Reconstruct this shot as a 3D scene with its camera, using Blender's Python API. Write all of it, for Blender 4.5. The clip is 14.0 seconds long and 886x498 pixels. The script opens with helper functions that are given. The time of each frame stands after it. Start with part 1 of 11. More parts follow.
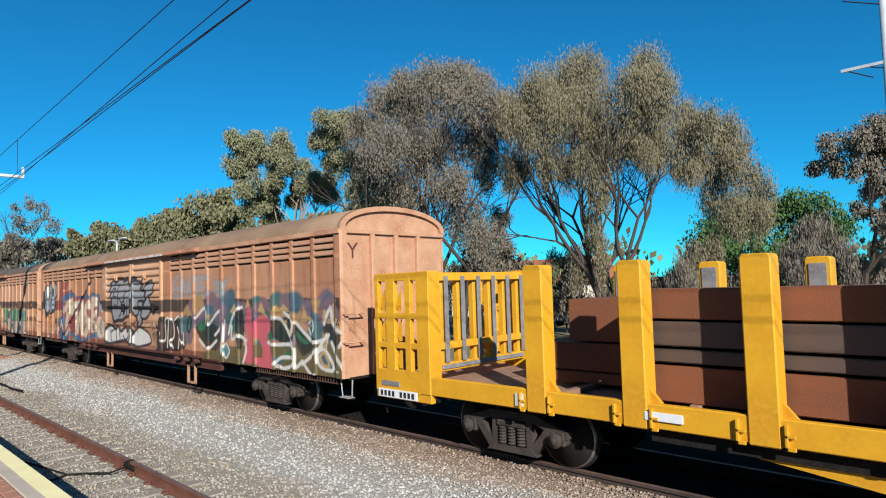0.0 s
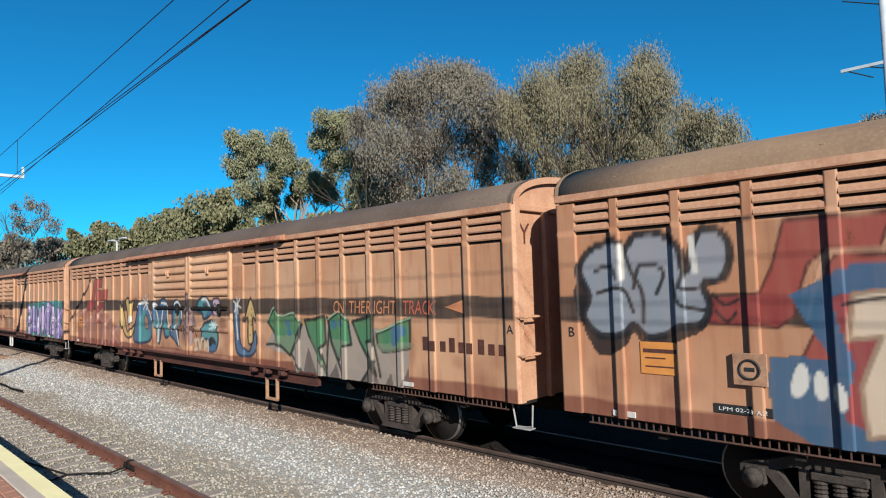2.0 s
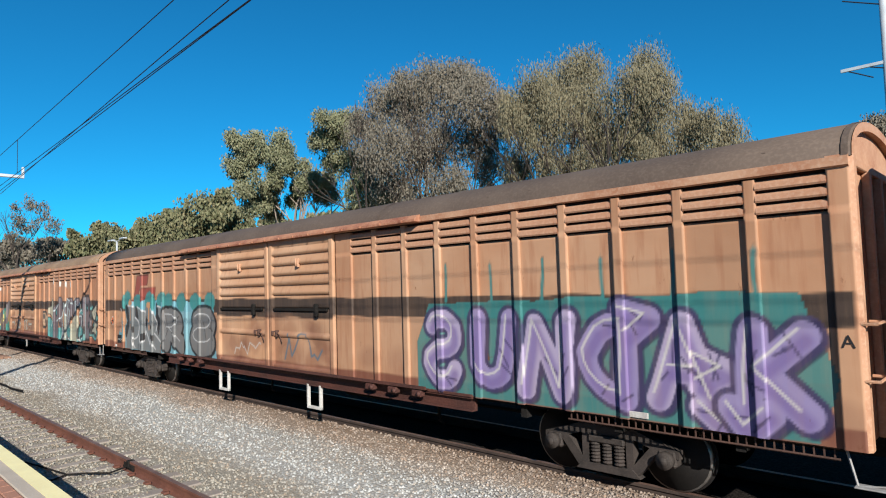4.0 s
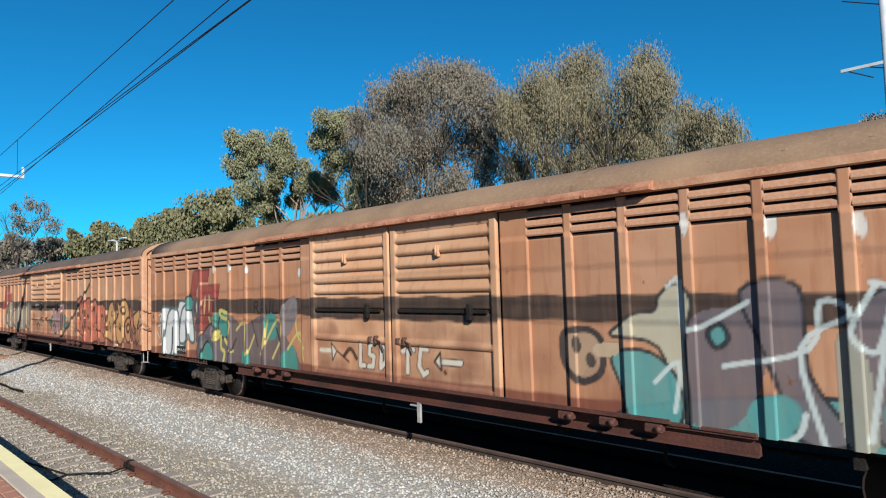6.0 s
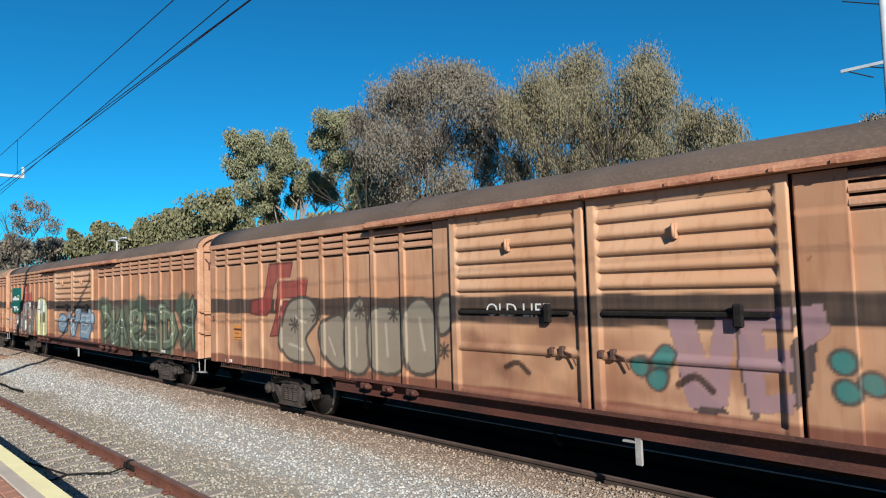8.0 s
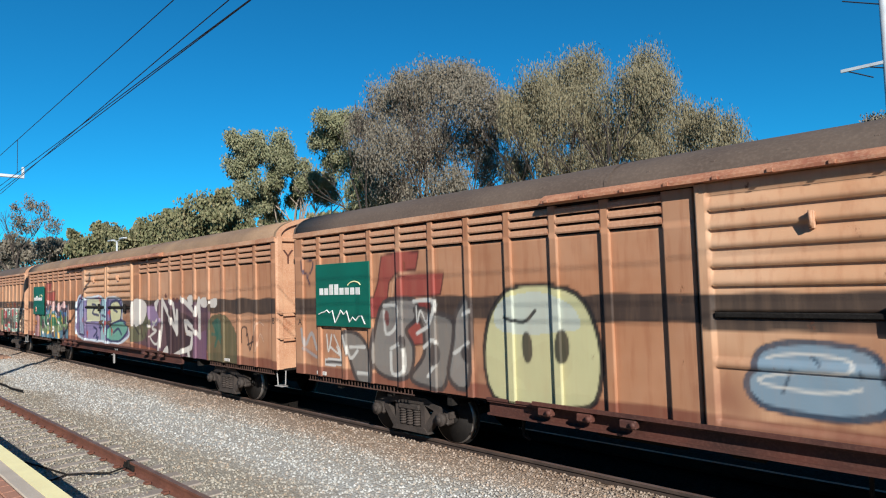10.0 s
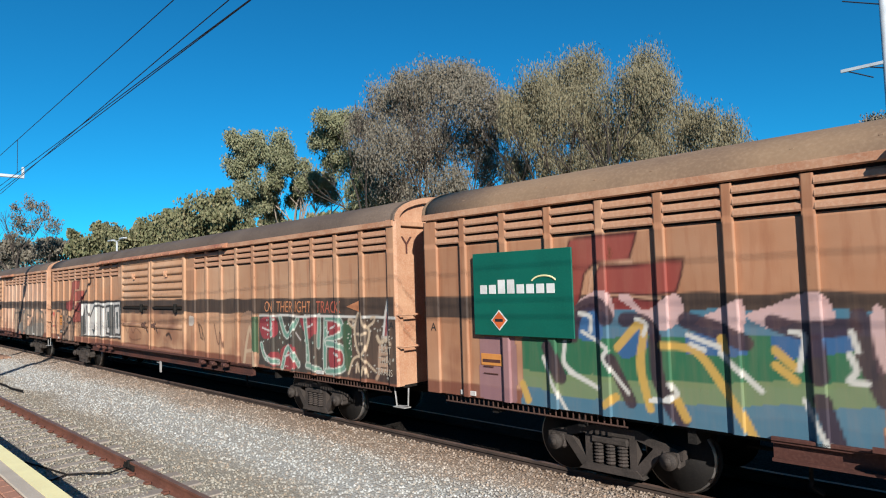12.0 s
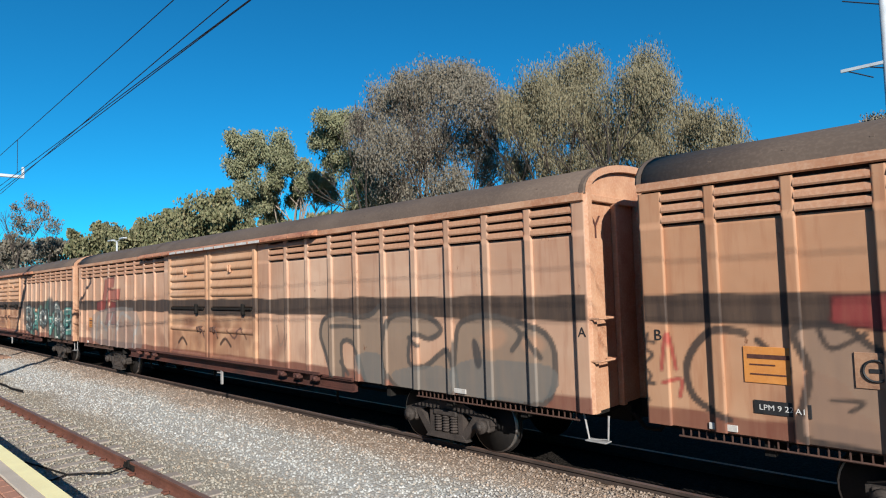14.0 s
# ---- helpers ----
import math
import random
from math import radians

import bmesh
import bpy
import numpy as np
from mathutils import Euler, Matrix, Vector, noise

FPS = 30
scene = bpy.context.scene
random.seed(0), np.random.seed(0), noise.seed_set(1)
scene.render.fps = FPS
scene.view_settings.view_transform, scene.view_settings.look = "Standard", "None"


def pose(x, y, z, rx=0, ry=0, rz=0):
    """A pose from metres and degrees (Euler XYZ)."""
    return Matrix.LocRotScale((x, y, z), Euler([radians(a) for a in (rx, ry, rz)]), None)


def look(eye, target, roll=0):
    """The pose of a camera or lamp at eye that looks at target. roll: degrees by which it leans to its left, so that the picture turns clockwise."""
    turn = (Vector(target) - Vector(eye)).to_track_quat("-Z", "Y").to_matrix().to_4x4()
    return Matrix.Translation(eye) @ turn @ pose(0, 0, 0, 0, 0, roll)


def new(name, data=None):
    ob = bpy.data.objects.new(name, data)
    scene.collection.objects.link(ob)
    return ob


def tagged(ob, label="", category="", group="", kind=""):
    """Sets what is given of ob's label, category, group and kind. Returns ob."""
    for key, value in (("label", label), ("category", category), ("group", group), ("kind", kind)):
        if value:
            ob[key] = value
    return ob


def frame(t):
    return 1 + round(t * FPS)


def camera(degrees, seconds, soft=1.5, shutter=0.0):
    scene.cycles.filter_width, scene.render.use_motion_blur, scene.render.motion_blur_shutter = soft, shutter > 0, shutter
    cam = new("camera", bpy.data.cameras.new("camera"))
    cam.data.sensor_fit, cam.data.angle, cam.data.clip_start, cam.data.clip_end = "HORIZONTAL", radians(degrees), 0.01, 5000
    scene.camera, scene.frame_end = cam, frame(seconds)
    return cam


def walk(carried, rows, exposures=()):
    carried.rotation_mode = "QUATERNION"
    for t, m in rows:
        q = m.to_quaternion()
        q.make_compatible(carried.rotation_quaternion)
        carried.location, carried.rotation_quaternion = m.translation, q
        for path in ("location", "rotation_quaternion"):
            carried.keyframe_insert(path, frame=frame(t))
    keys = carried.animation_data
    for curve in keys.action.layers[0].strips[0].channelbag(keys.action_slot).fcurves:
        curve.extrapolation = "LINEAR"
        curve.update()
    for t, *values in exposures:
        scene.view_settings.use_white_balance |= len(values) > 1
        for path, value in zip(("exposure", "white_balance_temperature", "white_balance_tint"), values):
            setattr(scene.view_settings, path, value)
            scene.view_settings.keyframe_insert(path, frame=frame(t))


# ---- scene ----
EYE = Vector((0.0, 0.0, 2.649))
YAW, PITCH = radians(45.85), radians(3.363)
VIEW = Vector((-math.cos(YAW) * math.cos(PITCH), math.sin(YAW) * math.cos(PITCH), math.sin(PITCH)))
cam = camera(71.54, 14.0, soft=1.1, shutter=0.0)
STAND = look(EYE, EYE + VIEW * 10, -1.70)
walk(cam, [(0.0, STAND), (14.0, STAND)])

# ---- daylight ----
SUN_DIR = Vector((0.79, -0.51, 0.475)).normalized()
world = bpy.data.worlds.new("world")
scene.world = world
world.use_nodes = True
wn = world.node_tree.nodes
sky = wn.new("ShaderNodeTexSky")
sky.sky_type = 'NISHITA'
sky.sun_disc = False
sky.sun_elevation = math.asin(SUN_DIR.z)
sky.sun_rotation = math.atan2(SUN_DIR.x, SUN_DIR.y)
sky.air_density, sky.dust_density, sky.ozone_density = 0.82, 0.0, 3.0
sky_tint = wn.new("ShaderNodeMix")
sky_tint.data_type, sky_tint.blend_type = 'RGBA', 'MULTIPLY'
sky_tint.inputs[0].default_value = 1.0
sky_tint.inputs[7].default_value = (0.08, 0.83, 1.11, 1)
world.node_tree.links.new(sky.outputs[0], sky_tint.inputs[6])
world.node_tree.links.new(sky_tint.outputs[2], wn["Background"].inputs[0])
wn["Background"].inputs[1].default_value = 0.075
sun_data = bpy.data.lights.new("sun", 'SUN')
sun_data.energy, sun_data.angle, sun_data.color = 5.0, radians(0.5), (1.0, 0.975, 0.905)
sun = new("sun", sun_data)
sun.matrix_world = look(SUN_DIR * 60, (0, 0, 0))
scene.view_settings.exposure = 0.60

# ---- materials ----


class Nodes:
    """A small wrapper to write a node material in a few lines."""

    def __init__(self, name, rough=0.8, metal=0.0, gloss=0.3):
        self.m = bpy.data.materials.new(name)
        self.m.use_nodes = True
        self.t = self.m.node_tree
        self.b = self.t.nodes["Principled BSDF"]
        self.b.inputs["Roughness"].default_value = rough
        self.b.inputs["Metallic"].default_value = metal
        self.b.inputs["Specular IOR Level"].default_value = gloss

    def n(self, kind, **values):
        node = self.t.nodes.new(kind)
        for k, v in values.items():
            node.inputs[k.replace("_", " ")].default_value = v
        return node

    def link(self, a, b):
        self.t.links.new(a, b)

    def coords(self, scale=(1, 1, 1), world_space=False):
        mp = self.n("ShaderNodeMapping")
        mp.inputs["Scale"].default_value = scale
        if world_space:
            src = self.n("ShaderNodeNewGeometry").outputs["Position"]
        else:
            src = self.n("ShaderNodeTexCoord").outputs["Object"]
        self.link(src, mp.inputs["Vector"])
        return mp.outputs[0]

    def noise(self, scale, detail=4, stretch=(1, 1, 1), world_space=False, rough=0.55):
        node = self.n("ShaderNodeTexNoise", Scale=scale, Detail=detail, Roughness=rough)
        self.link(self.coords(stretch, world_space), node.inputs["Vector"])
        return node.outputs["Fac"]

    def ramp(self, fac, lo, hi, a=(0, 0, 0, 1), b=(1, 1, 1, 1)):
        r = self.n("ShaderNodeValToRGB")
        r.color_ramp.elements[0].position, r.color_ramp.elements[1].position = lo, hi
        r.color_ramp.elements[0].color, r.color_ramp.elements[1].color = a, b
        self.link(fac, r.inputs[0])
        return r.outputs[0]

    def mix(self, fac, a, b, blend='MIX'):
        x = self.n("ShaderNodeMix")
        x.data_type, x.blend_type = 'RGBA', blend
        for value, socket in ((fac, x.inputs[0]), (a, x.inputs[6]), (b, x.inputs[7])):
            if isinstance(value, (int, float)):
                socket.default_value = value
            elif isinstance(value, tuple):
                socket.default_value = (*value[:3], 1)
            else:
                self.link(value, socket)
        return x.outputs[2]

    def base(self, colour):
        if isinstance(colour, tuple):
            self.b.inputs["Base Color"].default_value = (*colour[:3], 1)
        else:
            self.link(colour, self.b.inputs["Base Color"])

    def bump(self, height, strength=0.3, distance=0.01):
        bp = self.n("ShaderNodeBump", Strength=strength, Distance=distance)
        self.link(height, bp.inputs["Height"])
        self.link(bp.outputs[0], self.b.inputs["Normal"])


def worn(name, base, dark, light, scale=2.0, rough=0.75, metal=0.0, bump=0.25, stretch=(1, 1, 1), grain=40, world_space=False, gloss=0.3):
    """A surface with broad stains and fine grain."""
    k = Nodes(name, rough, metal, gloss)
    broad = k.noise(scale, 5, stretch, world_space)
    fine = k.noise(grain, 3, (1, 1, 1), world_space)
    c = k.mix(k.ramp(broad, 0.35, 0.72), base, dark)
    soft = k.n("ShaderNodeMath")
    soft.operation = 'MULTIPLY'
    soft.inputs[1].default_value = 0.45
    k.link(k.ramp(fine, 0.45, 0.80), soft.inputs[0])
    c = k.mix(soft.outputs[0], c, light)
    k.base(c)
    k.bump(fine, bump, 0.006)
    return k.m


def van_paint(name, base, deep, pale):
    """Sun-faded freight paint with rust streaks; the colours sprayed on it come from the mesh."""
    k = Nodes(name, 0.62)
    streak = k.noise(3.0, 5, (3.0, 3.0, 0.35))
    broad = k.noise(0.55, 4)
    fine = k.noise(55, 3)
    rust = k.noise(4.5, 7, (1.0, 1.0, 0.5), rough=0.7)
    c = k.mix(k.ramp(broad, 0.38, 0.68), base, pale)
    c = k.mix(k.ramp(streak, 0.50, 0.92), c, deep)
    info = k.n("ShaderNodeObjectInfo")
    tone = k.n("ShaderNodeMapRange")
    tone.inputs[3].default_value, tone.inputs[4].default_value = 0.90, 1.08
    k.link(info.outputs["Random"], tone.inputs[0])
    c = k.mix(1.0, c, tone.outputs[0], 'MULTIPLY')
    attr = k.n("ShaderNodeVertexColor")
    attr.layer_name = "spray"
    c = k.mix(attr.outputs["Alpha"], c, attr.outputs["Color"])
    c = k.mix(k.ramp(rust, 0.66, 0.74), c, (0.13, 0.045, 0.02))
    dust = k.n("ShaderNodeMath")
    dust.operation = 'MULTIPLY'
    dust.inputs[1].default_value = 0.12
    k.link(k.ramp(streak, 0.30, 0.55, (1, 1, 1, 1), (0, 0, 0, 1)), dust.inputs[0])
    c = k.mix(dust.outputs[0], c, (0.34, 0.20, 0.12))
    c = k.mix(k.ramp(fine, 0.72, 1.0), c, (0.42, 0.29, 0.21))
    k.base(c)
    dents = k.n("ShaderNodeBump", Strength=0.35, Distance=0.03)
    k.link(k.noise(2.2, 2), dents.inputs["Height"])
    grain = k.n("ShaderNodeBump", Strength=0.18, Distance=0.004)
    k.link(fine, grain.inputs["Height"])
    k.link(dents.outputs[0], grain.inputs["Normal"])
    k.link(grain.outputs[0], k.b.inputs["Normal"])
    return k.m


VAN = van_paint("faded_freight_orange", (0.385, 0.196, 0.108), (0.28, 0.110, 0.055), (0.46, 0.272, 0.165))
VAN_BROWN = van_paint("browned_freight_orange", (0.345, 0.160, 0.084), (0.25, 0.094, 0.046), (0.42, 0.230, 0.138))
VAN_PALE = van_paint("bleached_freight_orange", (0.43, 0.245, 0.158), (0.32, 0.145, 0.085), (0.51, 0.335, 0.235))
VAN_DOOR = van_paint("bleached_door_orange", (0.465, 0.252, 0.140), (0.34, 0.148, 0.075), (0.54, 0.33, 0.205))
ROOF = worn("dusty_roof_sheet", (0.115, 0.082, 0.062), (0.075, 0.052, 0.04), (0.18, 0.13, 0.10), 0.8, 0.8, grain=25)
ROOF_TAN = worn("tan_roof_sheet", (0.27, 0.17, 0.10), (0.16, 0.10, 0.065), (0.34, 0.23, 0.15), 0.8, 0.8, grain=25)
TRIM = worn("faded_pale_trim", (0.465, 0.258, 0.155), (0.33, 0.142, 0.076), (0.57, 0.395, 0.28), 2.2, 0.65, grain=30)
RED_SILL = worn("oxide_red_sill", (0.085, 0.029, 0.021), (0.042, 0.019, 0.016), (0.15, 0.07, 0.05), 1.6, 0.7, grain=30)
RUST_RAIL = worn("rusty_gutter", (0.40, 0.18, 0.10), (0.20, 0.06, 0.035), (0.55, 0.34, 0.22), 3.0, 0.75, grain=30)
UNDER = worn("grimy_black_underframe", (0.018, 0.016, 0.015), (0.010, 0.009, 0.008), (0.05, 0.045, 0.04), 3.0, 0.85, gloss=0.04)
# dark colour standing for the shade behind the louvres and inside the vans
RECESS_SHADE = worn("dark_recess_shade", (0.045, 0.022, 0.014), (0.02, 0.012, 0.01), (0.07, 0.04, 0.03), 3.0, 0.85)
BOGIE = worn("dusty_brown_cast_steel", (0.050, 0.038, 0.033), (0.018, 0.015, 0.013), (0.11, 0.088, 0.075), 4.0, 0.8, grain=60)
WHEEL = worn("wheel_steel", (0.012, 0.010, 0.009), (0.007, 0.006, 0.006), (0.025, 0.02, 0.018), 5.0, 0.75, 0.1)
TREAD = worn("polished_wheel_tread", (0.35, 0.33, 0.31), (0.2, 0.18, 0.17), (0.5, 0.48, 0.45), 5.0, 0.35, 0.8)
STEP_WHITE = worn("chipped_white_paint", (0.50, 0.48, 0.45), (0.34, 0.30, 0.27), (0.72, 0.7, 0.66), 6.0, 0.6)
GALV_DULL = worn("dull_grey_step_iron", (0.30, 0.29, 0.28), (0.2, 0.18, 0.17), (0.4, 0.38, 0.36), 6.0, 0.6)
STEP_TAN = worn("tan_step_iron", (0.36, 0.20, 0.12), (0.2, 0.10, 0.06), (0.45, 0.3, 0.2), 6.0, 0.6)
YELLOW = worn("yellow_wagon_paint", (0.60, 0.30, 0.016), (0.48, 0.225, 0.014), (0.68, 0.38, 0.04), 1.4, 0.5, bump=0.08, grain=20)
RUBBER = worn("grey_rubbing_strip", (0.20, 0.19, 0.19), (0.12, 0.11, 0.11), (0.32, 0.31, 0.31), 6.0, 0.7)
RUST_STEEL = worn("rusty_rolled_steel", (0.235, 0.078, 0.034), (0.12, 0.055, 0.035), (0.30, 0.12, 0.055), 0.9, 0.7, 0.1, 0.15, (0.25, 1, 1.6), 45)
MILL_STEEL = worn("grey_mill_scale_steel", (0.12, 0.085, 0.07), (0.08, 0.066, 0.062), (0.2, 0.10, 0.06), 0.9, 0.55, 0.3, 0.12, (0.25, 1, 1.6), 45)
DECK = worn("worn_wagon_deck", (0.30, 0.17, 0.11), (0.18, 0.10, 0.07), (0.4, 0.26, 0.18), 2.5, 0.85)
PLATE = worn("white_number_board", (0.66, 0.67, 0.68), (0.55, 0.56, 0.58), (0.74, 0.74, 0.74), 4.0, 0.5)
INK = worn("dark_lettering", (0.02, 0.02, 0.022), (0.015, 0.015, 0.015), (0.04, 0.04, 0.04), 6.0, 0.6)
RED_INK = worn("faded_red_lettering", (0.42, 0.10, 0.06), (0.33, 0.08, 0.05), (0.5, 0.18, 0.11), 5.0, 0.6)
ORANGE_INK = worn("faded_orange_lettering", (0.50, 0.20, 0.09), (0.40, 0.15, 0.07), (0.56, 0.27, 0.14), 5.0, 0.6)
WHITE_INK = worn("white_lettering", (0.66, 0.65, 0.62), (0.5, 0.48, 0.45), (0.72, 0.71, 0.68), 5.0, 0.6)
AMBER = worn("orange_data_panel", (0.55, 0.22, 0.05), (0.45, 0.17, 0.05), (0.6, 0.28, 0.1), 5.0, 0.6)
GREEN_BOARD = worn("dark_green_board", (0.003, 0.105, 0.072), (0.003, 0.085, 0.058), (0.01, 0.13, 0.09), 1.5, 0.5, bump=0.03)
RAIL = worn("rusty_rail_side", (0.16, 0.062, 0.040), (0.09, 0.035, 0.025), (0.24, 0.11, 0.075), 3.0, 0.8, 0.1, grain=50)
RAIL_TOP = worn("worn_rail_head", (0.24, 0.15, 0.12), (0.15, 0.08, 0.06), (0.34, 0.26, 0.22), 3.0, 0.5, 0.5)
CONCRETE = worn("weathered_concrete", (0.46, 0.38, 0.305), (0.36, 0.30, 0.24), (0.55, 0.47, 0.39), 2.0, 0.9, grain=60)
EDGE_YELLOW = worn("platform_edge_yellow", (0.84, 0.73, 0.38), (0.74, 0.63, 0.33), (0.86, 0.78, 0.5), 3.0, 0.7, bump=0.1)
PAVER = worn("red_clay_paver", (0.36, 0.17, 0.11), (0.26, 0.12, 0.08), (0.44, 0.25, 0.18), 4.0, 0.9, grain=70)
GALV = worn("galvanised_steel", (0.55, 0.56, 0.57), (0.42, 0.43, 0.44), (0.66, 0.66, 0.66), 2.0, 0.5, 0.3)
WIRE = worn("dark_copper_wire", (0.03, 0.03, 0.035), (0.02, 0.02, 0.025), (0.05, 0.05, 0.05), 3.0, 0.6, 0.3)
BARK = worn("grey_brown_bark", (0.062, 0.047, 0.038), (0.035, 0.026, 0.022), (0.11, 0.088, 0.07), 1.5, 0.95, stretch=(1, 1, 0.2), grain=14)
BARK_PALE = worn("pale_gum_bark", (0.36, 0.29, 0.23), (0.2, 0.15, 0.12), (0.5, 0.43, 0.36), 1.5, 0.95, stretch=(1, 1, 0.2), grain=14)
HOUSE_WALL = worn("cream_house_wall", (0.62, 0.57, 0.50), (0.5, 0.45, 0.39), (0.68, 0.64, 0.58), 1.0, 0.9)
HOUSE_ROOF = worn("terracotta_roof", (0.36, 0.13, 0.06), (0.24, 0.09, 0.05), (0.42, 0.19, 0.1), 1.5, 0.85)
CAR_PAINT = worn("dark_blue_car_paint", (0.03, 0.05, 0.09), (0.025, 0.04, 0.07), (0.05, 0.07, 0.11), 1.0, 0.3, bump=0.0)
GLASS = Nodes("dark_window_glass", 0.08)
GLASS.base((0.02, 0.03, 0.04))
GLASS = GLASS.m


def bed_tint(k, colour):
    """Tan beside the rails, pale grey along the middle, pinkish brown beside the freight track."""
    sep = k.n("ShaderNodeSeparateXYZ")
    k.link(k.coords((1, 1, 1), True), sep.inputs[0])
    add = k.n("ShaderNodeMath")
    add.operation = 'MULTIPLY_ADD'
    add.inputs[1].default_value = 1.6
    k.link(k.noise(0.9, 4, (0.4, 1, 1), True), add.inputs[0])
    k.link(sep.outputs[1], add.inputs[2])
    r = k.n("ShaderNodeValToRGB")
    stops = ((0.0, (0.76, 0.73, 0.66)), (0.36, (0.80, 0.74, 0.63)), (0.50, (0.82, 0.76, 0.66)), (0.62, (1.02, 1.04, 1.03)), (0.74, (1.0, 1.0, 0.97)), (0.86, (0.88, 0.74, 0.63)), (1.0, (0.62, 0.47, 0.38)))
    r.color_ramp.elements[0].color, r.color_ramp.elements[1].color = (*stops[0][1], 1), (*stops[-1][1], 1)
    for pos, c in stops[1:-1]:
        r.color_ramp.elements.new(pos).color = (*c, 1)
    mr = k.n("ShaderNodeMapRange")
    mr.inputs[1].default_value, mr.inputs[2].default_value = 2.0, 8.6
    k.link(add.outputs[0], mr.inputs[0])
    k.link(mr.outputs[0], r.inputs[0])
    return k.mix(1.0, colour, r.outputs[0], 'MULTIPLY')


def ballast_material(name, a, b, c, tint=True):
    k = Nodes(name, 0.95, 0.0, 0.02)
    cells = k.n("ShaderNodeTexVoronoi", Scale=30.0)
    k.link(k.coords((1, 1, 1), True), cells.inputs["Vector"])
    broad = k.noise(0.35, 4, (0.35, 1.0, 1), True)
    col = k.mix(k.ramp(broad, 0.40, 0.62), a, b)
    sep = k.n("ShaderNodeSeparateColor")
    k.link(cells.outputs["Color"], sep.inputs[0])
    col = k.mix(k.ramp(sep.outputs[0], 0.55, 0.95), col, c)
    # darker cell edges put the shade between the stones into the colour
    col = k.mix(k.ramp(cells.outputs["Distance"], 0.35, 0.8), col, k.mix(0.35, col, (0.06, 0.05, 0.042)))
    k.base(bed_tint(k, col) if tint else col)
    k.bump(k.ramp(cells.outputs["Distance"], 0.0, 0.7, (1, 1, 1, 1), (0, 0, 0, 1)), 0.7, 0.02)
    return k.m


def stone_material(name, tones):
    k = Nodes(name, 0.9, 0.0, 0.1)
    geo = k.n("ShaderNodeNewGeometry")
    r = k.n("ShaderNodeValToRGB")
    r.color_ramp.interpolation = 'CONSTANT'
    r.color_ramp.elements[0].color = (*tones[0], 1)
    r.color_ramp.elements[1].color = (*tones[-1], 1)
    r.color_ramp.elements[1].position = 0.975
    for i, tone in enumerate(tones[1:-1]):
        e = r.color_ramp.elements.new(0.975 * (i + 1) / (len(tones) - 1))
        e.color = (*tone, 1)
    k.link(geo.outputs["Random Per Island"], r.inputs[0])
    k.base(bed_tint(k, r.outputs[0]))
    k.bump(k.noise(90, 3), 0.3, 0.004)
    return k.m


BALLAST = ballast_material("grey_ballast", (0.375, 0.355, 0.33), (0.345, 0.30, 0.26), (0.48, 0.47, 0.45))
# near-black: the shade under the train is put into this ballast colour
SHADE_BALLAST = ballast_material("shade_black_ballast", (0.013, 0.011, 0.010), (0.010, 0.009, 0.008), (0.024, 0.02, 0.018), False)
STONE = stone_material("crushed_stone", [(0.345, 0.32, 0.29), (0.42, 0.41, 0.395), (0.24, 0.21, 0.185), (0.38, 0.32, 0.275), (0.44, 0.43, 0.42), (0.31, 0.29, 0.27), (0.38, 0.365, 0.35), (0.54, 0.52, 0.50)])
DARK_RAIL = worn("dark_grey_brown_rail", (0.075, 0.052, 0.042), (0.04, 0.03, 0.026), (0.12, 0.09, 0.075), 3.0, 0.7, 0.2, grain=50)
# freight sleepers coloured near-black to stand for the shade they lie in
SHADE_SLEEPER = worn("shade_black_sleeper", (0.03, 0.026, 0.023), (0.02, 0.017, 0.015), (0.05, 0.043, 0.038), 3.0, 0.9, gloss=0.02)
LOCK = worn("dark_rusty_lock", (0.085, 0.042, 0.03), (0.045, 0.025, 0.02), (0.14, 0.08, 0.06), 5.0, 0.8)
DIRT = worn("dry_dirt_and_grass", (0.22, 0.165, 0.10), (0.11, 0.11, 0.05), (0.32, 0.25, 0.16), 0.25, 0.95, grain=9, bump=0.6, world_space=True)
SLEEPER = worn("grey_sleeper", (0.30, 0.255, 0.215), (0.18, 0.14, 0.12), (0.33, 0.28, 0.24), 3.0, 0.9, grain=50)


def leaf_material(name, tones):
    k = Nodes(name, 0.75)
    geo = k.n("ShaderNodeNewGeometry")
    r = k.n("ShaderNodeValToRGB")
    r.color_ramp.elements[0].color = (*tones[0], 1)
    r.color_ramp.elements[1].color = (*tones[-1], 1)
    for i, tone in enumerate(tones[1:-1]):
        e = r.color_ramp.elements.new((i + 1) / (len(tones) - 1))
        e.color = (*tone, 1)
    k.link(geo.outputs["Random Per Island"], r.inputs[0])
    broad = k.noise(0.7, 3)
    k.base(k.mix(k.ramp(broad, 0.35, 0.7), r.outputs[0], k.mix(0.5, r.outputs[0], tones[0])))
    k.b.inputs["Subsurface Weight"].default_value = 0.0
    return k.m


LEAF_SHEOAK = leaf_material("grey_olive_needles", [(0.16, 0.135, 0.080), (0.185, 0.158, 0.095), (0.205, 0.176, 0.108), (0.19, 0.152, 0.09)])
LEAF_GREY = leaf_material("grey_brown_foliage", [(0.15, 0.126, 0.094), (0.168, 0.143, 0.108), (0.185, 0.16, 0.122), (0.165, 0.134, 0.10)])
LEAF_GUM = leaf_material("olive_gum_leaves", [(0.11, 0.115, 0.06), (0.18, 0.18, 0.095), (0.25, 0.24, 0.135), (0.26, 0.235, 0.15)])
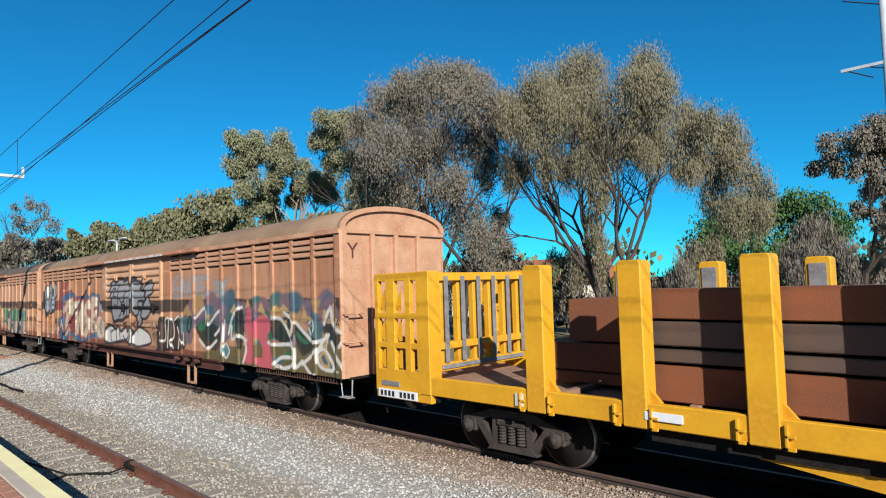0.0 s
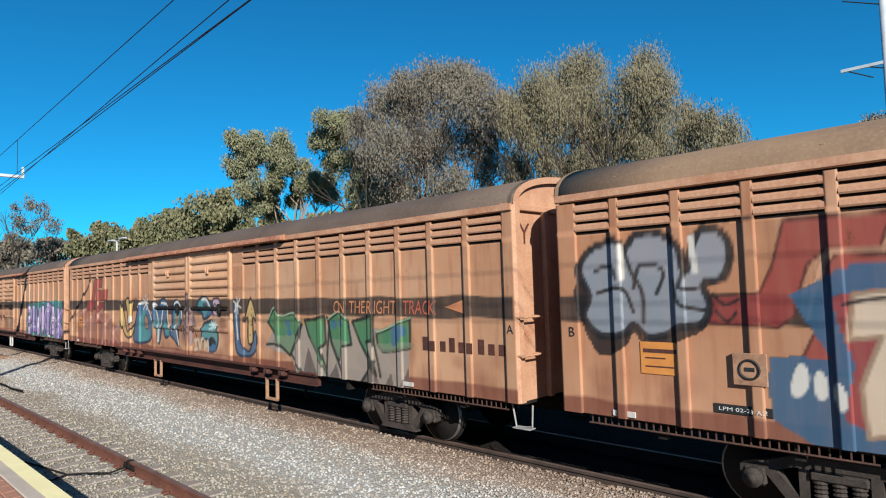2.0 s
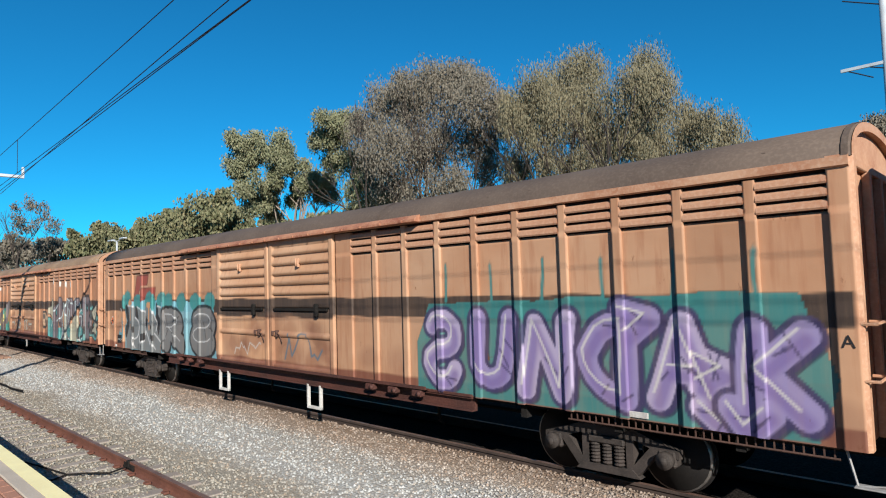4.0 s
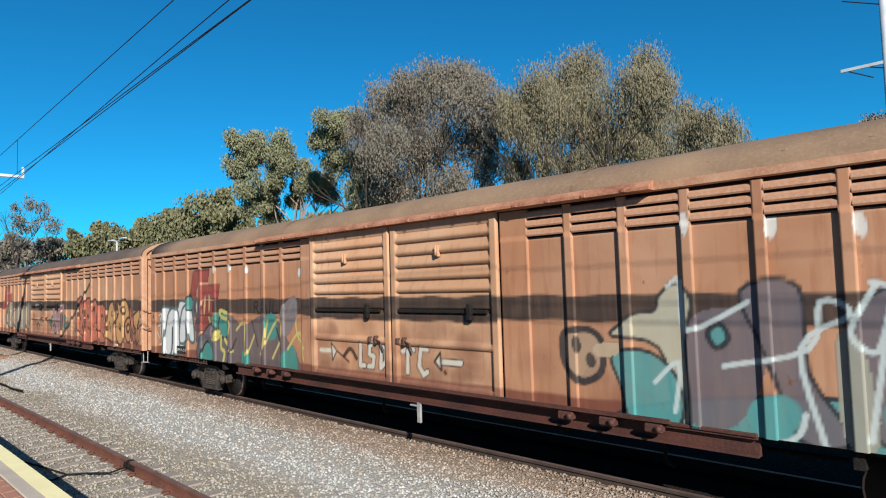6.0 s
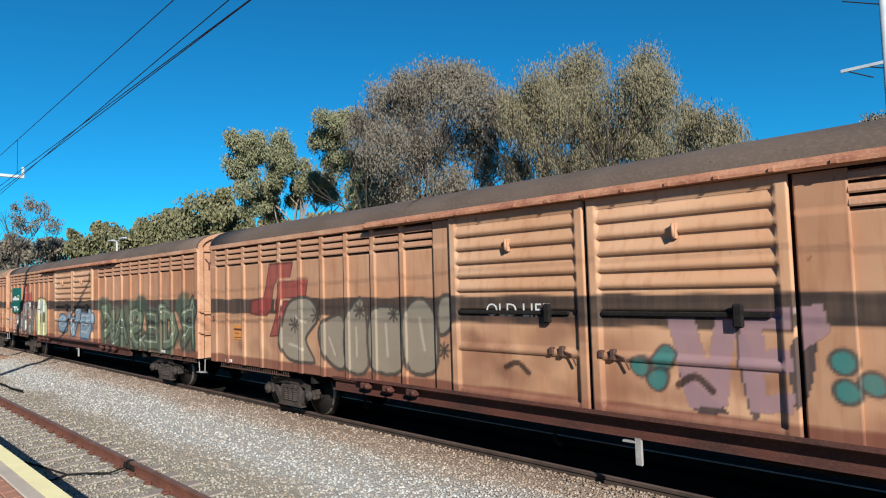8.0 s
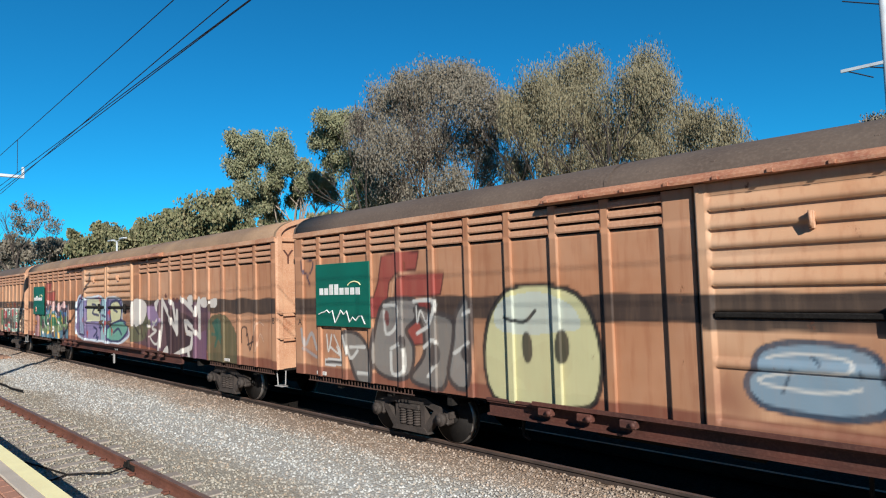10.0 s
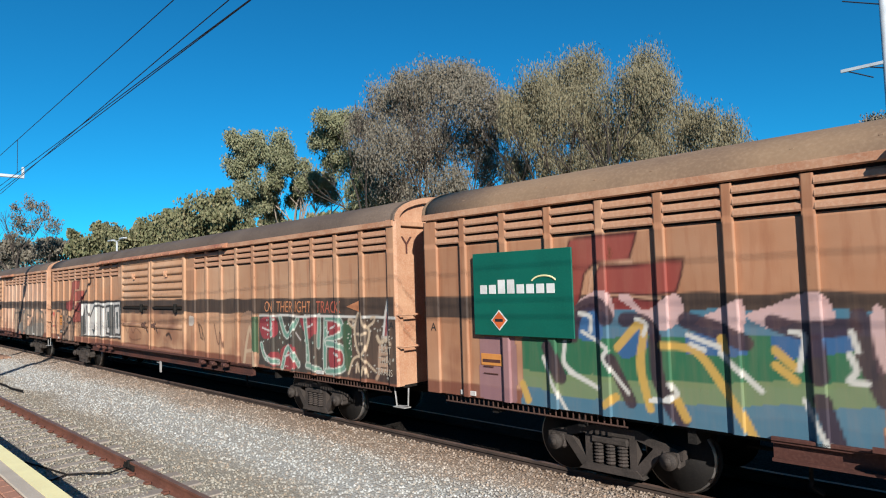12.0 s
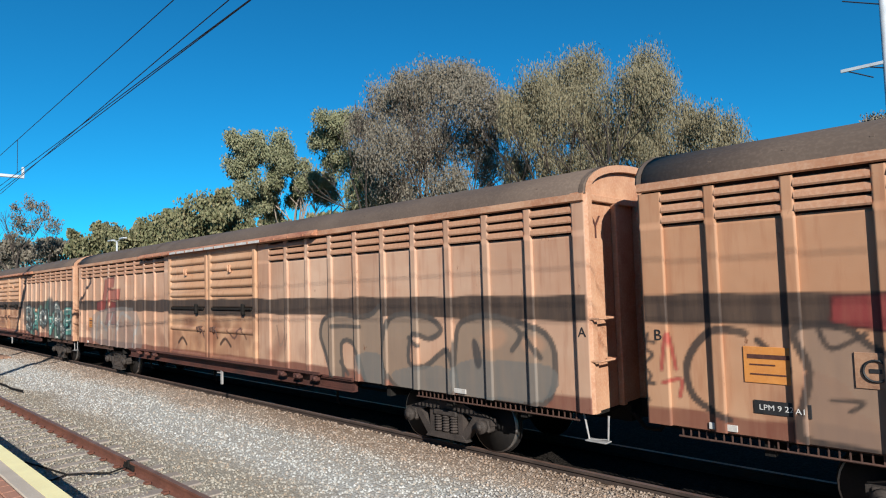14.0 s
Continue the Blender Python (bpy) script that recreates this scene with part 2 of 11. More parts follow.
LEAF_HEDGE = leaf_material("olive_brush_leaves", [(0.08, 0.085, 0.04), (0.14, 0.135, 0.065), (0.19, 0.175, 0.09), (0.22, 0.18, 0.10)])
LEAF_GREEN = leaf_material("bright_green_leaves", [(0.035, 0.075, 0.02), (0.06, 0.125, 0.03), (0.09, 0.16, 0.045), (0.05, 0.09, 0.03)])
LEAF_DRY = leaf_material("dry_twigs", [(0.11, 0.09, 0.07), (0.15, 0.125, 0.10), (0.19, 0.16, 0.125), (0.12, 0.095, 0.07)])

# ---- mesh helpers ----


def part(name, mesh, material, parent=None, label="", m=None):
    """Links a bmesh, or a ready mesh, as one object under a thing or a part."""
    if isinstance(mesh, bmesh.types.BMesh):
        data = bpy.data.meshes.new(name)
        mesh.to_mesh(data)
        mesh.free()
    else:
        data = mesh
    if material is not None and not data.materials:
        for one in (material if isinstance(material, list) else [material]):
            data.materials.append(one)
    ob = new(name, data)
    if parent is not None:
        ob.parent = parent
    if m is not None:
        ob.matrix_basis = m
    if label:
        ob["label"] = label
    return ob


SHARED = {}


def shared(key, build, material):
    """The one mesh that alike parts share."""
    if key not in SHARED:
        bm = build()
        data = bpy.data.meshes.new(key)
        bm.to_mesh(data)
        bm.free()
        for one in (material if isinstance(material, list) else [material]):
            data.materials.append(one)
        SHARED[key] = data
    return SHARED[key]


def box(bm, x0, x1, y0, y1, z0, z1, bevel=0.0, mat=0):
    vs = [bm.verts.new((x, y, z)) for z in (z0, z1) for y in (y0, y1) for x in (x0, x1)]
    quads = ((0, 2, 3, 1), (4, 5, 7, 6), (0, 1, 5, 4), (2, 6, 7, 3), (0, 4, 6, 2), (1, 3, 7, 5))
    faces = [bm.faces.new([vs[i] for i in q]) for q in quads]
    for f in faces:
        f.material_index = mat
    if bevel:
        edges = {e for f in faces for e in f.edges}
        bmesh.ops.bevel(bm, geom=list(edges), offset=bevel, segments=1, affect='EDGES', material=mat)
    return bm


def prism(bm, outline, axis, a, b, mat=0):
    """Extrudes a closed outline of pairs along an axis, from a to b."""
    def at(p, q, s):
        return {"x": (s, p, q), "y": (p, s, q), "z": (p, q, s)}[axis]
    lo = [bm.verts.new(at(p, q, a)) for p, q in outline]
    hi = [bm.verts.new(at(p, q, b)) for p, q in outline]
    n = len(outline)
    fs = [bm.faces.new(lo), bm.faces.new(hi[::-1])]
    fs += [bm.faces.new((lo[i], hi[i], hi[(i + 1) % n], lo[(i + 1) % n])) for i in range(n)]
    for f in fs:
        f.material_index = mat
    bmesh.ops.recalc_face_normals(bm, faces=fs)
    return bm


def bar(bm, a, b, r, sides=6, r2=None, mat=0, cap=True):
    """A round bar from a to b, tapered to r2."""
    a, b = Vector(a), Vector(b)
    r2 = r if r2 is None else r2
    d = (b - a).normalized()
    u = d.orthogonal().normalized()
    v = d.cross(u)
    ring = [(math.cos(2 * math.pi * i / sides), math.sin(2 * math.pi * i / sides)) for i in range(sides)]
    lo = [bm.verts.new(a + (u * c + v * s) * r) for c, s in ring]
    hi = [bm.verts.new(b + (u * c + v * s) * r2) for c, s in ring]
    fs = [bm.faces.new((lo[i], lo[(i + 1) % sides], hi[(i + 1) % sides], hi[i])) for i in range(sides)]
    if cap:
        fs += [bm.faces.new(lo[::-1]), bm.faces.new(hi)]
    for f in fs:
        f.material_index = mat
        f.smooth = sides > 7
    return bm


def tube(bm, points, r, sides=6):
    """A round bar swept along points, in one piece."""
    pts = [Vector(p) for p in points]
    rings = []
    u = None
    for i, p in enumerate(pts):
        d = (pts[min(i + 1, len(pts) - 1)] - pts[max(i - 1, 0)]).normalized()
        u = d.orthogonal().normalized() if u is None else (u - d * u.dot(d)).normalized()
        v = d.cross(u)
        rings.append([bm.verts.new(p + (u * math.cos(2 * math.pi * k / sides) + v * math.sin(2 * math.pi * k / sides)) * r) for k in range(sides)])
    for lo, hi in zip(rings, rings[1:]):
        for k in range(sides):
            bm.faces.new((lo[k], lo[(k + 1) % sides], hi[(k + 1) % sides], hi[k]))
    bm.faces.new(rings[0][::-1])
    bm.faces.new(rings[-1])
    return bm


def fast_mesh(name, verts, quads):
    """A mesh from arrays of vertices and quads (or triangles)."""
    data = bpy.data.meshes.new(name)
    verts, quads = np.asarray(verts, np.float32), np.asarray(quads, np.int32)
    k = quads.shape[1]
    data.vertices.add(len(verts))
    data.vertices.foreach_set("co", verts.ravel())
    data.loops.add(quads.size)
    data.loops.foreach_set("vertex_index", quads.ravel())
    data.polygons.add(len(quads))
    data.polygons.foreach_set("loop_start", np.arange(0, quads.size, k, dtype=np.int32))
    data.polygons.foreach_set("loop_total", np.full(len(quads), k, np.int32))
    data.update(calc_edges=True)
    return data


def empty(name, label, category, group="", kind="", at=(0, 0, 0)):
    ob = new(name)
    ob.location = at
    return tagged(ob, label, category, group, kind)

# ---- ground, tracks and platform ----
SIDE_Y = 6.973            # the train's near side
MID_Y = SIDE_Y + 1.42     # centre line of the train's track
NEAR_RAIL_Y = 3.635       # far rail of the suburban track


def ground():
    bm = bmesh.new()
    xs = [-900, -300, -120, -60, -30, 0, 30, 60, 120, 300, 900]
    ys = [-900, -300, -60, -7, 0, 12, 14, 20, 40, 60, 120, 300, 900]
    rows = [[bm.verts.new((x, y, -0.30 + (0.25 if y > 18 else 0.0))) for x in xs] for y in ys]
    for r0, r1 in zip(rows, rows[1:]):
        for i in range(len(xs) - 1):
            bm.faces.new((r0[i], r0[i + 1], r1[i + 1], r1[i]))
    tagged(part("ground", bm, DIRT), "dry dirt ground with patches of grass", "ground", kind="structure")


def bed_z(y):
    """Height of the ballast across the two tracks."""
    ridge = 0.05 * math.exp(-((y - 6.35) / 0.7) ** 2) - 0.03 * math.exp(-((y - 4.6) / 0.5) ** 2) + 0.085 * math.exp(-((y - 7.42) / 0.30) ** 2)
    return -0.165 + ridge


def ballast_bed():
    bm = bmesh.new()
    ys = [1.46, 2.2, 3.0, 3.5, 3.8, 4.2, 4.6, 5.0, 5.4, 5.8, 6.1, 6.4, 6.7, 7.0, 7.2, 7.4, 7.54, 7.59, 8.0, 9.0, 10.2, 11.2, 12.4]
    xs = list(range(-260, 141, 4))
    z = [bed_z(y) if y < 7.57 else -0.22 if y < 11 else (-0.2 if y < 12 else -0.32) for y in ys]
    rows = [[bm.verts.new((x, y, zz + random.uniform(-0.008, 0.008))) for x in xs] for y, zz in zip(ys, z)]
    for r0, r1 in zip(rows, rows[1:]):
        for i in range(len(xs) - 1):
            bm.faces.new((r0[i], r0[i + 1], r1[i + 1], r1[i])).smooth = True
    tagged(part("ballast_bed", bm, BALLAST), "grey and rust-stained crushed stone ballast bed", "ballast", kind="structure")


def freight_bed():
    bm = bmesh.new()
    # a near-black strip paints in the shade under and beyond the train
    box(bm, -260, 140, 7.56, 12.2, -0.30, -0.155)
    tagged(part("freight_track_bed", bm, SHADE_BALLAST), "ballast under the freight track, near-black to stand for the train's shade", "ballast", kind="structure")


def stones():
    """Loose crushed stone over the bed, thickest where it is passed nearest."""
    rng = np.random.default_rng(7)
    n = 46000
    dist = 3.2 + 46 * rng.random(n) ** 1.9
    x = -dist * 0.93 + 1.0 + rng.normal(0, 0.6, n)
    y = rng.uniform(1.75, 7.52, n)
    keep = np.abs(y - NEAR_RAIL_Y) > 0.10
    x, y = x[keep], y[keep]
    n = len(x)
    size = rng.uniform(0.011, 0.027, n) * (1 + dist[keep] / 90)
    base = np.array([[1, 0, -.3], [.2, .9, -.3], [-.9, .35, -.3], [-.3, -.95, -.3], [.45, .35, .75], [-.45, -.1, .8], [.2, -.5, .7]])
    tri = np.array([[0, 1, 4], [1, 2, 5], [1, 5, 4], [2, 3, 5], [3, 6, 5], [3, 0, 6], [0, 4, 6], [4, 5, 6]])
    ang = rng.uniform(0, 2 * np.pi, n)
    ca, sa = np.cos(ang), np.sin(ang)
    jit = rng.uniform(0.6, 1.3, (n, 7, 3)) * base[None]
    px = (jit[..., 0] * ca[:, None] - jit[..., 1] * sa[:, None]) * size[:, None] + x[:, None]
    py = (jit[..., 0] * sa[:, None] + jit[..., 1] * ca[:, None]) * size[:, None] + y[:, None]
    zz = np.array([bed_z(v) for v in y])
    pz = jit[..., 2] * size[:, None] * 0.8 + zz[:, None] + 0.008
    verts = np.stack([px, py, pz], -1).reshape(-1, 3)
    faces = (tri[None] + (np.arange(n) * 7)[:, None, None]).reshape(-1, 3)
    tagged(part("ballast_stones", fast_mesh("ballast_stones", verts, faces), STONE), "loose crushed stones in grey, tan and white", "ballast", kind="stuff")


def rail(name, y, label, side=None):
    top = [(-0.036, 0.0), (0.036, 0.0), (0.036, -0.038), (0.010, -0.052), (0.009, -0.135), (0.068, -0.152), (0.068, -0.160),
           (-0.068, -0.160), (-0.068, -0.152), (-0.009, -0.135), (-0.010, -0.052), (-0.036, -0.038)]
    bm = bmesh.new()
    prism(bm, [(y + a, z) for a, z in top], "x", -260, 140)
    for f in bm.faces:
        if f.normal.z > 0.9 and f.calc_center_median().z > -0.01:
            f.material_index = 1
    tagged(part(name, bm, [side or RAIL, RAIL_TOP]), label, "rail", kind="structure")


def sleepers(name, mid, length, x0, x1, step, material=None, drop=0.0):
    def one():
        bm = bmesh.new()
        box(bm, -0.12, 0.12, -length / 2, length / 2, -0.30, -0.148, 0.015)
        return bm
    data = shared("sleeper" + name, one, material or SLEEPER)
    bed = empty(name, "grey concrete sleepers sunk in the ballast", "sleepers", kind="structure")
    for i in range(int((x1 - x0) / step)):
        ob = part("sleeper", data, None, bed, m=pose(x0 + i * step, mid, random.uniform(-0.006, 0.002) - drop, 0, 0, random.uniform(-1, 1)))
    return bed


def rail_clips(bed, y, x0, x1, step):
    """Rusty clips and pads at the foot of the rail."""
    def one():
        bm = bmesh.new()
        box(bm, -0.06, 0.06, -0.15, -0.065, -0.152, -0.118, 0.01)
        box(bm, -0.06, 0.06, 0.065, 0.15, -0.152, -0.118, 0.01)
        bar(bm, (-0.05, -0.115, -0.11), (0.05, -0.085, -0.105), 0.012)
        bar(bm, (-0.05, 0.085, -0.105), (0.05, 0.115, -0.11), 0.012)
        return bm
    data = shared("rail_clip", one, RAIL)
    for i in range(int((x1 - x0) / step)):
        part("rail_clip", data, None, bed, m=pose(x0 + i * step, y, 0))


def rail_joint():
    bm = bmesh.new()
    x = -10.62
    box(bm, x - 0.20, x + 0.20, NEAR_RAIL_Y - 0.045, NEAR_RAIL_Y - 0.012, -0.14, -0.04, 0.008)
    box(bm, x - 0.05, x + 0.05, NEAR_RAIL_Y - 0.06, NEAR_RAIL_Y + 0.05, -0.10, 0.006, 0.01)
    for k in (-0.14, -0.05, 0.05, 0.14):
        bar(bm, (x + k, NEAR_RAIL_Y - 0.07, -0.09), (x + k, NEAR_RAIL_Y - 0.01, -0.09), 0.016)
    tagged(part("rail_joint", bm, UNDER), "black insulated joint clamped on the rusty rail", "rail joint")
    bm = bmesh.new()
    pts = [(x, NEAR_RAIL_Y - 0.05, -0.08), (x + 0.05, 3.3, -0.11), (x - 0.25, 3.05, -0.11), (x - 0.45, 2.85, -0.12), (x - 0.30, 2.62, -0.12), (x - 0.5, 2.4, -0.13)]
    tube(bm, pts, 0.014, 6)
    tube(bm, [(x - 0.45, 2.85, -0.12), (x - 1.2, 2.72, -0.12), (x - 1.9, 2.6, -0.13)], 0.013, 6)
    tagged(part("bonding_cable", bm, UNDER), "black bonding cable lying over the ballast to the rail", "cable")
    bm = bmesh.new()
    tube(bm, [(-25.5, 4.30, -0.10), (-24.0, 4.38, -0.11), (-22.8, 4.36, -0.11), (-21.9, 4.46, -0.12)], 0.03, 6)
    tagged(part("bonding_cable", bm, UNDER), "short black cable beside the rusty rail", "cable")


def crossing_panel():
    bm = bmesh.new()
    for i in range(5):
        box(bm, -40.0, -34.0, 5.1 + i * 0.28, 5.36 + i * 0.28, -0.2, -0.02, 0.02)
    tagged(part("track_crossing", bm, DECK), "worn timber crossing boards between the tracks", "crossing", kind="structure")


PLAT_Z, PLAT_Y = 0.95, 1.583


def platform():
    bm = bmesh.new()
    box(bm, -90, 40, -7.0, PLAT_Y - 0.03, -0.3, PLAT_Z - 0.07)
    tagged(part("platform", bm, CONCRETE), "weathered concrete station platform", "platform", kind="structure")
    base = bpy.data.objects["platform"]
    bm = bmesh.new()
    for i in range(65):
        x = -90 + i * 2.0
        box(bm, x + 0.004, x + 1.996, PLAT_Y - 0.265, PLAT_Y, PLAT_Z - 0.068, PLAT_Z, 0.008)
    part("coping", bm, CONCRETE, base, "grey concrete coping slabs")
    bm = bmesh.new()
    box(bm, -90, 40, PLAT_Y - 0.150, PLAT_Y - 0.004, PLAT_Z + 0.001, PLAT_Z + 0.004)
    part("edge_line", bm, EDGE_YELLOW, base, "pale yellow painted safety line")

    def one():
        return box(bmesh.new(), 0.003, 0.227, 0.003, 0.111, -0.06, 0.0, 0.006)
    data = shared("paver", one, PAVER)
    for i in range(30):
        for j in range(8):
            part("paver", data, None, base, m=pose(-11.0 + 0.23 * i + 0.115 * (j % 2), PLAT_Y - 0.27 - 0.114 * (j + 1), PLAT_Z - 0.004 + random.uniform(-0.003, 0.002)))
    bm = bmesh.new()
    box(bm, -90, -11.2, -7.0, PLAT_Y - 0.27, PLAT_Z - 0.072, PLAT_Z - 0.006)
    box(bm, -3.9, 40, -7.0, PLAT_Y - 0.27, PLAT_Z - 0.072, PLAT_Z - 0.006)
    box(bm, -11.2, -3.9, -7.0, PLAT_Y - 1.20, PLAT_Z - 0.072, PLAT_Z - 0.006)
    part("paving", bm, PAVER, base, "red clay paving")


# ---- overhead line ----
def overhead():
    y = 3.10
    xs = [-120 + i * 4 for i in range(50)]
    def run(z, at, slope):
        """A wire that climbs towards the camera and levels out beyond it."""
        return lambda x: z + slope * (max(min(x, -4.4), -21.8) - at) + 0.012 * max(x + 4.4, 0.0)
    lines = (("messenger_wire", run(6.06, -17.7, 0.0255), 0.0, 0.0065, "dark upper catenary wire over the suburban track"),
             ("contact_wire", run(5.32, -17.7, 0.0275), 0.0, 0.0065, "dark contact wire over the suburban track"),
             ("contact_wire", run(5.31, -14.8, 0.0365), 0.0, 0.0065, "second dark wire running beside the contact wire"),
             ("feeder_wire", run(5.29, -14.8, 0.0605), 0.0, 0.0065, "thin dark feeder wire beside the contact wire"))
    for name, height, dy, r, label in lines:
        bm = bmesh.new()
        tube(bm, [(x, y + dy, height(x)) for x in xs], r, 5)
        tagged(part(name, bm, WIRE), label, "overhead wire")
    for x in (-15.9, -34, -3, 9):
        bm = bmesh.new()
        bar(bm, (x, y, lines[1][1](x)), (x, y, lines[0][1](x)), 0.006, 5)
        tagged(part("dropper_wire", bm, WIRE), "thin dropper between the two overhead wires", "overhead wire", "droppers of the overhead line")
    for x in (-19.8, 28.0, -68.0):
        mast = empty("catenary_mast", "galvanised catenary mast standing on the platform with a cross arm", "mast", "catenary masts", at=(x, -0.2, PLAT_Z))
        bm = bmesh.new()
        box(bm, -0.12, 0.12, -0.12, 0.12, 0, 6.35, 0.01)
        part("pole", bm, GALV, mast)
        bm = bmesh.new()
        box(bm, -0.04, 0.04, 0.12, 4.22, 4.95, 5.03, 0.008)
        box(bm, -0.03, 0.03, 4.16, 4.22, 5.0, 5.26, 0.006)
        part("cross_arm", bm, GALV, mast)
        for yy in (3.04, 3.55):
            bm = bmesh.new()
            bar(bm, (0, yy, 4.95), (0, yy, 4.83), 0.03, 8)
            bar(bm, (0, yy, 4.83), (0, 3.04, 4.22 if yy < 3.2 else 4.65), 0.012, 6)
            part("insulator", bm, WIRE, mast)


def stay_pole():
    """An unseen leaning pole, added between the tracks to throw a shadow across the train."""
    k = (SIDE_Y - 4.9) / -SUN_DIR.y
    top = Vector((-33.2 + k * SUN_DIR.x, 4.9, 4.4 + k * SUN_DIR.z))
    low = Vector((-35.7 + k * SUN_DIR.x, 4.9, 0.67 + k * SUN_DIR.z))
    foot = low + (low - top) * ((low.z + 0.2) / (top.z - low.z))
    bm = bmesh.new()
    bar(bm, foot, top, 0.15, 10, 0.12)
    tagged(part("stay_pole", bm, GALV), "unseen leaning galvanised pole added between the tracks to cast a shadow", "pole")


def power_pole():
    pole = empty("power_pole", "galvanised power pole with a steel cross arm", "power pole", at=(-3.45, 26.3, -0.05))
    bm = bmesh.new()
    bar(bm, (0, 0, 0), (0, 0, 13.5), 0.17, 10, 0.12)
    part("pole", bm, GALV, pole)
    bm = bmesh.new()
    box(bm, -1.40, 1.40, -0.09, -0.02, 10.03, 10.15, 0.01)
    part("cross_arm", bm, GALV, pole)
    for p, q in (((-1.15, -0.05, 10.03), (-0.42, -0.05, 9.63)), ((0.42, -0.05, 9.63), (1.15, -0.05, 10.03)), ((-0.5, -0.05, 10.03), (-0.05, -0.05, 9.87))):
        bm = bmesh.new()
        bar(bm, p, q, 0.022, 6)
        part("brace", bm, WIRE, pole)
    bm = bmesh.new()
    bar(bm, (-1.2, -0.05, 12.68), (0, -0.05, 12.15), 0.022, 6)
    part("upper_arm", bm, WIRE, pole)


def street_light():
    light = empty("street_light", "slim street light with two flat heads on arms", "street light", at=(-51.5, 16.6, -0.05))
    bm = bmesh.new()
    bar(bm, (0, 0, 0), (0, 0, 6.9), 0.11, 8, 0.07)
    part("pole", bm, GALV, light)
    for s in (-1, 1):
        bm = bmesh.new()
        bar(bm, (0, 0, 6.85), (s * 0.9, 0, 6.98), 0.045, 6)
        box(bm, s * 1.3 - 0.5, s * 1.3 + 0.5, -0.14, 0.14, 6.94, 7.06, 0.03)
        part("lamp_head", bm, GALV, light)


# ---- trees ----
def limbs(bm, base, direction, length, r, depth, rng, spread, up, tips):
    """Tapered limbs that fork until they are twigs."""
    p, d = Vector(base), Vector(direction).normalized()
    n = 3
    for i in range(n):
        d2 = (d + Vector((rng.gauss(0, 0.16), rng.gauss(0, 0.16), rng.gauss(0, 0.10) + up * 0.12))).normalized()
        q = p + d2 * (length / n)
        ra, rb = r * (1 - 0.13 * i), r * (1 - 0.13 * (i + 1))
        bar(bm, p, q, ra, 6 if r > 0.06 else 4, rb, cap=False)
        p, d = q, d2
        if depth > 0 and i == 1 and rng.random() < 0.6:
            side = (d + Vector((rng.gauss(0, spread), rng.gauss(0, spread), rng.gauss(0.1, 0.3)))).normalized()
            limbs(bm, p, side, length * 0.72, rb * 0.6, depth - 1, rng, spread, up, tips)
    if depth <= 0:
        tips.append(p)
        return
    for i in range(2 if rng.random() < 0.6 else 3):
        side = (d + Vector((rng.gauss(0, spread), rng.gauss(0, spread), rng.gauss(0.1, 0.25)))).normalized()
        limbs(bm, p, side, length * rng.uniform(0.62, 0.85), r * 0.58, depth - 1, rng, spread, up, tips)


def foliage(clumps, count, leaf, droop, seed, gaps=0.5):
    """Many small leaves spread through uneven clumps (x, y, z, rx, rz)."""
    rng = np.random.default_rng(seed)
    c = np.array(clumps, float)
    wgt = c[:, 3] ** 2 * c[:, 4]
    # each clump is broken into sprays, so that the outline is ragged and sky shows through
    sprays = []
    for i, (x, y, z, rx, rz) in enumerate(c):
        m = max(7, int(20 * gaps * rx * rz))
        v = rng.normal(0, 1, (m, 3))
        v /= np.linalg.norm(v, axis=1)[:, None]
        v *= (rng.random((m, 1)) ** 0.38) * rng.uniform(0.75, 1.05, (m, 1))
        sprays.append(np.column_stack([x + v[:, 0] * rx, y + v[:, 1] * rx, z + v[:, 2] * rz, np.full(m, 0.20 * min(rx, rz) + 0.10)]))
    s = np.concatenate(sprays)
    pick = rng.integers(0, len(s), count)
    off = np.clip(rng.normal(0, 0.8, (count, 3)), -1.5, 1.5) * s[pick, 3:4] * np.array([1, 1, 1.0 + droop * 0.8])
    pos = s[pick, :3] + off
    if droop > 0:
        pos[:, 2] -= np.abs(rng.normal(0, 0.35, count)) * droop
    ln = leaf * rng.uniform(0.6, 1.5, count) * (1 + 2.2 * droop)
    wd = leaf * rng.uniform(0.25, 0.5, count) * (1 - 0.55 * min(droop, 1))
    a = rng.uniform(0, 2 * np.pi, count)
    tilt = rng.normal(0, 0.7, count) * (1 - 0.75 * min(droop, 1))
    d = np.column_stack([np.cos(a) * np.sin(tilt + 0.15), np.sin(a) * np.sin(tilt + 0.15), -np.cos(tilt)])
    b = rng.uniform(0, 2 * np.pi, count)
    side = np.column_stack([np.cos(b), np.sin(b), rng.normal(0, 0.3, count)])
    side -= d * (side * d).sum(1)[:, None]
    side /= np.linalg.norm(side, axis=1)[:, None] + 1e-9
    p0 = pos - d * ln[:, None] / 2
    p1 = pos + d * ln[:, None] / 2
    w = side * wd[:, None]
    verts = np.stack([p0 - w * 0.4, pos - w, p1, pos + w], 1).reshape(-1, 3)
    quads = np.arange(count * 4).reshape(-1, 4)
    return fast_mesh("crown", verts, quads)


